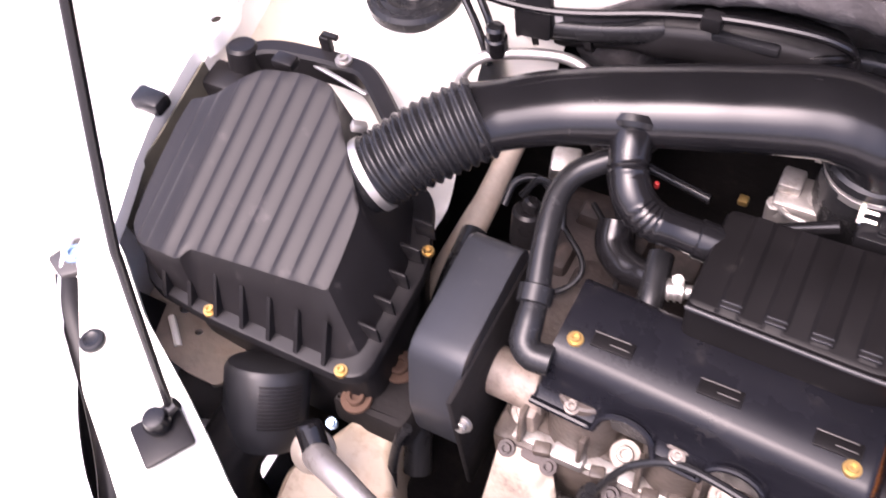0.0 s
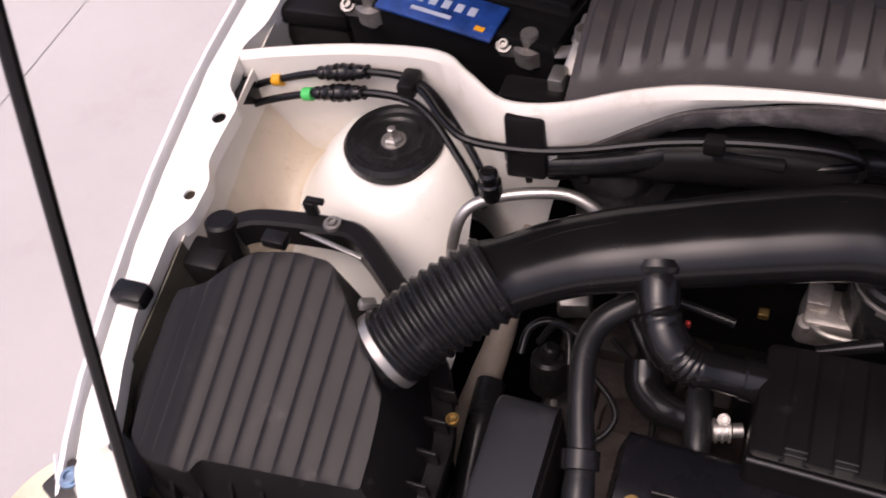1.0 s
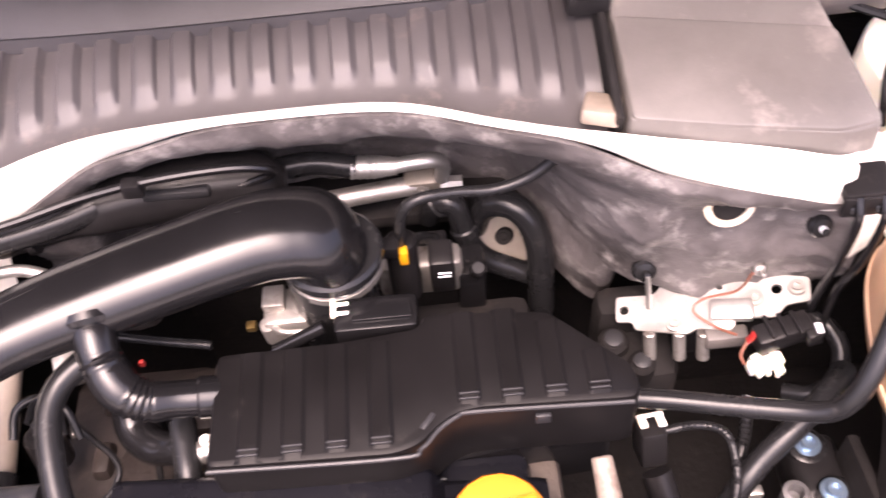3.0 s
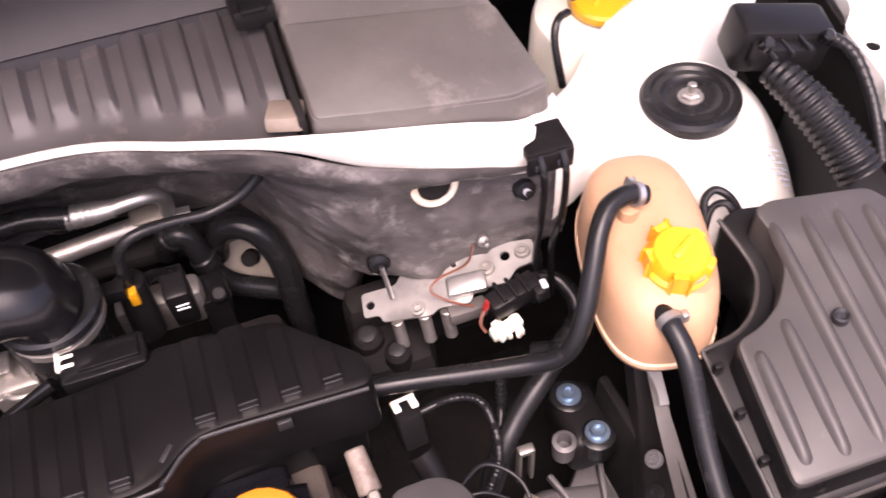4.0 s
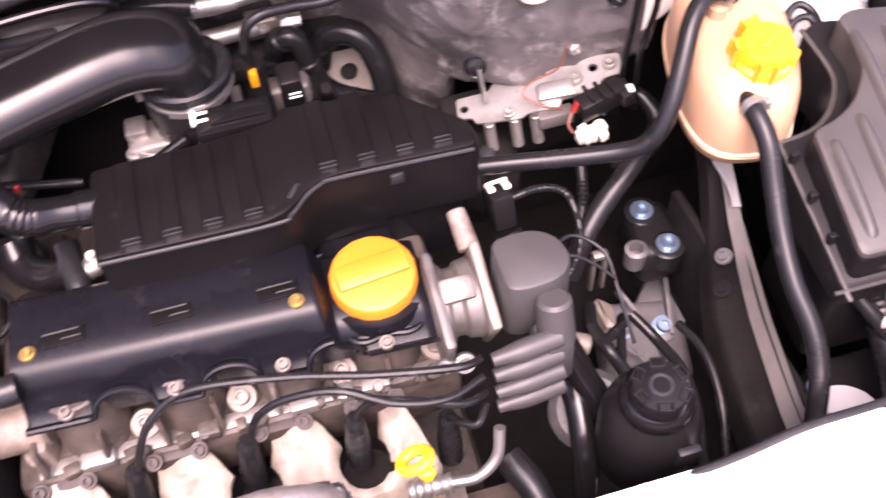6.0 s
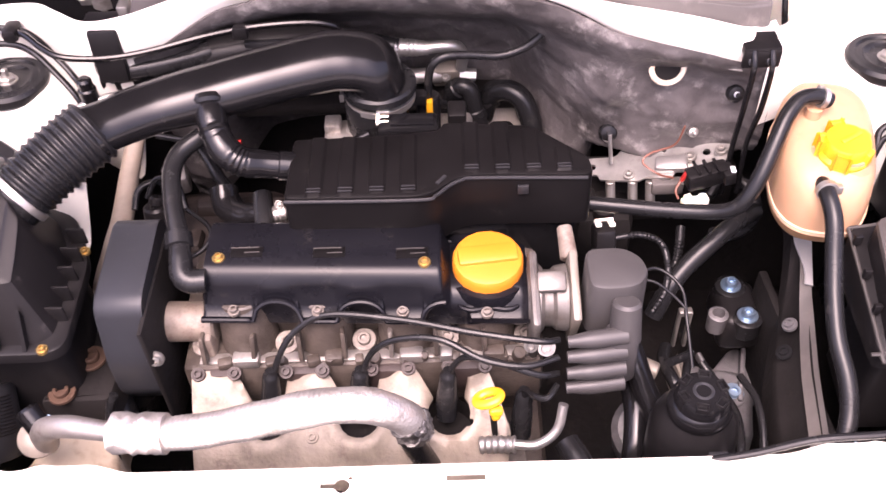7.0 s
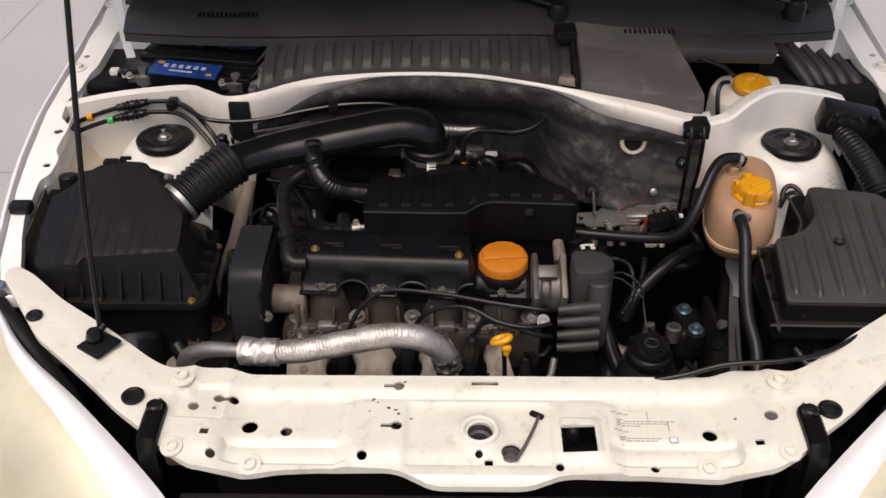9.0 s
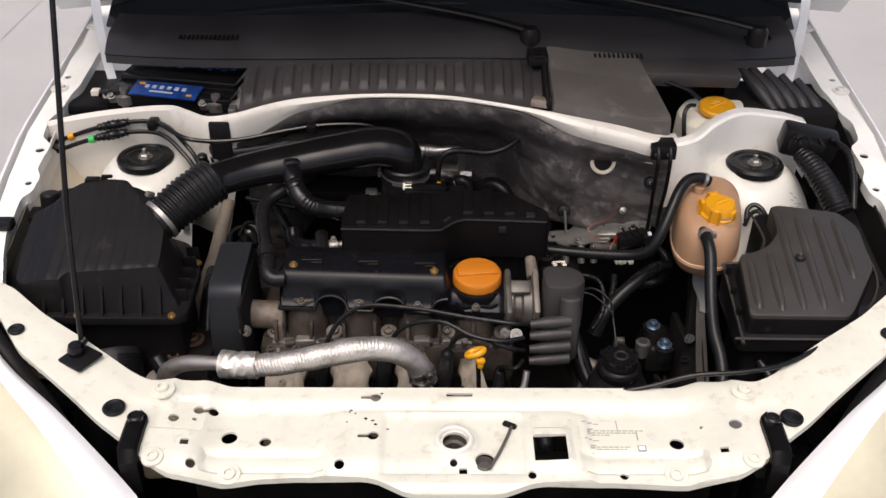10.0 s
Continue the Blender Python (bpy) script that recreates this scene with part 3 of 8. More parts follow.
# fenders: inner flange, outer skin, side skirt
for sx, side in ((-1, "left"), (1, "right")):
    inner = [(0.640, 0.205), (0.655, 0.235), (0.668, 0.270), (0.682, 0.315), (0.696, 0.37), (0.698, 0.41), (0.698, 0.45), (0.687, 0.465), (0.687, 0.510), (0.697, 0.525), (0.695, 0.545),
             (0.695, 0.595), (0.716, 0.615), (0.718, 0.66), (0.708, 0.69), (0.702, 0.74), (0.694, 0.76), (0.690, 0.85), (0.688, 0.88), (0.688, 1.03), (0.72, 1.27)]
    outer = [(0.745, 1.27), (0.730, 1.03), (0.738, 0.80), (0.746, 0.62), (0.738, 0.50), (0.727, 0.42), (0.702, 0.28), (0.674, 0.205)]
    ol = [(sx * x, y) for x, y in inner + outer]
    ol = [tuple(p) for p in rounded(ol, 0.008, 2)]
    hs = [disc_pts(sx * 0.708, 0.571 - 0.005 * sx, 0.0075, 12), disc_pts(sx * 0.701, 0.486 - 0.005 * sx, 0.006, 12), disc_pts(sx * 0.725, 0.80, 0.006, 12)]
    fl = part("fender_flange", plate(ol, hs, lambda x, y: rail_z(y) + 0.002 * math.sin(60 * y), skirt=0.018, step=0.02), WHITE_BRIGHT, body, "white fender flange with bolt holes")
    for y in (0.225, 0.76, 0.98):
        xx = 0.660 if y < 0.3 else 0.728 - 0.02 * (y - 0.76)
        bolt((sx * xx, y, rail_z(y) + 0.001), (0, 0, 1), 0.009, 0.007, 0.017, WHITE if y > 0.3 else STEEL, fl)
    bm = bmesh.new()

    def skin(u, v):
        y = 0.20 + 1.10 * v
        k = [(0.20, 0.676), (0.28, 0.704), (0.42, 0.729), (0.50, 0.740), (0.62, 0.748), (0.80, 0.740), (1.03, 0.732), (1.30, 0.747)]
        xo = float(np.interp(y, [a for a, b in k], [b for a, b in k]))
        wd = 0.030 - 0.008 * smooth(0.7, 1.0, y)
        if u < 0.12:
            q = u / 0.12
            return Vector((sx * (xo + 0.002 + 0.003 * q), y, rail_z(y) - 0.010 + 0.016 * q))
        q = (u - 0.12) / 0.88
        a = q * 1.45
        return Vector((sx * (xo + 0.005 + wd * math.sin(a) + 0.01 * q), y, rail_z(y) + 0.006 - 0.30 * (1 - math.cos(a)) ** 1.1 - 0.22 * q ** 4))
    sheet(bm, skin, 26, 22, 0.002)
    part("fender", bm, WHITE_OUT, body, "glossy white outer fender")
    # rubber stop on the flange
    bm = bmesh.new()
    box(bm, (sx * 0.703, 0.381, rail_z(0.381) + 0.007), (0.034, 0.022, 0.018), 0.005)
    tagged(part("rubber_stop", bm, RUBBER), "small black rubber bonnet stop on the fender flange", "rubber stop", "rubber stops")

    # inner wing below the flange
    bm = bmesh.new()

    def wing(u, v):
        y = 0.28 + 0.47 * v
        x = 0.688 + 0.02 * smooth(0.3, 0.7, y) - 0.05 * smooth(0.0, 1.0, u) - 0.05 * (1 - v) * u
        return Vector((sx * x, y, rail_z(y) - 0.012 - 0.50 * u + 0.004 * math.sin(25 * y) * u))
    # the right wing is painted black for the shade in its gap
    sheet(bm, lambda u, v: wing(u, 0.36 + 0.64 * v), 16, 14, 0.002)
    part("inner_wing", bm, WHITE_DUSTY if sx < 0 else DARK, body, "dusty inner wing below the flange, painted black for shade on the right")
    # front stretch: white paint in shade, the shade put into a darker colour
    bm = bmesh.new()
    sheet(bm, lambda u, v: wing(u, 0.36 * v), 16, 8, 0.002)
    part("inner_wing_front", bm, SHADED_WING if sx < 0 else DARK, body, "front of the inner wing with its shade painted in")

    # strut tower
    bm = bmesh.new()
    cx, cy = (-0.541, 0.609) if sx < 0 else (0.534, 0.594)

    def tower(u, v):
        x, y = cx + sx * (-(0.085 if sx < 0 else 0.105) + (0.270 if sx < 0 else 0.222) * u), (0.43 if sx < 0 else 0.47) + (0.27 if sx < 0 else 0.23) * v
        dx, dy = x - cx, (y - cy)
        r = math.hypot(dx, dy * 0.95)
        z = 0.704 + 0.146 * (1 - smooth(0.050, 0.150, r)) ** 0.75 - 0.01 * smooth(0.02, 0.06, -dy)
        wallw = smooth(0.085, 0.185, sx * dx) * (sx < 0)
        z += (0.862 - z) * wallw
        return Vector((x, y, z))
    cut = 0.72 if sx < 0 else 1.0
    sheet(bm, lambda u, v: tower(cut * u, v), 40, 48, 0.002)
    part("strut_tower", bm, WHITE, body, "white domed strut tower")
    if sx < 0:
        bm = bmesh.new()
        sheet(bm, lambda u, v: tower(cut + (1 - cut) * u, v), 14, 48, 0.002)
        part("wing_wall", bm, RUSTY_CREAM, body, "cream inner wing wall with brown rust stains")
    t = thing("strut_cover", "round black rubber strut cover with a steel nut in its middle", "strut cover", (cx, cy, 0.849), "strut covers")
    bm = bmesh.new()
    tilt = Matrix.Translation((cx, cy, 0.851)) @ Matrix.Rotation(radians(-2), 4, "X") @ Matrix.Rotation(radians(sx * -1), 4, "Y")
    lathe(bm, [(0.049, -0.006), (0.0495, 0.004), (0.046, 0.0085), (0.040, 0.0085), (0.037, 0.006), (0.030, 0.0065), (0.027, 0.004), (0.020, 0.002), (0.012, 0.004), (0, 0.004)], tilt, 40)
    part("disc", bm, RUBBER, t)
    bm = bmesh.new()
    lathe(bm, [(0.010, 0.003), (0.010, 0.009), (0.008, 0.011), (0.0045, 0.011), (0.0045, 0.020), (0.003, 0.021), (0, 0.021)], tilt, 6)
    lathe(bm, [(0.0125, 0.002), (0.0125, 0.005), (0.009, 0.0055)], tilt, 18)
    part("nut", bm, STEEL, t, "bright steel nut and stud")

# ridge: top flange of the firewall, rising to the middle
RIDGE = [(-0.72, 0.650, 0.900), (-0.66, 0.651, 0.914), (-0.58, 0.658, 0.923), (-0.50, 0.654, 0.931), (-0.46, 0.627, 0.935), (-0.42, 0.601, 0.936), (-0.37, 0.600, 0.943), (-0.31, 0.617, 0.953),
         (-0.247, 0.625, 0.961), (-0.13, 0.625, 0.968), (-0.016, 0.622, 0.967), (0.07, 0.588, 0.971), (0.152, 0.564, 0.966), (0.21, 0.549, 0.957), (0.29, 0.534, 0.943), (0.345, 0.533, 0.929), (0.385, 0.568, 0.914)]
rs = spline(RIDGE, 6)
bm = bmesh.new()
rows = []
for i, p in enumerate(rs):
    w = 0.005 + 0.019 * smooth(0.10, 0.3, p.x)
    lip = 0.003 + 0.012 * smooth(0.14, 0.30, p.x) + 0.024 * smooth(-0.24, -0.36, p.x) + 0.10 * smooth(-0.36, -0.42, p.x)
    k = 0.30 + 0.70 * max(smooth(-0.15, -0.26, p.x), smooth(0.10, 0.20, p.x))
    rows.append([bm.verts.new(p + Vector((q.x - p.x, (q.y - p.y) * (k if q.y < p.y else 1), (q.z - p.z) * (k if q.z < p.z else 1)))) for q in (p + Vector((0, w, -0.010)), p + Vector((0, w, 0.001)), p + Vector((0, w * 0.4, 0.002)), p, p + Vector((0, -0.004, -0.005)), p + Vector((0, -0.005, -0.3 * lip - 0.005)), p + Vector((0, -0.003, -lip - 0.01)), p + Vector((0, 0.006, -lip * 1.8 - 0.02)))])
for a, b in zip(rows, rows[1:]):
    for j in range(len(a) - 1):
        bm.faces.new((a[j], a[j + 1], b[j + 1], b[j]))
part("firewall_ridge", bm, WHITE_DUSTY, body, "white painted firewall ridge with brown dust")

# felt firewall
bm = bmesh.new()


def wall_y(x, z):
    recess = 0.055 * smooth(0.17, 0.04, x) + 0.112 * min(1.0, max(0.0, (0.195 - x) / 0.105)) * smooth(-0.33, -0.26, x) * smooth(0.95, 0.82, z)
    return 0.564 + recess + 0.012 * smooth(0.05, -0.05, x) + 0.022 * smooth(0.26, 0.19, x) * smooth(0.84, 0.76, z) + 0.105 * smooth(0.740, 0.715, z) * smooth(0.17, 0.22, x) + 0.03 * smooth(0.75, 0.55, z)


def felt(u, v):
    x = -0.375 + 0.765 * u
    top = float(np.interp(x, [p.x for p in rs], [p.z for p in rs])) - 0.007 - 0.016 * max(smooth(-0.15, -0.26, x), smooth(0.10, 0.20, x)) - 0.006 * smooth(0.12, 0.22, x) - 0.03 * smooth(-0.25, -0.36, x)
    z = top - (0.30 - 0.07 * smooth(0.15, 0.24, x)) * v
    n = noise.noise(Vector((x * 14, z * 18, 3))) * 0.010 + noise.noise(Vector((x * 40, z * 45, 7))) * 0.0025
    wr = noise.noise(Vector((x * 22 + 1.5 * z, z * 30 + 9 * x, 11)))
    n -= 0.0025 * max(0, 1 - abs(wr) * 6)
    yr = float(np.interp(x, [p.x for p in rs], [p.y for p in rs]))
    y = yr + 0.002 + (wall_y(x, z) - yr) * smooth(0, 0.22, v) + n * smooth(0, 0.05, v)
    return Vector((x, y, z))


sheet(bm, felt, 170, 60, 0.004)
part("firewall_felt", bm, FELT, body, "lumpy grey-black sound-deadening felt with chalky scuffs", 60)
# near-black sheet added to close a light leak below the felt
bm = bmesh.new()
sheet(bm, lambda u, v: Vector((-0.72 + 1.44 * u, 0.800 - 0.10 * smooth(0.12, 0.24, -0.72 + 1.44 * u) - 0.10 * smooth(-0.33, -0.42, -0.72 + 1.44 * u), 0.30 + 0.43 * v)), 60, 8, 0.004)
part("leak_stop_sheet", bm, DARK, body)
# right tower back wall and plenum side walls
for pts, m_ in ((((0.372, 0.555, 0.912), (0.42, 0.582, 0.911), (0.462, 0.620, 0.921), (0.515, 0.655, 0.924), (0.59, 0.671, 0.910), (0.64, 0.674, 0.896)), WHITE_BRIGHT),):
    bm = bmesh.new()
    c = spline(pts, 8)
    rows = [[bm.verts.new(q) for q in (p + Vector((-0.01, 0.03, -0.012)), p + Vector((0, 0.018, 0.0)), p, p + Vector((0.002, -0.004, -0.004)), p + Vector((0.0, -0.008, -0.05)), p + Vector((0, -0.009, -0.09)), p + Vector((0.0, -0.008, -0.12 - 0.2 * smooth(0.44, 0.50, p.x))))] for p in c]
    for a, b in zip(rows, rows[1:]):
        for j in range(len(a) - 1):
            bm.faces.new((a[j], a[j + 1], b[j + 1], b[j]))
    part("tower_back_wall", bm, m_, body, "cream-white pressed wall behind the strut tower")

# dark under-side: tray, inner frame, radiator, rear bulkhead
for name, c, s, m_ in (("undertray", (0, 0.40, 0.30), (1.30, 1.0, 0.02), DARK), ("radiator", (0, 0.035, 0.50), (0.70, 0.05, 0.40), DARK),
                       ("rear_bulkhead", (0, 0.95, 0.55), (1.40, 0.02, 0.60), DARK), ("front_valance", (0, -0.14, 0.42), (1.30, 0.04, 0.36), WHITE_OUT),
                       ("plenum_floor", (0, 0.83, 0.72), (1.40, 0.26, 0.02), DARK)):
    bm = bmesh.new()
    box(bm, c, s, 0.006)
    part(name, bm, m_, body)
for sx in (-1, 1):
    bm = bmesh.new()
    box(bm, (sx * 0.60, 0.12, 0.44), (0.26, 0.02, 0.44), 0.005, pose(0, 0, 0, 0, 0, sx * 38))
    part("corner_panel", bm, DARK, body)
    w = thing("wheel", "black tyre of the parked car on the concrete", "wheel", (sx * 0.70, 0.55, 0.285), "front wheels")
    bm = bmesh.new()
    lathe(bm, [(0.20, -0.085), (0.265, -0.088), (0.284, -0.06), (0.285, 0.06), (0.265, 0.088), (0.20, 0.085)], Matrix.Translation((sx * 0.70, 0.55, 0.285)) @ Matrix.Rotation(radians(90), 4, "Y"), 40)
    part("tyre", bm, RUBBER, w)
    bm = bmesh.new()
    lathe(bm, [(0.199, -0.06), (0.199, 0.06), (0.15, 0.03), (0.05, 0.04), (0, 0.04)], Matrix.Translation((sx * 0.70, 0.55, 0.285)) @ Matrix.Rotation(radians(90 * sx), 4, "Y"), 32)
    part("rim", bm, STEEL, w)

# grille slats below the panel's front edge
gr = thing("radiator_grille", "black plastic radiator grille with fine slats", "grille", (0, -0.10, 0.65))
for i in range(7):
    bm = bmesh.new()
    box(bm, (0, -0.085 - 0.006 * i, 0.725 - 0.022 * i), (0.72, 0.022, 0.006), 0.002)
    part("slat", bm, PLASTIC, gr)
bm = bmesh.new()
box(bm, (0, -0.064, 0.60), (0.74, 0.01, 0.26), 0.003)
part("backing", bm, DARK, gr)

# headlamps with seal strips
for sx in (-1, 1):
    h = thing("headlamp", "cream headlamp under clear glass beside a white surround", "headlamp", (sx * 0.56, 0.0, 0.60), "headlamps")
    A = spline([(sx * x, y, z) for x, y, z in ((0.706, 0.236, 0.822), (0.618, 0.120, 0.806), (0.514, 0.034, 0.784), (0.414, -0.050, 0.750), (0.360, -0.102, 0.728))], 8)

    def lampface(u, v):
        k = v * (len(A) - 1)
        i = min(int(k), len(A) - 2)
        p = A[i].lerp(A[i + 1], k - i)
        q = 0.004 + 0.030 * v + 0.18 * u
        o = Vector((sx * 0.70, -0.72, 0))
        return p + o * q + Vector((0, 0, -0.012 * u - 0.22 * u * u))
    bm = bmesh.new()
    sheet(bm, lampface, 16, 32, 0.004)
    part("lens", bm, LENS_BASE, h, "cream lens with soft yellowish reflections")
    bm = bmesh.new()

    def rimface(u, v):
        k = v * (len(A) - 1)
        i = min(int(k), len(A) - 2)
        p = A[i].lerp(A[i + 1], k - i)
        return p + Vector((sx * 0.70, -0.72, 0)) * (-0.002 + u * (0.004 + 0.055 * v)) + Vector((0, 0, 0.010 * math.sin(u * 3.1) - 0.006 * u + 0.004))
    sheet(bm, rimface, 8, 32, 0.003)
    part("surround", bm, WHITE_OUT, h, "glossy white surround")
    bm = bmesh.new()
    tube(bm, [(sx * x, y, z) for x, y, z in ((0.688, 0.214, 0.824), (0.662, 0.184, 0.818), (0.636, 0.160, 0.806), (0.600, 0.126, 0.786), (0.552, 0.078, 0.771), (0.492, 0.006, 0.760), (0.440, -0.046, 0.750), (0.385, -0.100, 0.736))], 0.0110, 12, 6, 0.5)
    part("seal", bm, PLASTIC, h, "black edge seal")
    bm = bmesh.new()
    prism(bm, rounded([(sx * x, y) for x, y in ((0.705, 0.208), (0.692, 0.240), (0.668, 0.238), (0.660, 0.212), (0.678, 0.196))], 0.006), 0.808, 0.8305, 0.001, 0.002)
    part("ear", bm, PLASTIC_PALER, h, "grey bracket ear")
    bolt((sx * 0.681, 0.222, 0.8305), (0, 0, 1), 0.0075, 0.005, 0.010, BLUE_STEEL, h, "bolt", "blue zinc bolt")
    # dark sheet added under the gap so that no light leaks through
    bm = bmesh.new()
    sheet(bm, lambda u, v: lampface(0, v) + Vector((-sx * 0.032 * u, 0.032 * u, -0.05 - 0.10 * u)), 6, 24, 0.003)
    part("gap_light_stop", bm, DARK, h)

# bonnet held up by the rod, above the view
bon = thing("bonnet", "white bonnet standing open over the engine bay", "bonnet", (0, 1.02, 0.98))
bm = bmesh.new()
ca, sa = math.cos(radians(47)), math.sin(radians(47))


def lid(u, v):
    s = 0.94 * v
    wd = 0.80 - 0.12 * v * v
    x = wd * (2 * u - 1)
    return Vector((x, 1.02 - ca * s, 0.985 + sa * s + 0.05 * (1 - (2 * u - 1) ** 2) * sa))


sheet(bm, lid, 20, 16, 0.012)
part("skin", bm, WHITE_OUT, bon)
# unseen black pad, added so the bonnet reflects and bounces less light
bm = bmesh.new()
sheet(bm, lambda u, v: lid(0.06 + 0.88 * u, 0.06 + 0.86 * v) + Vector((0, -0.012 * sa, -0.012 * ca)) - Vector((0, 0.006, 0.010)), 20, 16, 0.006)
part("bounce_blocker", bm, PAD, bon, "unseen black pad added under the bonnet to cut bounced light")
rod = thing("prop_rod", "thin dark prop rod in a black base plate under the bonnet", "prop rod", (-0.523, 0.162, 0.785))
bm = bmesh.new()
p0 = Vector((-0.513, 0.140, 0.822))
kink = Vector((-0.504, 0.179, 1.011))
up = Vector((0.031, 0.337, 0.941))
tube(bm, [p0 + Vector((-0.003, -0.008, -0.004)), p0, p0.lerp(kink, 0.3), p0.lerp(kink, 0.85), kink + up * 0.03, kink + up * 0.30, kink + up * 0.645], 0.0037, 12, 8)
part("rod", bm, PLASTIC_GLOSS, rod)
bm = bmesh.new()
box(bm, (-0.510, 0.121, panel_z(-0.510, 0.121) + 0.003), (0.043, 0.043, 0.006), 0.003, pose(0, 0, 0, 0, 0, 58))
part("base_plate", bm, PLASTIC, rod)
bm = bmesh.new()
lathe(bm, [(0.011, 0), (0.012, 0.008), (0.009, 0.016), (0, 0.018)], Matrix.Translation((-0.516, 0.127, panel_z(-0.510, 0.121) + 0.005)), 20)
tube(bm, [(-0.525, 0.126, 0.817), (-0.515, 0.136, 0.821), (-0.509, 0.146, 0.825)], 0.0062, 10, 4)
part("pivot", bm, PLASTIC_GLOSS, rod)

# scuttle: ribbed cowl, tray, top cover, wipers, windscreen
cowl = thing("cowl_panel", "dusty ribbed black plastic cowl panel behind the firewall ridge", "cowl panel", (-0.1, 0.66, 0.93))
bm = bmesh.new()


def ribbed(u, v):
    x = -0.370 + 0.525 * u
    zt = float(np.interp(x, [p.x for p in rs], [p.z for p in rs]))
    yr = float(np.interp(x, [p.x for p in rs], [p.y for p in rs]))
    per = (x / 0.0335) % 1.0
    rib = smooth(0.08, 0.2, per) * (1 - smooth(0.62, 0.74, per)) * smooth(0.16, 0.30, v) * (1 - smooth(0.93, 0.96, v))
    y = yr + 0.008 + (0.745 - yr) * v
    return Vector((x, y, zt - 0.010 + 0.014 * smooth(0, 0.6, v) + 0.026 * v + 0.0060 * rib))


sheet(bm, ribbed, 190, 34, 0.003)
part("ribbed_cover", bm, COWL_PL, cowl, "", 30)
bm = bmesh.new()
box(bm, (0.150, 0.592, 0.972), (0.030, 0.030, 0.014), 0.003, pose(0, 0, 0, -12, 0, -18))
part("end_cap", bm, TAN, cowl, "sun-bleached tan end cap")
bm = bmesh.new()
box(bm, (0.150, 0.690, 1.012), (0.036, 0.045, 0.020), 0.004)
box(bm, (0.150, 0.672, 1.022), (0.022, 0.016, 0.006), 0.002)
part("clip", bm, PLASTIC, cowl)
tray = thing("scuttle_tray", "flat grey-black plastic tray beside the ribbed cowl", "tray", (0.27, 0.64, 0.95))
bm = bmesh.new()
prism(bm, rounded([(0.166, 0.572), (0.24, 0.562), (0.335, 0.556), (0.372, 0.566), (0.352, 0.66), (0.335, 0.735), (0.166, 0.735)], 0.008), 0.925, 1.0, 0.002, 0.003,
      top=lambda x, y: 0.974 + 0.26 * (y - 0.57) - 0.12 * max(0, x - 0.2))
part("lid", bm, TRAY_PL, tray)
bm = bmesh.new()
prism(bm, rounded([(0.169, 0.573), (0.24, 0.564), (0.334, 0.559), (0.370, 0.568), (0.352, 0.654), (0.168, 0.668)], 0.008), 0.93, 1.0, 0.001, 0.002,
      top=lambda x, y: 0.9765 + 0.26 * (y - 0.57) - 0.12 * max(0, x - 0.2))
part("front_step", bm, TRAY_PL, tray)
bm = bmesh.new()
box(bm, (0.425, 0.722, 0.970), (0.185, 0.055, 0.030), 0.006, pose(0, 0, 0, 10, 4, 6))
part("extension", bm, COWL_PL, tray)
bm = bmesh.new()
box(bm, (0.1605, 0.650, 0.975), (0.007, 0.15, 0.05), 0.002, pose(0, 0, 0, 14, 0, 0))
part("edge", bm, DARK, tray)
top = thing("scuttle_cover", "long black plastic scuttle cover below the windscreen", "cover", (0, 0.82, 0.98))
bm = bmesh.new()


def cover(u, v):
    x = -0.655 + 1.31 * u
    a = abs(x)
    y = 0.705 + 0.115 * (a / 0.655) ** 2.8 + (0.135 - 0.02 * a) * v
    z = 1.004 - 0.05 * (a / 0.7) ** 2 + 0.022 * math.sin(min(1, v * 2.2) * 1.57) + 0.012 * v
    return Vector((x, y, z))


sheet(bm, cover, 60, 20, 0.004)
sheet(bm, lambda u, v: cover(u, 0) + Vector((0, 0.004 - 0.003 * v, -0.018 * v)), 60, 2)
part("cover", bm, SCUTTLE_PL, top)
for x0, v0, nv in ((-0.50, 0.30, 14), (0.55, 0.30, 7), (0.255, 0.04, 11)):
    for i in range(nv):
        bm = bmesh.new()
        xx = x0 + 0.0085 * i
        p = cover((xx + 0.655) / 1.31, v0)
        box(bm, p + Vector((0, 0, 0.0030)), (0.004, 0.016, 0.004), 0.001)
        part("vent_slot", bm, DARK, top)
ws = thing("windscreen", "dark windscreen above the scuttle", "windscreen", (0, 1.0, 1.05))
bm = bmesh.new()


def glass(u, v):
    x = -0.68 + 1.36 * u
    return Vector((x * (1 - 0.08 * v), 0.845 + 0.08 * (x / 0.68) ** 2 + 0.60 * v, 1.020 - 0.045 * (x / 0.68) ** 2 + 0.42 * v))


sheet(bm, glass, 24, 14, 0.005)
part("pane", bm, GLASS_DARK, ws)
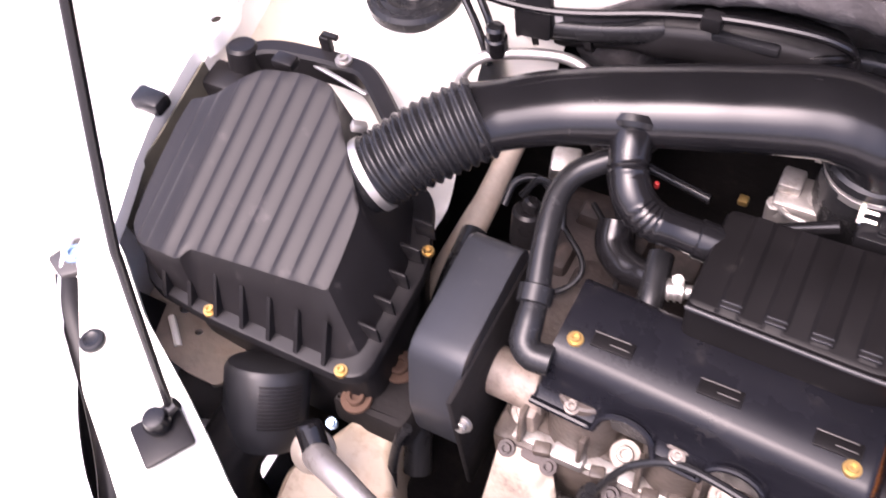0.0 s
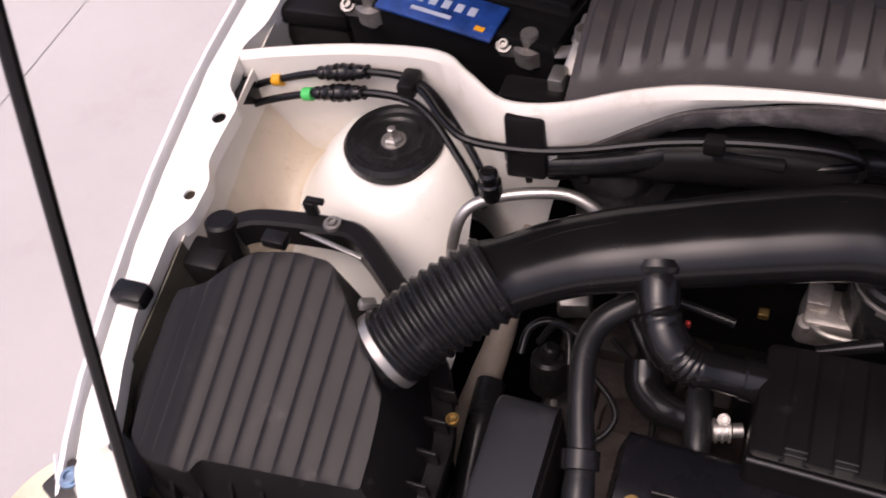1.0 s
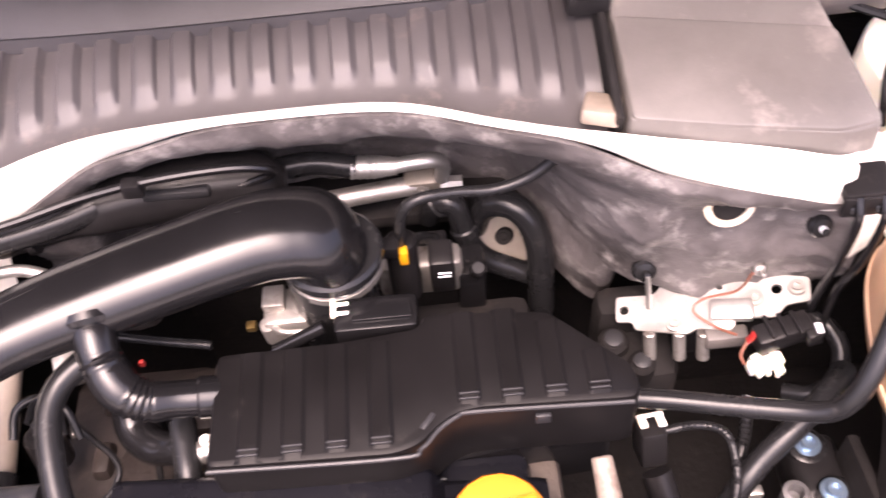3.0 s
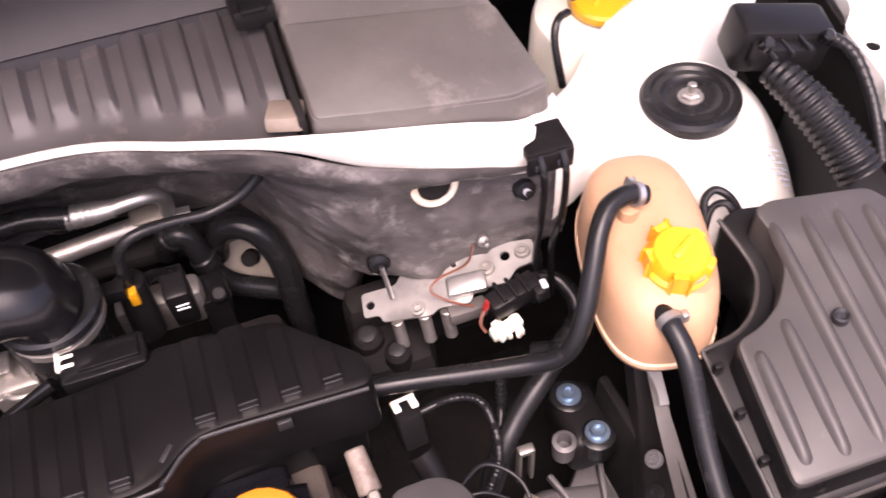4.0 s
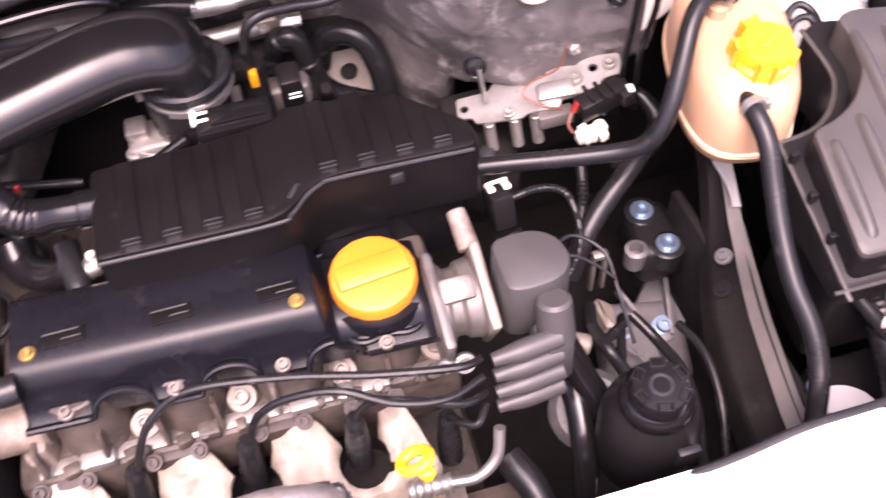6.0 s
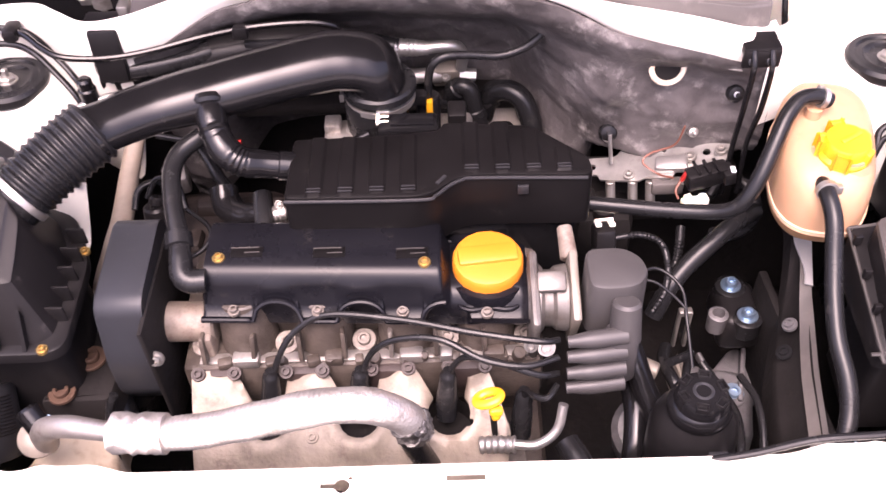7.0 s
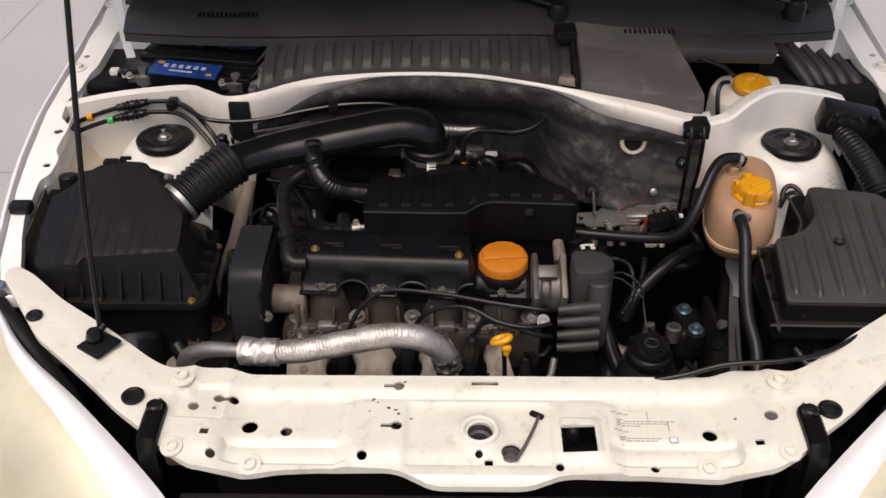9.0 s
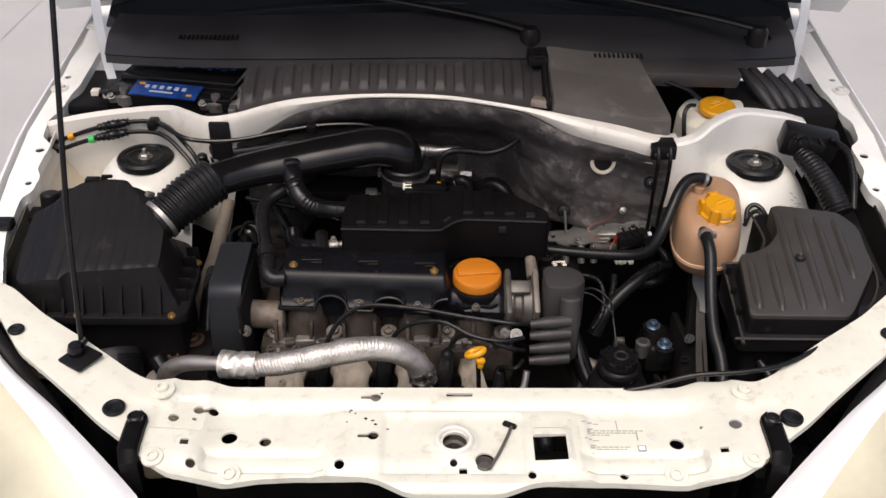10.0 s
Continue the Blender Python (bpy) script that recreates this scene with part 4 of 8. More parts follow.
for xs, xe, yb in ((-0.22, 0.14, 0.765), (0.22, 0.55, 0.775)):
    wp = thing("wiper", "black wiper arm lying on the scuttle", "wiper", (xe, yb, 1.04), "wipers")
    bm = bmesh.new()
    tube(bm, [(xe, yb - 0.02, 1.040), (xe - 0.10, yb + 0.025, 1.050), (xs + 0.05, yb + 0.085, 1.066), (xs - 0.1, yb + 0.11, 1.075)], [0.011, 0.010, 0.008, 0.006], 10, 8, 0.55)
    part("arm", bm, PLASTIC, wp)
    bm = bmesh.new()
    lathe(bm, [(0.018, -0.02), (0.018, 0.006), (0.013, 0.014), (0, 0.015)], Matrix.Translation((xe, yb - 0.02, 1.030)), 20)
    part("pivot_cap", bm, PLASTIC, wp)
    bm = bmesh.new()
    tube(bm, [(xs - 0.25, yb + 0.135, 1.070), (xs, yb + 0.12, 1.074), (xs + 0.25, yb + 0.115, 1.066)], 0.005, 8, 6)
    part("blade", bm, RUBBER, wp)

# hinge arms of the bonnet
for sx in (-1, 1):
    hg = thing("hinge_assembly", "white painted bonnet hinge arm beside the windscreen", "hinge", (sx * 0.66, 0.86, 0.92), "bonnet hinges")
    bm = bmesh.new()
    c = spline([(sx * 0.655, 0.835, 0.900), (sx * 0.663, 0.848, 0.935), (sx * 0.668, 0.858, 0.985), (sx * 0.672, 0.880, 1.050), (sx * 0.678, 0.93, 1.10), (sx * 0.672, 1.03, 1.17)], 6)
    rows = [[bm.verts.new(p + Vector((sx * a, b, 0))) for a, b in ((-0.008, 0.0), (0.008, -0.004), (0.009, 0.0), (-0.007, 0.004))] for p in c]
    for p, q in zip(rows, rows[1:]):
        for j in range(4):
            bm.faces.new((p[j], p[(j + 1) % 4], q[(j + 1) % 4], q[j]))
    bm.faces.new(rows[0])
    bm.faces.new(rows[-1])
    part("arm", bm, WHITE_OUT, hg)
    bm = bmesh.new()
    box(bm, (sx * 0.664, 0.845, 0.895), (0.06, 0.05, 0.006), 0.002, pose(0, 0, 0, -10, 0, 0))
    part("foot", bm, WHITE, hg)

# printed marks on the right strut tower
lab = thing("tower_print", "small unreadable print on the white strut tower", "label", (0.60, 0.53, 0.80), step=(0, -0.006, 0.004))
bm = bmesh.new()
random.seed(17)
for r in range(3):
    x = 0.0
    while x < 0.045:
        L = random.uniform(0.003, 0.008)
        c = Vector((0.585 + x + L / 2, 0.545 - 0.008 * r, 0))
        rr = math.hypot(c.x - 0.535, (c.y - 0.60) * 0.95)
        c.z = 0.70 + 0.146 * (1 - smooth(0.050, 0.150, rr)) ** 0.75 - 0.01 * smooth(0.02, 0.06, 0.60 - c.y) + 0.0025
        box(bm, c, (L, 0.002, 0.0006), 0, pose(0, 0, 0, 30, 25, 0))
        x += L + 0.002
part("print", bm, LABEL_INK, lab)


# ---- air intake, left of the bay ----
def airbox():
    t = thing("air_filter_box", "black plastic air filter box with a ribbed lid", "air filter box", (-0.56, 0.36, 0.62))
    plan = [(-0.433, 0.270), (-0.437, 0.338), (-0.510, 0.425), (-0.540, 0.427), (-0.580, 0.420), (-0.606, 0.400), (-0.616, 0.393), (-0.650, 0.388), (-0.655, 0.345), (-0.648, 0.268), (-0.632, 0.254),
            (-0.612, 0.249), (-0.574, 0.247), (-0.570, 0.259)]

    def top(x, y):
        return 0.859 + 0.372 * (y - 0.27) - 0.022 * smooth(-0.59, -0.655, x)
    flange = [(-0.714, 0.300), (-0.650, 0.262), (-0.626, 0.238), (-0.554, 0.231), (-0.412, 0.231), (-0.394, 0.242), (-0.398, 0.358), (-0.430, 0.430), (-0.500, 0.462), (-0.690, 0.462), (-0.716, 0.425)]
    bm = bmesh.new()
    prism(bm, rounded([(-0.56 + (x + 0.56) * 0.88, 0.36 + (y - 0.36) * 0.82) for x, y in flange], 0.014), 0.600, 0.782, -0.004, 0.003)
    part("base", bm, PLASTIC, t)
    bm = bmesh.new()
    prism(bm, rounded(flange, 0.016), 0.780, 0.793, 0.0, 0.003)
    part("flange", bm, PLASTIC, t)
    # lid sides run from the flange up to the narrower sloping top
    bm = bmesh.new()
    lo = rounded([(-0.700, 0.306), (-0.646, 0.268), (-0.622, 0.246), (-0.566, 0.244), (-0.424, 0.243), (-0.408, 0.256), (-0.414, 0.352), (-0.446, 0.420), (-0.505, 0.450), (-0.690, 0.452), (-0.706, 0.420)], 0.008, 3)
    hi = rounded(plan, 0.006, 3)

    def resample(l, n):
        L = [0.0]
        for i in range(len(l)):
            L.append(L[-1] + (l[(i + 1) % len(l)] - l[i]).length)
        out = []
        for k in range(n):
            s = L[-1] * k / n
            i = max(j for j in range(len(l)) if L[j] <= s)
            f = (s - L[i]) / max(1e-9, L[i + 1] - L[i])
            out.append(l[i].lerp(l[(i + 1) % len(l)], f))
        return out
    hi2 = resample(hi, 110)
    c = Vector((-0.555, 0.345))
    lor = resample(lo, 400)
    lo2 = []
    for p in hi2:
        a = math.atan2(p.y - c.y, p.x - c.x)
        lo2.append(min(lor, key=lambda q: abs((math.atan2(q.y - c.y, q.x - c.x) - a + math.pi) % (2 * math.pi) - math.pi)))
    r0 = [bm.verts.new((p.x, p.y, 0.791)) for p in lo2]
    r1 = [bm.verts.new((p.x, p.y, top(p.x, p.y) - 0.005)) for p in hi2]
    r2 = [bm.verts.new((p.x + (c.x - p.x) * 0.016, p.y + (c.y - p.y) * 0.016, top(p.x, p.y) - 0.001)) for p in hi2]
    for a, b in ((r0, r1), (r1, r2)):
        for i in range(110):
            bm.faces.new((a[i], a[(i + 1) % 110], b[(i + 1) % 110], b[i]))
    lid = part("lid", bm, PLASTIC_LID, t, "", 28)

    def span(x):
        ys = []
        for i in range(len(hi)):
            p, q = hi[i - 1], hi[i]
            if (p.x - x) * (q.x - x) < 0:
                ys.append(p.y + (q.y - p.y) * (x - p.x) / (q.x - p.x))
        return (min(ys), max(ys)) if len(ys) > 1 else None
    # the lid's top: shallow overlapping waves from front to back
    x, w = -0.4345, 0.0182
    while x > -0.652:
        bm = bmesh.new()

        def strip(u, v, x=x):
            xx = max(-0.6535, x - w * u)
            s = span(xx)
            y = s[0] + 0.001 + (s[1] - s[0] - 0.002) * v
            e = smooth(0, 0.03, v) * (1 - smooth(0.96, 1, v))
            return Vector((xx, y, top(xx, y) - 0.0012 + e * 0.0013 * smooth(0.0, 0.72, u) * (1 - smooth(0.80, 1.0, u))))
        sheet(bm, strip, 10, 28)
        part("rib", bm, PLASTIC_LID, lid, "", 50)
        x -= w
    # gussets along the front and right flange
    for i in range(7):
        xx = -0.606 + 0.0285 * i
        bm = bmesh.new()
        vs = [bm.verts.new(p) for p in ((xx, 0.234, 0.792), (xx, 0.262, 0.792), (xx, 0.256, 0.834), (xx + 0.004, 0.234, 0.792), (xx + 0.004, 0.262, 0.792), (xx + 0.004, 0.256, 0.834))]
        for f in ((0, 1, 2), (5, 4, 3), (0, 2, 5, 3), (1, 4, 5, 2), (0, 3, 4, 1)):
            bm.faces.new([vs[k] for k in f])
        part("gusset", bm, PLASTIC, t)
    for i in range(5):
        yy = 0.275 + 0.028 * i
        bm = bmesh.new()
        box(bm, (-0.408 - 0.06 * (yy - 0.26), yy, 0.803), (0.020, 0.003, 0.022), 0.001)
        part("gusset", bm, PLASTIC, t)
    for p in ((-0.555, 0.238, 0.793), (-0.416, 0.237, 0.793), (-0.406, 0.372, 0.793), (-0.690, 0.295, 0.793)):
        bolt(p, (0, 0, 1), 0.0038, 0.005, 0.006, BRASS, t, "screw", "yellow zinc screw")
    # neck for the hose in the slanting corner
    bm = bmesh.new()
    lathe(bm, [(0.034, -0.045), (0.0335, 0.0), (0.031, 0.012), (0.030, 0.022)], along((-0.478, 0.360, 0.856), (-0.454, 0.383, 0.869)), 28)
    part("neck", bm, PLASTIC, t)
    bm = bmesh.new()
    box(bm, (-0.676, 0.452, 0.815), (0.046, 0.036, 0.050), 0.006)
    part("hinge_lug", bm, PLASTIC, t)
    bm = bmesh.new()
    box(bm, (-0.690, 0.40, 0.80), (0.012, 0.020, 0.028), 0.003)
    part("hinge_lug", bm, PLASTIC, t)
    bm = bmesh.new()
    box(bm, (-0.572, 0.440, 0.905), (0.022, 0.014, 0.010), 0.002)
    part("tab", bm, PLASTIC, t)
    return t


airbox()

t = thing("air_box_bracket", "black plastic bracket bolted behind the air filter box", "bracket", (-0.58, 0.52, 0.80))
bm = bmesh.new()
cs = spline([(-0.664, 0.474, 0.0), (-0.640, 0.491, 0.0), (-0.600, 0.498, 0.0), (-0.556, 0.500, 0.0), (-0.526, 0.493, 0.0), (-0.470, 0.447, 0.0)], 6)
rows = []
for i, p in enumerate(cs):
    d = (cs[min(i + 1, len(cs) - 1)] - cs[max(i - 1, 0)]).normalized()
    nn = Vector((-d.y, d.x, 0))
    w = 0.0095
    rows.append([bm.verts.new(Vector((p.x, p.y, z)) + nn * k) for k, z in ((w, 0.826), (w, 0.853), (w - 0.003, 0.856), (-w + 0.003, 0.856), (-w, 0.853), (-w, 0.826))])
for a, b in zip(rows, rows[1:]):
    for k in range(6):
        bm.faces.new((a[k], a[(k + 1) % 6], b[(k + 1) % 6], b[k]))
bm.faces.new(rows[0])
bm.faces.new(rows[-1])
part("arm", bm, PLASTIC, t)
bm = bmesh.new()
cyl(bm, (-0.664, 0.466, 0.800), (-0.664, 0.478, 0.860), 0.018, 0.016, 22, 0.003)
part("boss", bm, PLASTIC, t)
bm = bmesh.new()
box(bm, (-0.582, 0.508, 0.862), (0.012, 0.008, 0.020), 0.002)
box(bm, (-0.576, 0.509, 0.873), (0.018, 0.006, 0.005), 0.001)
part("clip", bm, PLASTIC, t)
bolt((-0.558, 0.499, 0.857), (0, 0, 1), 0.005, 0.005, 0.0085, STEEL, t)
bm = bmesh.new()
box(bm, (-0.555, 0.484, 0.846), (0.070, 0.005, 0.003), 0.001, pose(0, 0, 0, 0, 0, -12))
part("spring_strip", bm, ALU_CLEAN, t, "bright steel strip")

# air duct: corrugated hose, smooth resonator duct, branch pipe
duct = thing("air_duct", "glossy black plastic air duct with a corrugated hose end", "air duct", (-0.25, 0.53, 0.83))
bm = bmesh.new()
tube(bm, [(-0.463, 0.374, 0.862), (-0.442, 0.394, 0.876), (-0.413, 0.422, 0.890), (-0.380, 0.452, 0.902)], [0.030, 0.0335, 0.035, 0.0355], 32, 40, 1.0,
     ripple=lambda s: 1 + (0.045 * math.sin(2 * math.pi * s / 0.0088) if 0.016 < s else 0.0))
part("corrugated_hose", bm, RUBBER, duct, "ribbed black rubber hose", 60)
clamp(duct, (-0.454, 0.383, 0.869), (0.68, 0.64, 0.36), 0.0335, STEEL, 0.008, "steel band clamp")
bm = bmesh.new()
box(bm, (-0.471, 0.400, 0.904), (0.014, 0.008, 0.009), 0.002, pose(0, 0, 0, 0, 30, 40))
part("clamp_screw", bm, STEEL, duct)
bm = bmesh.new()
tube(bm, [(-0.386, 0.446, 0.900), (-0.369, 0.458, 0.901), (-0.330, 0.483, 0.901), (-0.272, 0.506, 0.903), (-0.200, 0.528, 0.908), (-0.140, 0.545, 0.911), (-0.110, 0.551, 0.908), (-0.088, 0.554, 0.899), (-0.080, 0.555, 0.880), (-0.079, 0.555, 0.866)],
     [0.036, 0.033, 0.0345, 0.037, 0.039, 0.0405, 0.0415, 0.0425, 0.042, 0.041], 36, 10, 0.76)
part("resonator", bm, PLASTIC_GLOSS, duct, "", 60)
bm = bmesh.new()
cs = spline([(-0.370, 0.462, 0.9250), (-0.330, 0.490, 0.9265), (-0.272, 0.513, 0.9300), (-0.200, 0.535, 0.9365), (-0.140, 0.550, 0.9410)], 8)
tube(bm, cs[::4], 0.0009, 6, 4)
part("mould_seam", bm, PLASTIC_LID, duct)
bm = bmesh.new()
lathe(bm, [(0.041, 0), (0.044, 0.003), (0.044, 0.011), (0.041, 0.014)], Matrix.Translation((-0.079, 0.555, 0.863)), 32)
part("end_band", bm, RUBBER, duct)
clamp(duct, (-0.079, 0.555, 0.855), (0, 0, 1), 0.041, STEEL, 0.008)
bm = bmesh.new()
tube(bm, [(-0.263, 0.500, 0.902), (-0.260, 0.478, 0.899), (-0.254, 0.456, 0.888), (-0.242, 0.439, 0.874), (-0.224, 0.434, 0.862), (-0.202, 0.437, 0.855), (-0.172, 0.440, 0.848)], [0.0185, 0.0175, 0.0165, 0.0175, 0.0165, 0.0150, 0.0155], 24, 12, 1.0,
     ripple=lambda s: 1 + 0.06 * math.sin(2 * math.pi * s / 0.0055) * (0.042 < s < 0.055 or 0.078 < s < 0.098))
part("branch_pipe", bm, PLASTIC_GLOSS, duct, "", 60)
bm = bmesh.new()
lathe(bm, [(0.024, -0.006), (0.0245, 0.000), (0.022, 0.004), (0.017, 0.005)], along((-0.262, 0.486, 0.901), (-0.257, 0.462, 0.888)), 28)
part("collar", bm, PLASTIC_GLOSS, duct)

# intake snorkel at the lower front left
t = thing("intake_snorkel", "round black intake pipe with a ribbed collar curving down", "intake pipe", (-0.51, 0.20, 0.62))
bm = bmesh.new()
m = along((-0.508, 0.208, 0.690), (-0.520, 0.255, 0.734))
lathe(bm, [(0.032, -0.034), (0.0375, -0.026), (0.0405, -0.010), (0.0410, 0.040), (0.038, 0.046), (0.030, 0.047), (0, 0.045)], m, 36)
part("collar", bm, PLASTIC_GREY, t)
ax = (m @ Vector((0, 0, 1)) - m @ Vector((0, 0, 0))).normalized()
e1 = Vector((0.85, -0.40, 0.55))
e1 = (e1 - ax * e1.dot(ax)).normalized()
e2 = ax.cross(e1)
for i in range(12):
    bm = bmesh.new()
    tube(bm, [m @ Vector((0, 0, -0.006 + 0.0036 * i)) + (e1 * math.cos(a_) + e2 * math.sin(a_)) * 0.0413 for a_ in np.linspace(-0.5, 0.5, 6)], 0.0011, 6, 3)
    part("rib", bm, PLASTIC_LID, t)
bm = bmesh.new()
tube(bm, [(-0.513, 0.226, 0.706), (-0.514, 0.203, 0.688), (-0.523, 0.180, 0.674), (-0.531, 0.158, 0.652), (-0.532, 0.140, 0.60), (-0.51, 0.13, 0.50)], [0.036, 0.0345, 0.0325, 0.032, 0.032, 0.032], 28, 8)
part("elbow", bm, PLASTIC, t)
t = thing("horn", "small dull black horn tucked below the flange", "horn", (-0.59, 0.20, 0.66))
bm = bmesh.new()
lathe(bm, [(0.03, 0), (0.034, 0.006), (0.034, 0.02), (0.02, 0.03), (0.012, 0.032), (0, 0.034)], along((-0.590, 0.215, 0.655), (-0.565, 0.195, 0.72)), 26)
part("shell", bm, DARK, t)
bm = bmesh.new()
cyl(bm, (-0.575, 0.21, 0.68), (-0.555, 0.225, 0.69), 0.005)
part("terminal", bm, STEEL, t)

# ---- engine ----
eng = thing("engine", "transverse four-cylinder engine with an oily cast head", "engine", (-0.1, 0.36, 0.45), step=(0.003, -0.003, 0.014))
bm = bmesh.new()
box(bm, (-0.105, 0.36, 0.44), (0.42, 0.26, 0.16), 0.02)
part("block", bm, HEAD, eng)
bm = bmesh.new()
box(bm, (-0.105, 0.300, 0.655), (0.40, 0.055, 0.075), 0.010)
part("port_ledge", bm, HEAD, eng)
bm = bmesh.new()
box(bm, (-0.105, 0.378, 0.60), (0.40, 0.104, 0.25), 0.012)
head = part("cylinder_head", bm, HEAD, eng)
for x in (-0.282, -0.189, -0.103, -0.011, 0.077):
    bolt((x, 0.303, 0.698), (0, -0.35, 1), 0.0075, 0.008, 0.0135, SHIELD, head, "head_bolt", "stained steel head bolt on a washer")
    bm = bmesh.new()
    lathe(bm, [(0.0195, -0.04), (0.0185, -0.002), (0.0150, 0.002), (0.013, 0.000)], along((x, 0.303, 0.693), (x, 0.268, 0.793)), 24)
    part("bolt_boss", bm, HEAD, head)
for x in (-0.232, -0.146, -0.056, 0.033):
    bm = bmesh.new()
    cyl(bm, (x, 0.310, 0.650), (x, 0.326, 0.760), 0.034, 0.029, 30, 0.002)
    part("plug_boss", bm, HEAD, head, "brown oil-stained spark plug boss")
for i, (x, w_, m_) in enumerate(((-0.232, 0.030, ALU), (-0.135, 0.020, HEAD), (-0.050, 0.026, ALU), (-0.012, 0.014, STEEL), (0.040, 0.024, HEAD))):
    bm = bmesh.new()
    box(bm, (x, 0.281, 0.697), (w_, 0.016, 0.014), 0.003)
    part("lug", bm, m_, head)
for i in range(4):
    x = (-0.265, -0.168, -0.074, 0.010)[i]
    bm = bmesh.new()
    box(bm, (x, 0.278, 0.668), (0.054, 0.030, 0.042), 0.008, None, 0.85)
    part("port_flange", bm, MAROON, head, "brown stained port flange")
    for dx in (-0.020, 0.020):
        bolt((x + dx, 0.268, 0.690), (0, -0.5, 1), 0.0050, 0.006, 0.008, MAROON, head)
# heat shield over the exhaust manifold, with round openings
sh = thing("heat_shield", "stained grey heat shield with round openings over the exhaust manifold", "heat shield", (-0.14, 0.21, 0.66))


NOTCHES = (-0.206, -0.106, -0.008)


def shield_z(x, y):
    z = 0.692 - 0.42 * (0.268 - y) - 1.5 * max(0, 0.20 - y) ** 1.3
    d = min(abs(x - c) for c in NOTCHES)
    z += 0.010 * smooth(0.022, 0.045, d) * smooth(0.215, 0.26, y)
    z += 0.005 * math.exp(-((min(math.hypot(x - c, y - 0.226) for c in NOTCHES) - 0.032) / 0.006) ** 2)
    return z + 0.002 * noise.noise(Vector((x * 60, y * 60, 2)))


edge = [(-0.285, 0.150), (0.050, 0.150), (0.058, 0.205), (0.046, 0.240), (0.034, 0.266), (0.014, 0.264)]
for cx, nxt in zip(reversed(NOTCHES), (-0.084, -0.186, -0.284)):
    edge += [(cx + 0.0235 * math.cos(a), 0.226 + 0.0235 * math.sin(a)) for a in np.linspace(0.75, -math.pi - 0.75, 14)]
    edge += [(cx - 0.030, 0.262), (cx - 0.038, 0.270), (nxt + 0.006, 0.270), (nxt - 0.006 * (nxt < -0.25), 0.262)]
edge += [(-0.288, 0.230)]
part("plate", plate(edge, [disc_pts(-0.256, 0.205, 0.0045), disc_pts(0.014, 0.215, 0.0045)], shield_z, 0.002, 0.006, 0.007), BEIGE, sh, "", 50)
for cx in NOTCHES:
    bm = bmesh.new()
    lathe(bm, [(0.027, 0.022), (0.025, 0), (0, -0.002)], Matrix.Translation((cx, 0.228, 0.636)), 22, caps=False)
    part("hollow", bm, DARK, sh)
for x, y in ((-0.157, 0.205), (-0.060, 0.206), (-0.262, 0.222)):
    bolt((x, y, shield_z(x, y)), (0, -0.4, 1), 0.0045, 0.004, 0.007, BEIGE, sh)
bm = bmesh.new()
box(bm, (-0.10, 0.286, 0.692), (0.37, 0.014, 0.0045), 0.001)
part("edge_strip", bm, ALU, head)

# cast ribs, lugs and small fittings along the head's front
random.seed(21)
for i in range(22):
    x = -0.275 + 0.0170 * i + random.uniform(-0.003, 0.003)
    k = i % 3
    bm = bmesh.new()
    if k == 0:
        box(bm, (x, 0.290 - 0.004 * random.random(), 0.712), (0.005, 0.018, 0.034), 0.0015, pose(0, 0, 0, -18, 0, random.uniform(-8, 8)))
    elif k == 1:
        box(bm, (x, 0.279, 0.694), (random.uniform(0.008, 0.016), 0.012, 0.010), 0.0025, pose(0, 0, 0, random.uniform(-12, 12), 0, random.uniform(-15, 15)))
    else:
        cyl(bm, (x, 0.284, 0.680), (x + random.uniform(-0.004, 0.004), 0.276, 0.703), random.uniform(0.004, 0.0075), seg=12, edge=0.001)
    part("casting_lug", bm, (HEAD, HEAD, SHIELD, HEAD)[random.randrange(4)], head)

# valve cover
vc = thing("valve_cover", "satin black valve cover with scalloped lower edge", "valve cover", (-0.1, 0.35, 0.76), step=(0.003, -0.009, 0.006))
bm = bmesh.new()
secs = []
N = 170
for i in range(N + 1):
    x = -0.272 + 0.350 * i / N
    arch = max(math.sqrt(max(0.0, 1 - ((x - c) / 0.025) ** 2)) for c in (-0.190, -0.100, -0.010))
    arch = arch ** 0.8
    e = min(i, N - i) / 4.0
    k = min(1, e) * (1 - 0.9 * smooth(-0.016, -0.004, x))
    ze = 0.760 + 0.018 * arch * k
    zt = 0.812 * k + 0.778 * (1 - k)
    secs.append([bm.verts.new(p) for p in ((x, 0.400, 0.735), (x, 0.400, zt - 0.030), (x, 0.394, zt - 0.006), (x, 0.386, zt), (x, 0.326, zt), (x, 0.316, zt - 0.006), (x, 0.3105, zt - 0.014 - 0.004 * k),
                                           (x, 0.3050 + 0.003 * arch, min(ze + 0.012, zt - 0.020)), (x, 0.3000 + 0.008 * arch, min(ze + 0.006, zt - 0.023)), (x, 0.2955 + 0.012 * arch, ze + 0.003), (x, 0.2950 + 0.012 * arch, ze - 0.004), (x, 0.302 + 0.008 * arch, ze - 0.007), (x, 0.310, 0.735))])
    for v in secs[-1]:
        v.co.y -= 0.05 * (x + 0.12)
for a, b in zip(secs, secs[1:]):
    for j in range(len(a) - 1):
        bm.faces.new((a[j], a[j + 1], b[j + 1], b[j]))
bm.faces.new(secs[0])
bm.faces.new(secs[-1])
part("cover", bm, VALVE, vc, "", 40)
bm = bmesh.new()
bead_pts = []
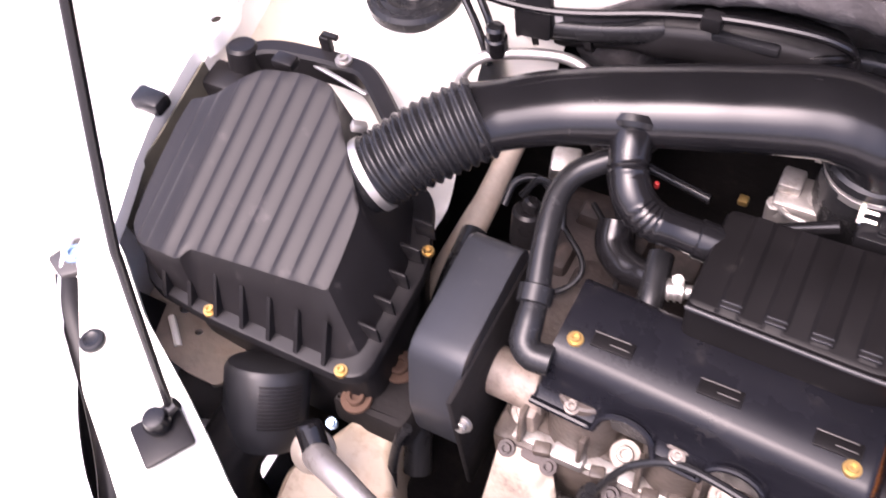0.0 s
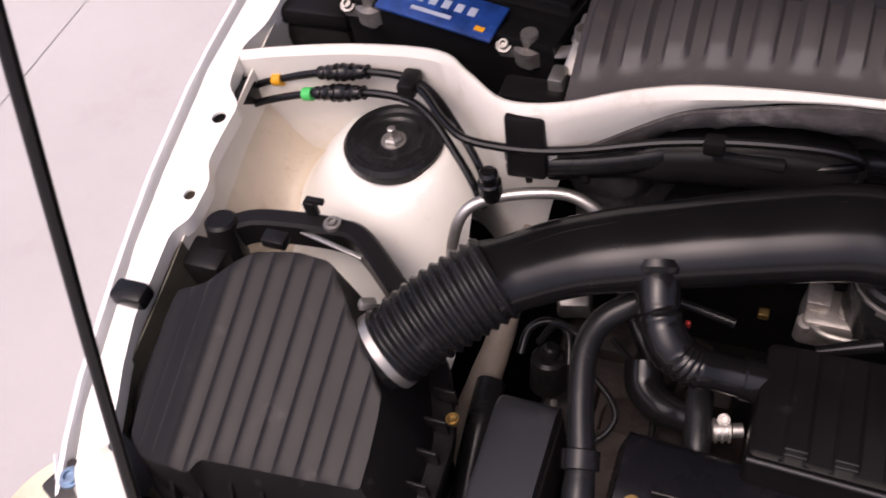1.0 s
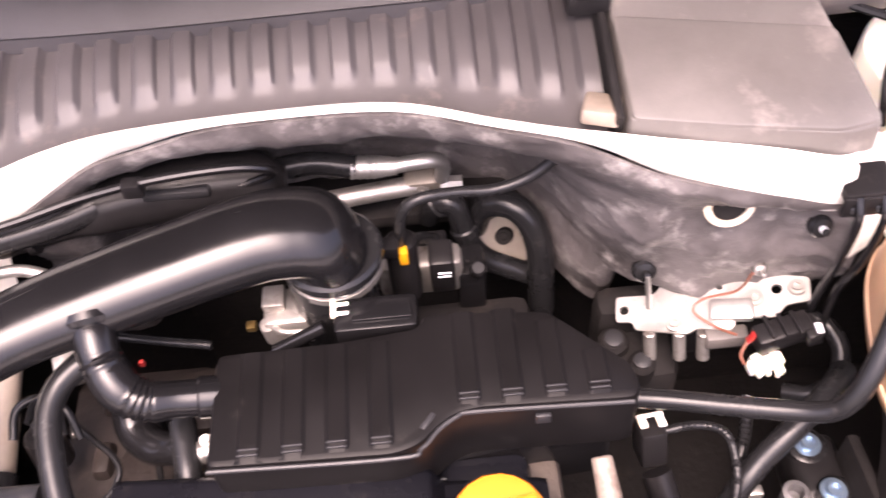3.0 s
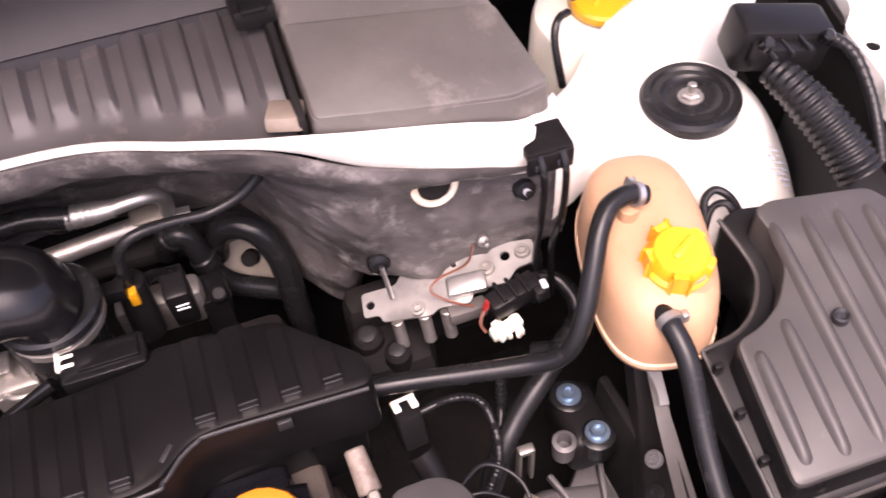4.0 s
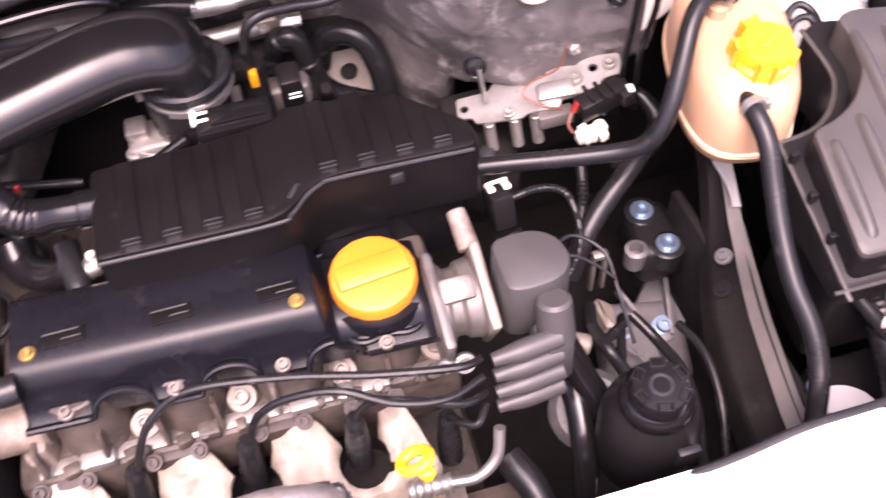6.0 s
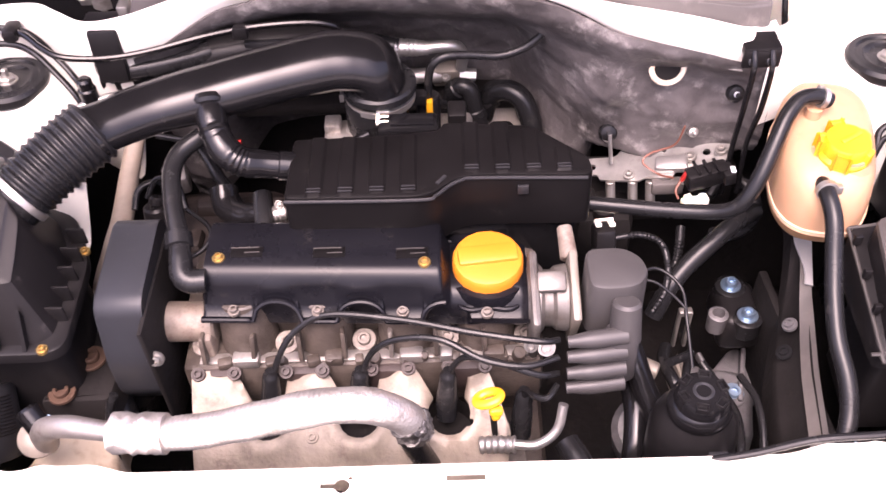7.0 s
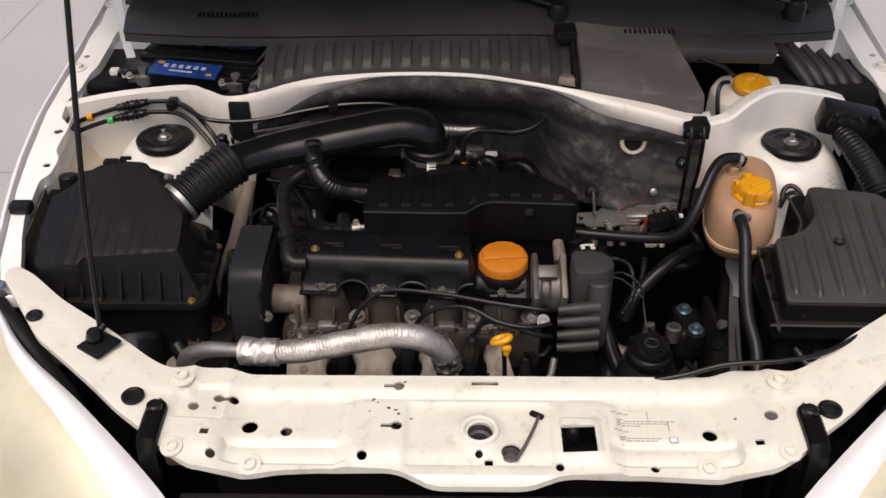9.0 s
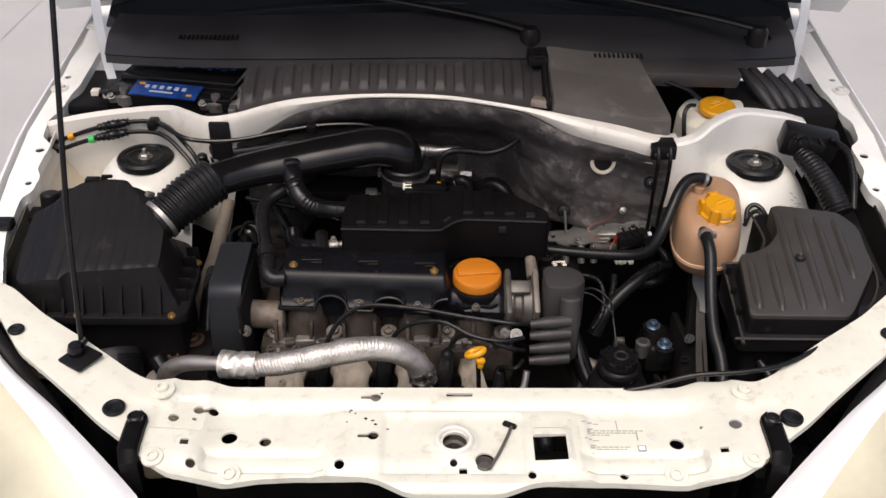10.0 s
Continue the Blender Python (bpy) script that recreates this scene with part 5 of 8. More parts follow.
for i in range(71):
    x = -0.272 + 0.262 * i / 70
    arch = max(math.sqrt(max(0.0, 1 - ((x - c) / 0.025) ** 2)) for c in (-0.190, -0.100, -0.010)) ** 0.8
    bead_pts.append((x, 0.2925 + 0.012 * arch - 0.05 * (x + 0.12), 0.7600 + 0.0180 * arch))
tube(bm, bead_pts, 0.0030, 8, 1)
part("flange_bead", bm, VALVE, vc)
bm = bmesh.new()
seat = [(0.036 + (0.049 + 0.004 * math.cos(6 * a)) * math.cos(a), 0.346 + (0.050 + 0.004 * math.cos(6 * a)) * math.sin(a)) for a in np.linspace(0, 2 * math.pi, 49)[:-1]]
prism(bm, [Vector(p) for p in seat], 0.742, 0.768, 0.002, 0.004)
part("seat_flange", bm, VALVE, vc)
bm = bmesh.new()
tube(bm, [(x, y, 0.7655) for x, y in seat[26:48]], 0.0028, 8, 2)
part("flange_bead", bm, VALVE, vc)
for i, x in enumerate((-0.236, -0.146, -0.056, 0.033)):
    bolt((x, 0.2985 - 0.05 * (x + 0.12), 0.7688), (0, -0.15, 1), 0.0048, 0.006, 0.0066, SHIELD, vc, "flange_bolt", "steel flange bolt")
for x in (-0.249, -0.031):
    bolt((x, 0.332 - 0.07 * (x + 0.12), 0.8125), (0, 0, 1), 0.0045, 0.005, 0.0068, BRASS, vc, "screw", "yellow zinc screw")
for x in (-0.228, -0.140, -0.052):
    # dark patch paints each recess's shade, pale bars its line of light
    bm = bmesh.new()
    box(bm, (x + 0.008, 0.343 - 0.05 * (x + 0.12), 0.8125), (0.034, 0.014, 0.0022), 0.0006)
    part("recess_patch", bm, MATT, vc)
    bm = bmesh.new()
    box(bm, (x + 0.006, 0.3485 - 0.05 * (x + 0.12), 0.8135), (0.030, 0.0014, 0.002), 0.0004)
    box(bm, (x + 0.014, 0.3415 - 0.05 * (x + 0.12), 0.8135), (0.016, 0.0012, 0.002), 0.0004)
    part("lit_edge_mark", bm, PLASTIC_PALER, vc)
# dark rear step behind the filler
bm = bmesh.new()
box(bm, (0.028, 0.388, 0.742), (0.078, 0.050, 0.056), 0.012)
part("rear_step", bm, VALVE, vc)
# oil filler
bm = bmesh.new()
lathe(bm, [(0.046, -0.045), (0.047, -0.010), (0.045, -0.004), (0.036, -0.003)], Matrix.Translation((0.036, 0.345, 0.784)), 36)
part("filler_seat", bm, VALVE, vc)
oc = thing("oil_filler_cap", "round orange plastic oil filler cap with a grip bar", "oil cap", (0.034, 0.332, 0.79), step=(0.005, 0.005, -0.004))
m = Matrix.Translation((0.034, 0.331, 0.792)) @ Matrix.Rotation(radians(4), 4, "X")
bm = bmesh.new()
lathe(bm, [(0.034, -0.006), (0.038, -0.002), (0.038, 0.012), (0.036, 0.0155), (0.031, 0.017), (0, 0.0175)], m, 48, wave=lambda a: 1 + 0.012 * (math.sin(18 * a) > 0.6))
part("disc", bm, ORANGE, oc)
bm = bmesh.new()
box(bm, (0, 0, 0), (0.064, 0.024, 0.006), 0.0028, m @ Matrix.Translation((0, 0.002, 0.0185)) @ Matrix.Rotation(radians(6), 4, "Z"))
part("grip", bm, ORANGE, oc)

# timing belt cover
tc = thing("timing_cover", "grey-black plastic timing belt cover", "timing cover", (-0.345, 0.34, 0.60), step=(0.004, -0.01, 0.012))
bm = bmesh.new()
prof = rounded([(0.405, 0.60), (0.408, 0.802), (0.396, 0.814), (0.292, 0.806), (0.280, 0.797), (0.262, 0.73), (0.262, 0.68), (0.285, 0.64), (0.33, 0.58)], 0.010, 4)
x0, x1 = -0.372, -0.322
a = [bm.verts.new((x0, p.x, p.y)) for p in prof]
a2 = [bm.verts.new((x0 + 0.003, p.x, p.y)) for p in prof]
b = [bm.verts.new((x1, p.x, p.y)) for p in prof]
ctr = Vector((0.335, 0.71))
for v in a:
    v.co.y += (ctr.x - v.co.y) * 0.02
    v.co.z += (ctr.y - v.co.z) * 0.02
n = len(prof)
for p, q in ((a, a2), (a2, b)):
    for i in range(n):
        bm.faces.new((p[i], p[(i + 1) % n], q[(i + 1) % n], q[i]))
bm.faces.new(a)
bm.faces.new(b)
part("cover", bm, TIMING, tc)
bm = bmesh.new()
box(bm, (-0.322, 0.33, 0.70), (0.006, 0.15, 0.18), 0.003)
part("back_plate", bm, DARK, tc)
bolt((-0.318, 0.262, 0.74), (0, -1, 0.3), 0.006, 0.006, 0.009, STEEL, tc)
bm = bmesh.new()
cyl(bm, (-0.325, 0.326, 0.745), (-0.262, 0.324, 0.745), 0.023, 0.022, 26, 0.003)
box(bm, (-0.272, 0.318, 0.72), (0.016, 0.05, 0.06), 0.006)
moved(tagged(part("cam_housing_end", bm, SPECKLED), "stained tan cast housing between timing cover and head", "housing"), 0, -0.008, -0.012)
t = thing("mount_plate", "black steel engine mount plate with a rusty bolt", "mount plate", (-0.42, 0.31, 0.64), step=(0.009, -0.021, 0.037))
bm = bmesh.new()
prism(bm, rounded([(-0.47, 0.26), (-0.385, 0.26), (-0.375, 0.37), (-0.44, 0.38)], 0.012), 0.62, 0.655, 0.004, 0.004)
part("plate", bm, DARK, t)
bolt((-0.419, 0.318, 0.660), (0, 0, 1), 0.010, 0.008, 0.017, RUST, t, "bolt", "rusty bolt")
bolt((-0.440, 0.272, 0.660), (0, 0, 1), 0.009, 0.008, 0.015, RUST, t, "bolt", "rusty bolt")
bm = bmesh.new()
tube(bm, [(-0.402, 0.600, 0.770), (-0.407, 0.568, 0.752), (-0.410, 0.530, 0.735), (-0.411, 0.494, 0.722), (-0.416, 0.455, 0.706), (-0.424, 0.410, 0.68), (-0.43, 0.36, 0.62)], [0.012, 0.0125, 0.013, 0.014, 0.016, 0.017, 0.015], 14, 8, 0.8)
tagged(part("dusty_pipe", bm, TAN), "dusty tan metal pipe beside the timing cover", "pipe")
bm = bmesh.new()
prism(bm, rounded([(-0.480, 0.176), (-0.430, 0.262), (-0.402, 0.300), (-0.388, 0.292), (-0.392, 0.235), (-0.368, 0.200), (-0.372, 0.140), (-0.470, 0.130)], 0.012), 0.56, 0.66, 0.003, 0.006, top=lambda x, y: 0.650 + 0.012 * math.sin(40 * x) + 0.05 * (y - 0.2))
tagged(part("front_leg", bm, LEG), "dusty white chassis leg below the air box", "chassis leg")

# intake cover
ic = thing("intake_cover", "matt black ribbed intake manifold cover", "engine cover", (0, 0.44, 0.75))
pl = [(-0.176, 0.371), (-0.034, 0.368), (-0.014, 0.374), (0.000, 0.388), (0.014, 0.397), (0.032, 0.400), (0.150, 0.397), (0.157, 0.406), (0.155, 0.428), (0.106, 0.474), (0.094, 0.484), (-0.006, 0.492), (-0.011, 0.478), (-0.072, 0.472), (-0.174, 0.470)]


def ic_top(x, y):
    return 0.864 - 0.02 * max(0, x + 0.02) - 0.05 * max(0, 0.378 - y)


bm = bmesh.new()
prism(bm, rounded(pl, 0.009, 4), 0.788, 0.86, 0.001, 0.004, top=ic_top)
part("cover", bm, MATT, ic, "", 30)
bm = bmesh.new()
prism(bm, rounded([(-0.168, 0.385), (0.145, 0.412), (0.140, 0.435), (0.09, 0.470), (-0.168, 0.462)], 0.01), 0.70, 0.792, 0.0, 0.004)
part("plenum", bm, PLASTIC_GLOSS, ic)
bm = bmesh.new()
tube(bm, [(x, y - 0.0005, ic_top(x, y) - 0.0038) for x, y in [(-0.174, 0.3712)] + pl[1:6] + [(0.149, 0.3972)]], 0.0020, 8, 6)
part("lip", bm, PLASTIC_GREY, ic)
for k in range(8):
    x = -0.143 + 0.0333 * k if k < 4 else 0.025 + 0.0333 * (k - 4)
    y0, y1 = (0.373, 0.466) if k < 4 else (0.403, 0.486 - 0.014 * (k > 5) - 0.030 * (k > 6))
    bm = bmesh.new()

    def bead(u, v, x=x, y0=y0, y1=y1):
        xx, y = x - 0.0105 + 0.021 * u, y0 + (y1 - y0) * v
        return Vector((xx, y, ic_top(xx, y) - 0.0008 + 0.0033 * smooth(0, 0.2, u) * (1 - smooth(0.8, 1, u)) * smooth(0.0, 0.05, v)))
    sheet(bm, bead, 10, 12)
    part("raised_rib", bm, MATT, ic)
    bm = bmesh.new()
    box(bm, (x, y0 + 0.005, ic_top(x, y0) + 0.0028), (0.015, 0.0017, 0.0022), 0.0006)
    box(bm, (x, y0 + 0.0095, ic_top(x, y0) + 0.0030), (0.015, 0.0017, 0.0022), 0.0006)
    part("slot_mark", bm, PLASTIC_GREY, ic)
bm = bmesh.new()
box(bm, (-0.008, 0.393, ic_top(0, 0.4) + 0.0005), (0.004, 0.015, 0.0024), 0.0006, pose(0, 0, 0, 0, 0, -38))
part("slot_mark", bm, PLASTIC_GREY, ic)
# small moulded mark on the front
bm = bmesh.new()
box(bm, (0.080, 0.3975, 0.842), (0.012, 0.004, 0.012), 0.001)
part("front_mark", bm, PLASTIC_GREY, ic)
bm = bmesh.new()
cyl(bm, (-0.190, 0.4385, 0.8520), (-0.168, 0.4405, 0.847), 0.0170, seg=26, edge=0.003)
part("inlet", bm, PLASTIC_GLOSS, ic)

# pressure sensor with a bright body by the cover
t = thing("small_valve", "small bright ringed metal valve beside the intake cover", "valve", (-0.194, 0.42, 0.74))
bm = bmesh.new()
lathe(bm, [(0.006, -0.008), (0.0085, -0.007), (0.0085, 0.006), (0.006, 0.008), (0.006, 0.016), (0, 0.016)], along((-0.194, 0.420, 0.795), (-0.180, 0.424, 0.795)), 20)
bolt((-0.194, 0.425, 0.804), (0, -0.3, 1), 0.004, 0.005, 0.005, STEEL, t)
part("metal", bm, ALU_CLEAN, t)
for k in range(3):
    bm = bmesh.new()
    lathe(bm, [(0.0080, -0.0014), (0.0100, -0.001), (0.0100, 0.001), (0.0080, 0.0014)], along((-0.199 + 0.005 * k, 0.4185 + 0.0015 * k, 0.795), (-0.180, 0.424, 0.795)), 20)
    part("ring", bm, ALU, t)
bm = bmesh.new()
box(bm, (-0.204, 0.405, 0.788), (0.010, 0.008, 0.008), 0.002)
part("brass_nipple", bm, BRASS, t, "yellow zinc nipple")
bm = bmesh.new()
tube(bm, [(-0.266, 0.470, 0.790), (-0.262, 0.452, 0.780), (-0.246, 0.437, 0.779), (-0.226, 0.429, 0.785), (-0.206, 0.420, 0.795)], [0.017, 0.0165, 0.016, 0.014, 0.010], 18, 8)
part("pipe", bm, PLASTIC_GLOSS, t)
bm = bmesh.new()
tube(bm, [(-0.216, 0.446, 0.800), (-0.213, 0.425, 0.796), (-0.209, 0.398, 0.788), (-0.208, 0.384, 0.77)], [0.0115, 0.0115, 0.0115, 0.010], 16, 8)
part("stub", bm, RUBBER, t)

# throttle body under the duct's end
t = thing("throttle_body", "cast aluminium throttle body under the duct end", "throttle body", (-0.09, 0.56, 0.72), step=(0.006, -0.01, 0.036))
bm = bmesh.new()
cyl(bm, (-0.090, 0.563, 0.72), (-0.090, 0.563, 0.823), 0.038, seg=28, edge=0.003)
part("bore", bm, RUBBER, t)
bm = bmesh.new()
box(bm, (-0.132, 0.555, 0.760), (0.052, 0.044, 0.034), 0.006, None, 0.9)
part("casting", bm, ALU, t)
for c_ in ((-0.152, 0.540, 0.772), (-0.118, 0.545, 0.771)):
    bm = bmesh.new()
    cyl(bm, (c_[0], c_[1] + 0.004, c_[2] - 0.03), c_, 0.0075, seg=16, edge=0.001)
    part("screw_boss", bm, ALU, t)
bm = bmesh.new()
box(bm, (-0.145, 0.560, 0.781), (0.020, 0.024, 0.012), 0.003)
part("lug", bm, ALU, t)
bm = bmesh.new()
tube(bm, [(-0.150, 0.540, 0.770), (-0.138, 0.530, 0.772), (-0.118, 0.528, 0.772), (-0.105, 0.532, 0.768)], 0.003, 8, 6)
part("spring_arm", bm, STEEL, t)
bolt((-0.121, 0.552, 0.778), (0, -0.2, 1), 0.005, 0.005, 0.008, STEEL, t)
t = thing("sensor_plug", "black plastic sensor plug with a pale clip", "plug", (-0.06, 0.52, 0.77), step=(0, -0.021, 0.045))
bm = bmesh.new()
box(bm, (-0.045, 0.520, 0.800), (0.070, 0.034, 0.028), 0.005)
cyl(bm, (-0.09, 0.522, 0.795), (-0.135, 0.515, 0.775), 0.006)
box(bm, (-0.040, 0.520, 0.8155), (0.050, 0.020, 0.005), 0.002)
part("plug", bm, PLASTIC_GLOSS, t)
bm = bmesh.new()
box(bm, (-0.080, 0.530, 0.812), (0.004, 0.022, 0.005), 0.001)
for dy in (-0.009, 0.0, 0.009):
    box(bm, (-0.073, 0.530 + dy, 0.812), (0.012, 0.004, 0.005), 0.001)
part("clip", bm, TANK_WHITE, t)
t = thing("idle_valve", "black idle valve with yellow clip behind the duct end", "valve", (-0.02, 0.60, 0.74), step=(-0.004, 0.012, -0.002))
bm = bmesh.new()
cyl(bm, (-0.020, 0.585, 0.74), (-0.020, 0.595, 0.815), 0.015, seg=20, edge=0.002)
box(bm, (0.008, 0.63, 0.735), (0.030, 0.030, 0.05), 0.004)
part("body", bm, PLASTIC, t)
bm = bmesh.new()
box(bm, (-0.018, 0.580, 0.808), (0.008, 0.010, 0.018), 0.001)
part("clip", bm, YELLOW, t)
bm = bmesh.new()
box(bm, (-0.032, 0.580, 0.822), (0.022, 0.016, 0.016), 0.003)
part("cap", bm, PLASTIC, t)

# hoses behind the cover
for nm, pts, r, lab in (("coolant_hose", [(0.050, 0.704, 0.697), (0.056, 0.696, 0.730), (0.068, 0.687, 0.753), (0.088, 0.677, 0.759), (0.104, 0.666, 0.747), (0.114, 0.657, 0.715), (0.116, 0.650, 0.674), (0.117, 0.645, 0.613), (0.118, 0.64, 0.55)], 0.0145, "thick black coolant hose bending down behind the cover"),
                        ("coolant_hose", [(0.002, 0.705, 0.720), (0.008, 0.696, 0.748), (0.018, 0.689, 0.761), (0.030, 0.685, 0.758), (0.037, 0.680, 0.732), (0.044, 0.675, 0.702), (0.060, 0.670, 0.680), (0.088, 0.665, 0.665), (0.112, 0.66, 0.655)], 0.0125, "short black coolant hose"),
                        ("vacuum_hose", [(-0.024, 0.600, 0.815), (-0.021, 0.600, 0.848), (-0.014, 0.602, 0.864), (0.002, 0.605, 0.871), (0.031, 0.610, 0.868), (0.064, 0.612, 0.864), (0.092, 0.615, 0.870), (0.112, 0.617, 0.883), (0.124, 0.618, 0.898), (0.130, 0.624, 0.912)], 0.0052, "thin glossy black vacuum pipe rising to the felt"),
                        ("vacuum_hose", [(0.012, 0.65, 0.75), (-0.01, 0.63, 0.78), (-0.02, 0.60, 0.79)], 0.006, "short black vacuum hose")):
    bm = bmesh.new()
    tube(bm, pts, r, 16, 10)
    tagged(part(nm, bm, RUBBER), lab, "hose", "hoses behind the cover")
for p, q, r in (((0.058, 0.704, 0.730), (0.068, 0.698, 0.744), 0.0178), ((0.037, 0.680, 0.730), (0.041, 0.677, 0.714), 0.0150), ((0.008, 0.696, 0.748), (0.018, 0.689, 0.760), 0.0150)):
    bm = bmesh.new()
    cyl(bm, p, q, r, seg=22, edge=0.002)
    tagged(part("hose_collar", bm, RUBBER), "black rubber collar on a coolant hose end", "collar", "hose collars")
t = thing("lifting_eye", "flat steel lifting eye behind the cover", "bracket", (0.085, 0.71, 0.62))
bmp = plate([tuple(p) for p in rounded([(-0.030, -0.028), (0.028, -0.032), (0.030, 0.020), (-0.004, 0.034), (-0.028, 0.02)], 0.012)], [disc_pts(0.002, 0.0, 0.010)], lambda x, y: 0.0, 0.004, 0.004, 0.03)
bmesh.ops.transform(bmp, matrix=pose(0.082, 0.706, 0.672, 50, 0, 0), verts=bmp.verts)
part("plate", bmp, BEIGE_CAST, t)
bolt((0.081, 0.698, 0.680), (0, -1, 1), 0.006, 0.005, 0.009, DARK, t)
bm = bmesh.new()
box(bm, (0.086, 0.74, 0.60), (0.10, 0.03, 0.10), 0.01)
part("block", bm, DARK, t)
t = thing("manifold_casting", "cast aluminium manifold flange behind the duct end", "manifold", (0.0, 0.64, 0.68))
bm = bmesh.new()
box(bm, (-0.010, 0.625, 0.735), (0.085, 0.030, 0.050), 0.008)
part("casting", bm, ALU, t)
bm = bmesh.new()
box(bm, (0.03, 0.59, 0.64), (0.14, 0.07, 0.08), 0.015)
part("flange", bm, DARK, t)
bolt((0.048, 0.625, 0.725), (0, -0.2, 1), 0.006, 0.006, 0.009, DARK, t)
bm = bmesh.new()
box(bm, (0.040, 0.630, 0.700), (0.030, 0.040, 0.080), 0.006)
cyl(bm, (0.045, 0.612, 0.742), (0.047, 0.606, 0.756), 0.008, seg=16, edge=0.002)
part("solenoid", bm, PLASTIC_GLOSS, t)
bm = bmesh.new()
box(bm, (0.012, 0.606, 0.764), (0.024, 0.028, 0.064), 0.004, pose(0, 0, 0, 10, 0, 0))
part("coil", bm, PLASTIC, t)
bm = bmesh.new()
for i in range(5):
    box(bm, (0.014, 0.5905 - 0.0004 * i, 0.790 - 0.005 * i), (0.012, 0.001, 0.0022), 0, pose(0, 0, 0, 10, 0, 0))
part("print", bm, PALE, t, "pale printed bars")

# ---- air conditioning lines ----
ac = thing("ac_hose", "silver foil-wrapped air conditioning hose along the engine front", "hose", (-0.25, 0.13, 0.74))
bm = bmesh.new()
tube(bm, [(-0.428, 0.185, 0.700), (-0.418, 0.178, 0.735), (-0.385, 0.165, 0.763), (-0.340, 0.150, 0.777), (-0.310, 0.145, 0.780)], [0.012, 0.013, 0.0115, 0.010, 0.010], 18, 10)
part("pipe", bm, ALU, ac, "dull aluminium pipe end")
bm = bmesh.new()
tube(bm, [(-0.327, 0.146, 0.779), (-0.300, 0.143, 0.780), (-0.275, 0.142, 0.781)], 0.0195, 28, 14)
for v in bm.verts:
    v.co += Vector((0, noise.noise(v.co * 120), noise.noise(v.co * 120 + Vector((5, 0, 0))))) * 0.0025
part("sleeve", bm, FOIL, ac, "crumpled foil sleeve")
bm = bmesh.new()
lathe(bm, [(0.010, -0.004), (0.020, -0.003), (0.0205, 0.004), (0.014, 0.007), (0.010, 0.008)], along((-0.436, 0.188, 0.706), (-0.428, 0.176, 0.735)), 26)
part("end_flange", bm, BEIGE_CAST, ac, "dusty round pipe flange")
bm = bmesh.new()
lathe(bm, [(0.010, -0.010), (0.0125, -0.008), (0.0125, 0.014), (0.010, 0.017), (0, 0.018)], along((-0.428, 0.188, 0.738), (-0.440, 0.200, 0.752)), 20)
part("valve_cap", bm, PLASTIC_GLOSS, ac, "black valve cap")
bolt((-0.442, 0.222, 0.690), (0, -0.3, 1), 0.004, 0.006, 0.0055, BLUE_STEEL, ac, "bolt", "blue zinc bolt")
bm = bmesh.new()
random.seed(3)
tube(bm, [(-0.280, 0.142, 0.780), (-0.24, 0.142, 0.784), (-0.18, 0.146, 0.795), (-0.125, 0.152, 0.803), (-0.080, 0.158, 0.793), (-0.052, 0.164, 0.765), (-0.044, 0.168, 0.742)], [0.0155, 0.0165, 0.017, 0.0175, 0.0175, 0.0165, 0.018], 36, 44, 1.0,
     ripple=lambda s: 1 + 0.004 * math.sin(2 * math.pi * s / 0.0042) + 0.03 * math.sin(s * 83) * math.sin(s * 31))
for v in bm.verts:
    d = Vector((v.co.x, v.co.y, v.co.z)) - Vector((v.co.x, 0.150, 0.790))
    k = math.sin(v.co.x * 1250 + d.z * 520) * 0.0006 * smooth(-0.09, -0.14, v.co.x) + noise.noise(v.co * 230) * 0.0004 + noise.noise(v.co * 60) * 0.0006
    v.co += d.normalized() * k
part("foil", bm, FOIL, ac, "wrinkled silver foil wrap", 60)
bm = bmesh.new()
for k in range(9):
    a0 = k * 0.7
    p = Vector((-0.044 + 0.016 * math.cos(a0), 0.170 + 0.016 * math.sin(a0), 0.745))
    q = p + Vector((random.uniform(-0.006, 0.006), random.uniform(-0.006, 0.006), -0.014 - 0.01 * random.random()))
    bm.faces.new([bm.verts.new(v) for v in (p + Vector((0.005, 0, 0.006)), p + Vector((-0.005, 0.002, 0.006)), q)])
part("torn_edge", bm, TORN, ac, "torn foil edge")
bm = bmesh.new()
tube(bm, [(-0.050, 0.165, 0.757), (-0.044, 0.168, 0.742), (-0.038, 0.170, 0.728)], [0.0182, 0.0196, 0.0175], 28, 8)
for v in bm.verts:
    v.co += Vector((noise.noise(v.co * 150), noise.noise(v.co * 150 + Vector((7, 0, 0))), noise.noise(v.co * 150 + Vector((0, 9, 0))))) * 0.004
part("frayed_end", bm, TORN, ac, "dark frayed end of the foil", 20)
bm = bmesh.new()
tube(bm, [(-0.050, 0.169, 0.735), (-0.044, 0.172, 0.70), (-0.03, 0.18, 0.64)], 0.013, 14, 8)
part("inner_hose", bm, RUBBER, ac)
t = thing("ac_pipe", "bare aluminium air conditioning pipe beside the strut tower", "pipe", (-0.42, 0.60, 0.80), step=(0.007, -0.01, 0.018))
bm = bmesh.new()
tube(bm, [(-0.470, 0.530, 0.740), (-0.467, 0.545, 0.795), (-0.455, 0.562, 0.826), (-0.425, 0.580, 0.832), (-0.375, 0.594, 0.832), (-0.345, 0.592, 0.822), (-0.325, 0.588, 0.800)], 0.0056, 12, 10)
part("pipe", bm, ALU_CLEAN, t)
t = thing("service_port", "black-capped air conditioning service port", "valve", (-0.44, 0.595, 0.82), step=(0.007, -0.011, 0.018))
bm = bmesh.new()
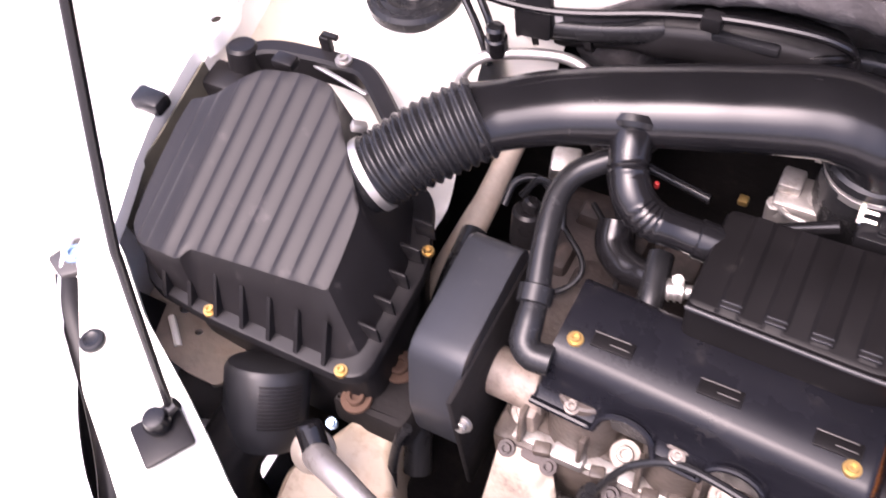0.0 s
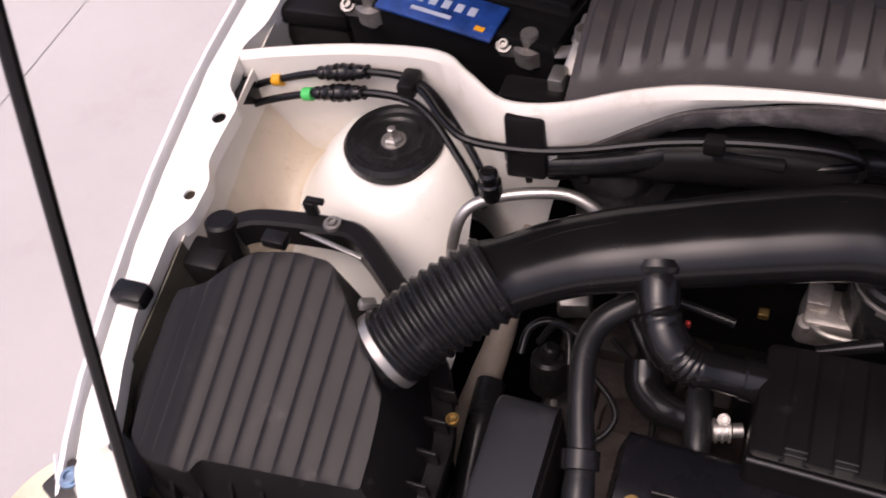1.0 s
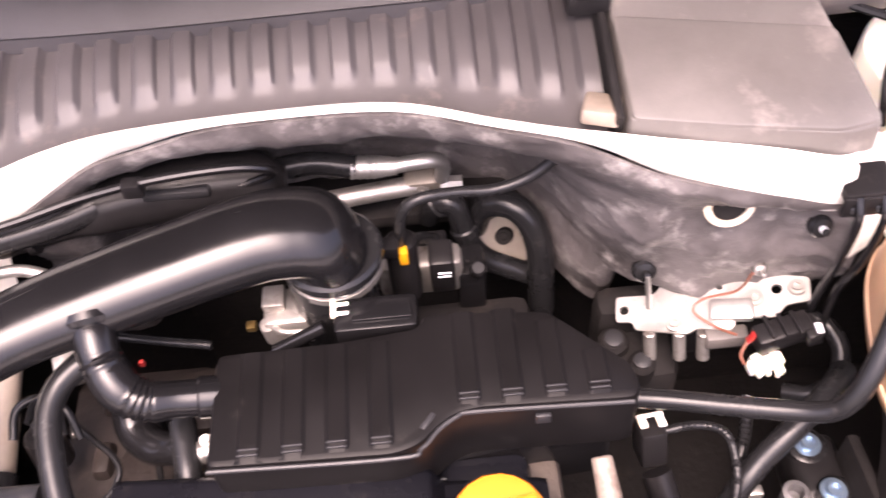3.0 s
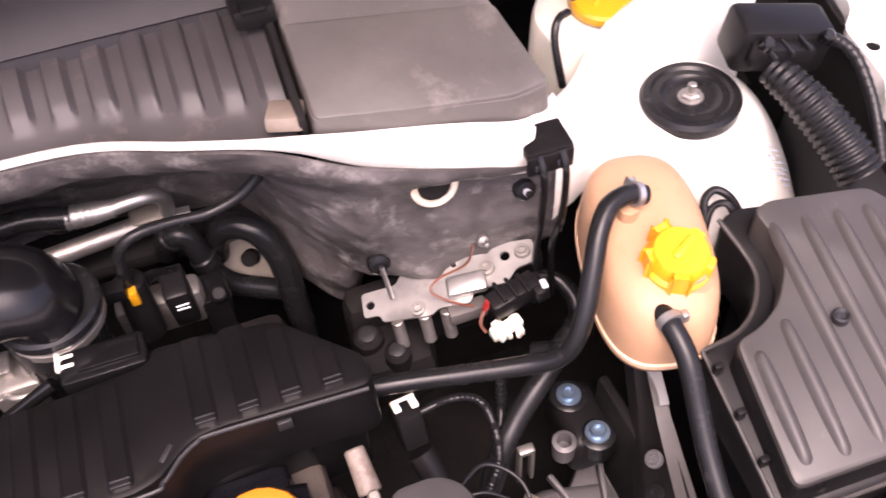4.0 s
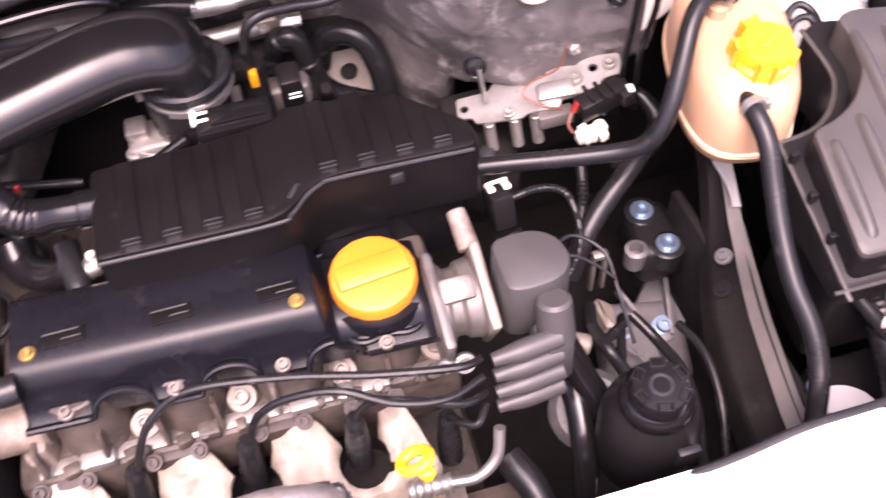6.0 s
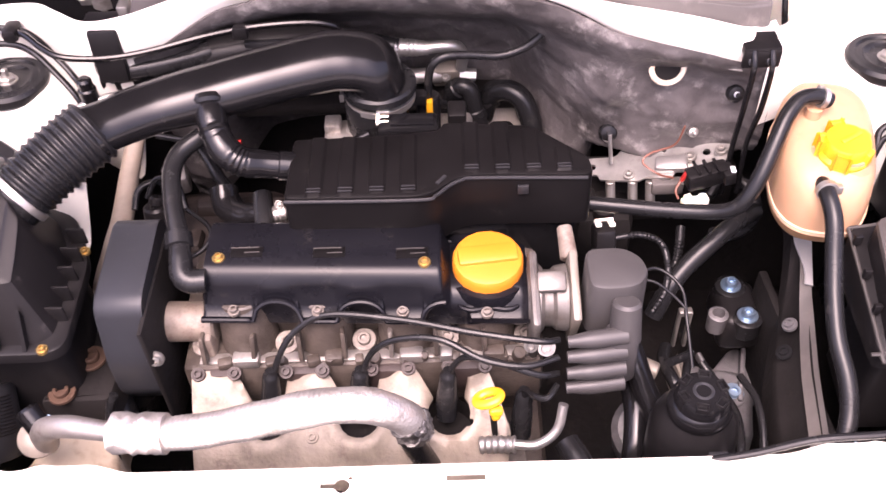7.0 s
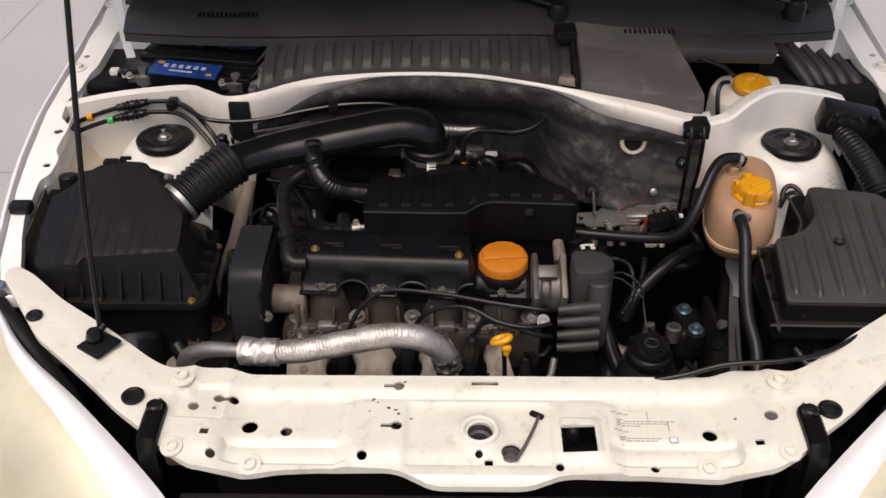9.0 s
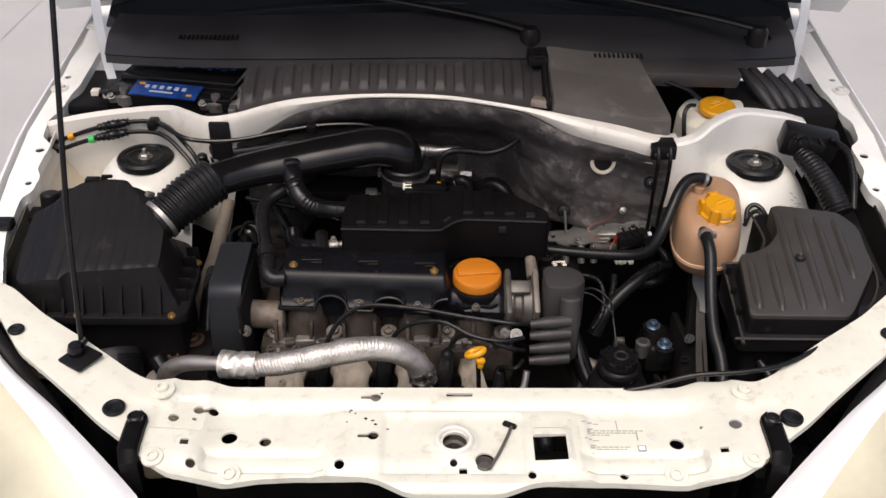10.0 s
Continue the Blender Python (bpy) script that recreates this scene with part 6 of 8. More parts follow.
lathe(bm, [(0.011, 0), (0.011, 0.018), (0.009, 0.02), (0.009, 0.030), (0.0065, 0.033), (0, 0.034)], Matrix.Translation((-0.436, 0.580, 0.832)), 18)
part("cap", bm, PLASTIC_GLOSS, t)
ac2 = thing("ac_fitting", "aluminium pipe fitting against the firewall", "pipe fitting", (-0.03, 0.69, 0.79))
bm = bmesh.new()
tube(bm, [(-0.25, 0.645, 0.848), (-0.19, 0.660, 0.848), (-0.112, 0.684, 0.843), (-0.062, 0.684, 0.832)], 0.0115, 14, 8)
part("hose", bm, RUBBER, ac2)
bm = bmesh.new()
tube(bm, [(-0.066, 0.684, 0.832), (-0.047, 0.683, 0.831), (-0.022, 0.682, 0.830)], [0.0115, 0.0115, 0.009], 18, 10, 1.0, ripple=lambda s: 1 + 0.05 * math.sin(s * 900))
part("crimp", bm, ALU_CLEAN, ac2)
bm = bmesh.new()
tube(bm, [(-0.027, 0.682, 0.830), (0.000, 0.683, 0.832), (0.016, 0.688, 0.826), (0.022, 0.697, 0.806), (0.020, 0.706, 0.780)], 0.0078, 14, 8)
part("pipe", bm, ALU_CLEAN, ac2)
bm = bmesh.new()
tube(bm, [(-0.12, 0.690, 0.775), (-0.06, 0.700, 0.772), (-0.02, 0.708, 0.768), (-0.008, 0.712, 0.765)], 0.0105, 14, 8)
part("lower_pipe", bm, ALU, ac2)
bm = bmesh.new()
cyl(bm, (0.018, 0.708, 0.768), (0.040, 0.708, 0.766), 0.0085, seg=6)
part("nut", bm, ALU_CLEAN, ac2)
bm = bmesh.new()
box(bm, (0.000, 0.716, 0.764), (0.038, 0.020, 0.034), 0.003, pose(0, 0, 0, 18, 0, 0))
part("block", bm, BEIGE_CAST, ac2, "pale aluminium pipe block")
bolt((-0.002, 0.705, 0.768), (0, -1, 0.3), 0.005, 0.005, 0.008, STEEL, ac2)
t = thing("firewall_duct", "dull black moulded duct on the firewall", "duct", (-0.24, 0.66, 0.85), step=(0, 0, 0.014))
bm = bmesh.new()
tube(bm, [(-0.425, 0.612, 0.840), (-0.39, 0.618, 0.842), (-0.33, 0.628, 0.845), (-0.28, 0.640, 0.848), (-0.21, 0.650, 0.850), (-0.15, 0.655, 0.845), (-0.125, 0.66, 0.838)], [0.017, 0.021, 0.018, 0.026, 0.030, 0.028, 0.012], 22, 10)
part("duct", bm, PLASTIC, t)
for px_ in ((-0.405, 0.615, 0.841), (-0.355, 0.623, 0.844)):
    bm = bmesh.new()
    lathe(bm, [(0.019, -0.004), (0.0235, -0.003), (0.0235, 0.003), (0.019, 0.004)], along(px_, (px_[0] + 0.05, px_[1] + 0.009, px_[2] + 0.003)), 24)
    part("band", bm, PLASTIC, t)
bm = bmesh.new()
box(bm, (-0.215, 0.628, 0.868), (0.060, 0.010, 0.010), 0.003)
part("rib", bm, PLASTIC_GREY, t)
bm = bmesh.new()
tube(bm, [(-0.402, 0.606, 0.885), (-0.409, 0.601, 0.866), (-0.404, 0.600, 0.855), (-0.384, 0.603, 0.854), (-0.348, 0.611, 0.855), (-0.316, 0.621, 0.856), (-0.290, 0.632, 0.857)], [0.014, 0.0145, 0.0145, 0.0135, 0.013, 0.0135, 0.016], 16, 10)
part("elbow_hose", bm, RUBBER, t)
t = thing("vacuum_pipe", "thin glossy black vacuum pipe looping along the firewall", "pipe", (-0.3, 0.63, 0.88), step=(0, 0.004, 0.016))
bm = bmesh.new()
tube(bm, [(-0.536, 0.642, 0.890), (-0.505, 0.620, 0.893), (-0.478, 0.594, 0.892), (-0.453, 0.579, 0.889), (-0.420, 0.580, 0.884), (-0.384, 0.584, 0.883), (-0.345, 0.592, 0.885), (-0.285, 0.606, 0.892), (-0.225, 0.612, 0.899), (-0.165, 0.618, 0.898),
           (-0.135, 0.622, 0.890), (-0.128, 0.628, 0.876), (-0.150, 0.632, 0.862), (-0.185, 0.628, 0.858)], 0.0040, 10, 10)
part("pipe", bm, PLASTIC_GLOSS, t)
bm = bmesh.new()
box(bm, (-0.243, 0.610, 0.894), (0.018, 0.014, 0.016), 0.003)
part("clip", bm, PLASTIC, t)
t = thing("fuel_lines", "two black fuel lines with yellow and green markers", "pipes", (-0.64, 0.645, 0.85), step=(0.013, -0.009, 0.019))
for dy, dz, mk, s0 in ((0.0, 0.0, YELLOW, (-0.700, 0.655, 0.856)), (-0.016, -0.012, GREEN, (-0.664, 0.640, 0.857))):
    P = [(-0.738, 0.650 + dy, 0.838 + dz), (-0.700, 0.654 + dy, 0.855 + dz), (-0.640, 0.655 + dy, 0.875 + dz), (-0.585, 0.655 + dy, 0.886 + dz), (-0.540, 0.652 + dy, 0.888 + dz), (-0.510, 0.638 + dy, 0.884 + dz), (-0.482, 0.616 + dy, 0.868 + dz), (-0.462, 0.600 + dy, 0.850 + dz), (-0.450, 0.59 + dy, 0.826 + dz)]
    bm = bmesh.new()
    tube(bm, P, 0.0040, 10, 8)
    tube(bm, [P[2], (Vector(P[2]) + Vector(P[3])) / 2, P[3]], [0.0065, 0.0088, 0.0065], 12, 8, 1, ripple=lambda s: 1 + 0.12 * math.sin(s * 700))
    part("line", bm, PLASTIC_GLOSS, t)
    bm = bmesh.new()
    c = Vector(P[1]).lerp(Vector(P[2]), 0.15 if mk is YELLOW else 0.85)
    cyl(bm, c - Vector((0.005, 0, 0.001)), c + Vector((0.005, 0, 0.001)), 0.0068, seg=14)
    part("marker", bm, mk, t, "yellow marker" if mk is YELLOW else "green marker")
bm = bmesh.new()
box(bm, (-0.538, 0.646, 0.888), (0.018, 0.028, 0.016), 0.004)
part("clip", bm, PLASTIC, t)
bm = bmesh.new()
box(bm, (-0.724, 0.632, 0.842), (0.016, 0.046, 0.036), 0.007)
part("grommet", bm, RUBBER, t)
bm = bmesh.new()
box(bm, (-0.399, 0.600, 0.872), (0.036, 0.020, 0.068), 0.004, pose(0, 0, 0, -8, 0, 4))
moved(tagged(part("cable_gland", bm, PLASTIC), "black cable boot in the notch of the firewall ridge", "cable boot"), 0, -0.005, 0.026)

# ---- ignition and front of the head ----
di = thing("distributor", "grey plastic distributor with rubber lead boots", "distributor", (0.155, 0.30, 0.72), step=(0.004, -0.014, 0.015))
bm = bmesh.new()
prism(bm, rounded([(0.134, 0.341), (0.134, 0.287), (0.150, 0.281), (0.184, 0.284), (0.199, 0.302), (0.195, 0.326), (0.176, 0.342)], 0.014, 5), 0.735, 0.808, 0.001, 0.004)
part("cap", bm, DISTRIBUTOR, di)
bm = bmesh.new()
box(bm, (0.168, 0.262, 0.730), (0.040, 0.036, 0.075), 0.012, None, 0.9)
cyl(bm, (0.172, 0.262, 0.750), (0.172, 0.276, 0.796), 0.017, 0.015, 20, 0.003)
part("tower", bm, DISTRIBUTOR, di)
for k, (y, z) in enumerate(((0.256, 0.766), (0.250, 0.748), (0.244, 0.728), (0.240, 0.708))):
    bm = bmesh.new()
    tube(bm, [(0.172, y, z), (0.140, y - 0.003, z - 0.001), (0.112, y - 0.004, z - 0.003)], [0.0092, 0.0095, 0.0062], 16, 6)
    part("boot", bm, DISTRIBUTOR, di)
t = thing("thermostat_housing", "cast aluminium thermostat housing and clamp plate", "housing", (0.10, 0.32, 0.70))
bm = bmesh.new()
cyl(bm, (0.080, 0.312, 0.760), (0.097, 0.312, 0.760), 0.038, seg=32, edge=0.004)
cyl(bm, (0.094, 0.312, 0.760), (0.108, 0.312, 0.760), 0.031, seg=32, edge=0.002)
cyl(bm, (0.106, 0.312, 0.760), (0.126, 0.312, 0.760), 0.035, 0.037, 32, 0.004)
part("ring", bm, CAST_DIRTY, t)
bm = bmesh.new()
box(bm, (0.129, 0.315, 0.757), (0.010, 0.080, 0.084), 0.004, pose(0, 0, 0, 22, 0, 0))
part("plate", bm, BEIGE_CAST, t, "pale cast clamp plate")
bm = bmesh.new()
cyl(bm, (0.128, 0.345, 0.785), (0.125, 0.380, 0.800), 0.0100, 0.0085, 18, 0.0015)
part("spigot", bm, SPECKLED, t)
bm = bmesh.new()
box(bm, (0.086, 0.306, 0.756), (0.010, 0.090, 0.090), 0.005, pose(0, 0, 0, 14, 0, 0))
part("flange", bm, CAST_DIRTY, t)
bolt((0.0815, 0.262, 0.742), (-0.3, -1, 0.5), 0.005, 0.005, 0.008, STEEL, t)
bolt((0.098, 0.262, 0.738), (0, -1, 0.8), 0.006, 0.007, 0.010, STEEL, t)
bm = bmesh.new()
box(bm, (0.104, 0.300, 0.800), (0.030, 0.022, 0.010), 0.003, pose(0, 0, 0, 24, 0, 0))
part("lug", bm, CAST_DIRTY, t)
upper_leads = (((0.108, 0.245, 0.772), (0.086, 0.240, 0.778), (0.021, 0.252, 0.780), (-0.054, 0.272, 0.780), (-0.132, 0.286, 0.775), (-0.170, 0.280, 0.755), (-0.189, 0.267, 0.730), (-0.201, 0.255, 0.700)),
               ((0.108, 0.238, 0.752), (0.073, 0.226, 0.755), (0.030, 0.232, 0.760), (-0.014, 0.252, 0.770), (-0.058, 0.262, 0.760), (-0.085, 0.264, 0.740), (-0.098, 0.260, 0.715), (-0.104, 0.255, 0.698)))
lower_leads = (((0.108, 0.232, 0.732), (0.085, 0.222, 0.745), (0.045, 0.232, 0.755), (0.014, 0.244, 0.750), (-0.002, 0.248, 0.728), (-0.008, 0.246, 0.704)),
               ((0.108, 0.230, 0.714), (0.096, 0.215, 0.712), (0.084, 0.222, 0.706), (0.076, 0.236, 0.694), (0.074, 0.240, 0.672)))
for L in upper_leads + lower_leads:
    t = thing("ignition_lead", "black ignition lead from distributor to spark plug", "ignition lead", L[-1], "ignition leads")
    bm = bmesh.new()
    tube(bm, L, 0.0036, 10, 10)
    part("cable", bm, RUBBER, t)
    bm = bmesh.new()
    p = Vector(L[-1])
    tube(bm, [p + Vector((0.001, 0.004, 0.016)), p + Vector((0, 0.001, 0.004)), p + Vector((-0.002, -0.008, -0.022)), p + Vector((-0.003, -0.014, -0.046))], [0.0058, 0.0098, 0.0120, 0.0115], 16, 6)
    part("boot", bm, RUBBER, t)
t = thing("exhaust_shield", "stained steel exhaust heat shield below the hose", "heat shield", (-0.1, 0.2, 0.60))
bm = bmesh.new()


def shield(u, v):
    x = -0.285 + 0.36 * u
    lobe = 0.5 + 0.5 * math.cos((x + 0.065) / 0.09 * 2 * math.pi)
    y = 0.222 - 0.085 * v
    return Vector((x, y - 0.008 * lobe * (1 - v), 0.640 - 0.030 * (1 - lobe) * (1 - v) ** 2 - 0.05 * v * v - 0.010 * math.cos(x * 30) * v))


sheet(bm, shield, 70, 16, 0.002)
part("sheet", bm, SHIELD, t, "", 60)
for x in (-0.198, -0.110, -0.022):
    bm = bmesh.new()
    lathe(bm, [(0.030, -0.02), (0.030, 0.003), (0.026, 0.003), (0.024, -0.02), (0, -0.02)], along((x, 0.180, 0.634), (x, 0.145, 0.69)), 26)
    part("port_hole", bm, DARK, t)
for x, y in ((-0.245, 0.20), (-0.155, 0.21), (-0.06, 0.21), (0.02, 0.20)):
    bolt((x, y - 0.02, 0.632), (0, -0.4, 1), 0.006, 0.006, 0.010, RUST, t)
dp = thing("dipstick", "yellow plastic oil dipstick ring handle", "dipstick", (0.03, 0.18, 0.74), step=(0.003, -0.006, 0.002))
bm = bmesh.new()
ring = [(0.029 + 0.0115 * math.cos(a), 0.178 + 0.0085 * math.sin(a), 0.777 - 0.0030 * math.sin(a) + 0.0050 * math.cos(a)) for a in np.linspace(0, 2 * math.pi, 13)]
tube(bm, ring, 0.0048, 10, 4)
box(bm, (0.036, 0.168, 0.770), (0.014, 0.010, 0.010), 0.004)
box(bm, (0.036, 0.168, 0.762), (0.009, 0.008, 0.010), 0.003)
part("handle", bm, YELLOW, dp)
bm = bmesh.new()
cyl(bm, (0.033, 0.174, 0.766), (0.038, 0.21, 0.66), 0.0035, seg=10)
part("tube", bm, DARK, dp)
t = thing("water_pipe", "bright bent coolant stub under the distributor", "pipe", (0.10, 0.19, 0.67))
bm = bmesh.new()
tube(bm, [(0.060, 0.185, 0.672), (0.085, 0.182, 0.676), (0.105, 0.190, 0.690), (0.112, 0.205, 0.715)], 0.0052, 12, 8)
part("stub", bm, ALU_CLEAN, t)
bm = bmesh.new()
tube(bm, [(0.025, 0.19, 0.665), (0.045, 0.187, 0.670), (0.062, 0.185, 0.672)], 0.009, 12, 12, 1, ripple=lambda s: 1 + 0.1 * math.sin(s * 900))
part("sleeve", bm, STEEL, t)

# breather hose at the head's left end
t = thing("breather_hose", "black rubber breather hose with a clamp at the valve cover", "hose", (-0.29, 0.38, 0.78))
bm = bmesh.new()
tube(bm, [(-0.258, 0.487, 0.870), (-0.278, 0.475, 0.866), (-0.299, 0.457, 0.859), (-0.306, 0.432, 0.852), (-0.300, 0.393, 0.840), (-0.290, 0.354, 0.826), (-0.286, 0.330, 0.818), (-0.283, 0.316, 0.812), (-0.274, 0.310, 0.808), (-0.258, 0.311, 0.807)],
     [0.010, 0.0105, 0.0105, 0.0105, 0.0105, 0.0110, 0.0125, 0.013, 0.013, 0.013], 18, 10)
part("hose", bm, RUBBER, t)
bm = bmesh.new()
lathe(bm, [(0.0135, -0.008), (0.0150, -0.007), (0.0150, 0.007), (0.0135, 0.008)], along((-0.290, 0.352, 0.826), (-0.286, 0.330, 0.818)), 22)
part("end_sleeve", bm, RUBBER, t)
run_line("wiring", [(-0.3, 0.5, 0.76), (-0.275, 0.47, 0.775), (-0.255, 0.45, 0.765), (-0.25, 0.42, 0.74), (-0.265, 0.4, 0.73)], 0.003, "thin black wiring loom over the block")
run_line("wiring", [(-0.36, 0.47, 0.78), (-0.345, 0.48, 0.8), (-0.32, 0.47, 0.8), (-0.31, 0.45, 0.78)], 0.0035, "short black wiring loop")
run_line("wiring", [(-0.322, 0.47, 0.765), (-0.306, 0.455, 0.765), (-0.288, 0.44, 0.762), (-0.281, 0.425, 0.758), (-0.29, 0.407, 0.752), (-0.31, 0.4, 0.745)], 0.0028, "grey corrugated wiring loom beside the breather hose")
run_line("wiring", [(-0.375, 0.46, 0.77), (-0.372, 0.48, 0.782), (-0.356, 0.49, 0.786), (-0.338, 0.485, 0.782), (-0.33, 0.46, 0.77)], 0.004, "black cable loop behind the timing cover")
run_line("vacuum_hose", [(-0.36, 0.56, 0.8), (-0.31, 0.545, 0.8), (-0.26, 0.535, 0.795), (-0.2, 0.525, 0.79)], 0.0045, "thin black hose under the air duct")
run_line("vacuum_hose", [(-0.31, 0.56, 0.78), (-0.285, 0.52, 0.765), (-0.262, 0.49, 0.745), (-0.255, 0.46, 0.72)], 0.008, "dark hose under the branch pipe")
run_line("wiring", [(-0.18, 0.385, 0.78), (-0.13, 0.378, 0.785), (-0.1, 0.374, 0.77), (-0.05, 0.378, 0.785), (0.0, 0.382, 0.78)], 0.0022, "thin black wire along the valve cover")
t = thing("side_block", "black oily engine accessories behind the timing cover", "engine block", (-0.28, 0.47, 0.60))
bm = bmesh.new()
box(bm, (-0.285, 0.49, 0.63), (0.15, 0.14, 0.16), 0.02)
box(bm, (-0.235, 0.43, 0.64), (0.13, 0.08, 0.17), 0.015)
part("casting", bm, BROWN_BLOCK, t)
for c_, s_ in (((-0.300, 0.52, 0.715), (0.05, 0.03, 0.02)), ((-0.255, 0.505, 0.716), (0.03, 0.05, 0.025)), ((-0.315, 0.46, 0.712), (0.02, 0.04, 0.02)), ((-0.21, 0.50, 0.70), (0.05, 0.06, 0.05))):
    bm = bmesh.new()
    box(bm, c_, s_, 0.006, None, 0.8)
    part("cast_lug", bm, BROWN_BLOCK, t)
bm = bmesh.new()
cyl(bm, (-0.349, 0.452, 0.735), (-0.349, 0.462, 0.775), 0.017, 0.016, 22, 0.003)
cyl(bm, (-0.349, 0.462, 0.775), (-0.346, 0.466, 0.785), 0.009, 0.008, 16, 0.002)
part("round_plug", bm, PLASTIC, t, "round black plug")
for c_ in ((-0.328, 0.470, 0.757), (-0.336, 0.425, 0.752)):
    bm = bmesh.new()
    box(bm, c_, (0.006, 0.012, 0.008), 0.0015, pose(0, 0, 0, 0, 20, 15))
    part("clip", bm, STEEL, t, "small bright clip")
bm = bmesh.new()
box(bm, (-0.351, 0.552, 0.735), (0.036, 0.036, 0.03), 0.006, pose(0, 0, 0, 12, 0, 14), 0.85)
part("bracket", bm, ALU, t)
for nm, c, s in (("wire_plug", (-0.178, 0.575, 0.738), (0.010, 0.010, 0.008)),):
    bm = bmesh.new()
    box(bm, c, s, 0.002)
    tagged(part(nm, bm, BRASS), "tiny yellow zinc screw head under the duct", "screw")
bm = bmesh.new()
box(bm, (-0.234, 0.470, 0.860), (0.004, 0.004, 0.007), 0.0012)
tagged(part("red_cap", bm, RED), "tiny red plastic cap beside the branch pipe", "cap")

# rear bolts of the valve cover with their pressed ears and a thin bent wire
for x in (-0.2345, -0.1455, -0.0565):
    bm = bmesh.new()
    prism(bm, rounded([(x - 0.026, 0.390), (x - 0.018, 0.3755), (x + 0.018, 0.3735), (x + 0.028, 0.388)], 0.008, 4), 0.770, 0.786, 0.001, 0.003)
    part("ear", bm, VALVE, vc)
    bolt((x, 0.381, 0.786), (0, 0, 1), 0.0048, 0.006, 0.0075, STEEL, vc, "flange_bolt", "small steel bolt")
bm = bmesh.new()
tube(bm, [(-0.164, 0.385, 0.787), (-0.146, 0.392, 0.790), (-0.127, 0.388, 0.788), (-0.103, 0.382, 0.785), (-0.073, 0.389, 0.789), (-0.052, 0.387, 0.788), (-0.035, 0.388, 0.780)], 0.0011, 8, 8)
tagged(part("bent_wire", bm, STEEL), "thin bent steel wire behind the valve cover", "wire")
# tan stay plate below the air box
t = thing("stay_plate", "dusty tan sheet-metal stay below the air filter box", "stay plate", (-0.60, 0.25, 0.68))
bmp = plate([tuple(p) for p in rounded([(-0.715, 0.300), (-0.600, 0.285), (-0.566, 0.262), (-0.560, 0.205), (-0.600, 0.205), (-0.640, 0.212), (-0.690, 0.240)], 0.010)], [disc_pts(-0.622, 0.250, 0.004), disc_pts(-0.655, 0.268, 0.006)], lambda x, y: 0.684 - 0.25 * (y - 0.25), 0.005, 0.003, 0.02)
part("plate", bmp, TAN, t)
bm = bmesh.new()
tube(bm, [(-0.655, 0.250, 0.690), (-0.640, 0.238, 0.693), (-0.628, 0.226, 0.690)], 0.004, 8, 6)
part("tongue", bm, WHITE_DUSTY, t)

# rubber mount and dark hose beside the timing cover
t = thing("rubber_mount", "dark rubber engine mount beside the timing cover", "engine mount", (-0.43, 0.34, 0.60))
bm = bmesh.new()
lathe(bm, [(0.045, 0.56), (0.048, 0.60), (0.040, 0.615), (0.046, 0.63), (0.038, 0.645), (0.020, 0.650), (0, 0.650)], Matrix.Translation((-0.415, 0.335, 0)), 30)
part("bellows", bm, RUBBER, t)
bm = bmesh.new()
cyl(bm, (-0.415, 0.335, 0.648), (-0.415, 0.335, 0.662), 0.009, seg=6)
part("nut", bm, RUST, t, "rusty nut")
for nm, pts, r, lab in (("coolant_hose", [(-0.405, 0.45, 0.72), (-0.402, 0.40, 0.715), (-0.400, 0.35, 0.69), (-0.39, 0.29, 0.65), (-0.375, 0.24, 0.60)], 0.014, "dark rubber hose beside the timing cover"),
                        ("wiring", [(-0.372, 0.245, 0.70), (-0.380, 0.235, 0.68), (-0.385, 0.22, 0.64), (-0.38, 0.20, 0.60)], 0.005, "black wiring below the timing cover")):
    bm = bmesh.new()
    tube(bm, pts, r, 14, 10)
    tagged(part(nm, bm, RUBBER), lab, "hose" if "hose" in nm else "wiring")


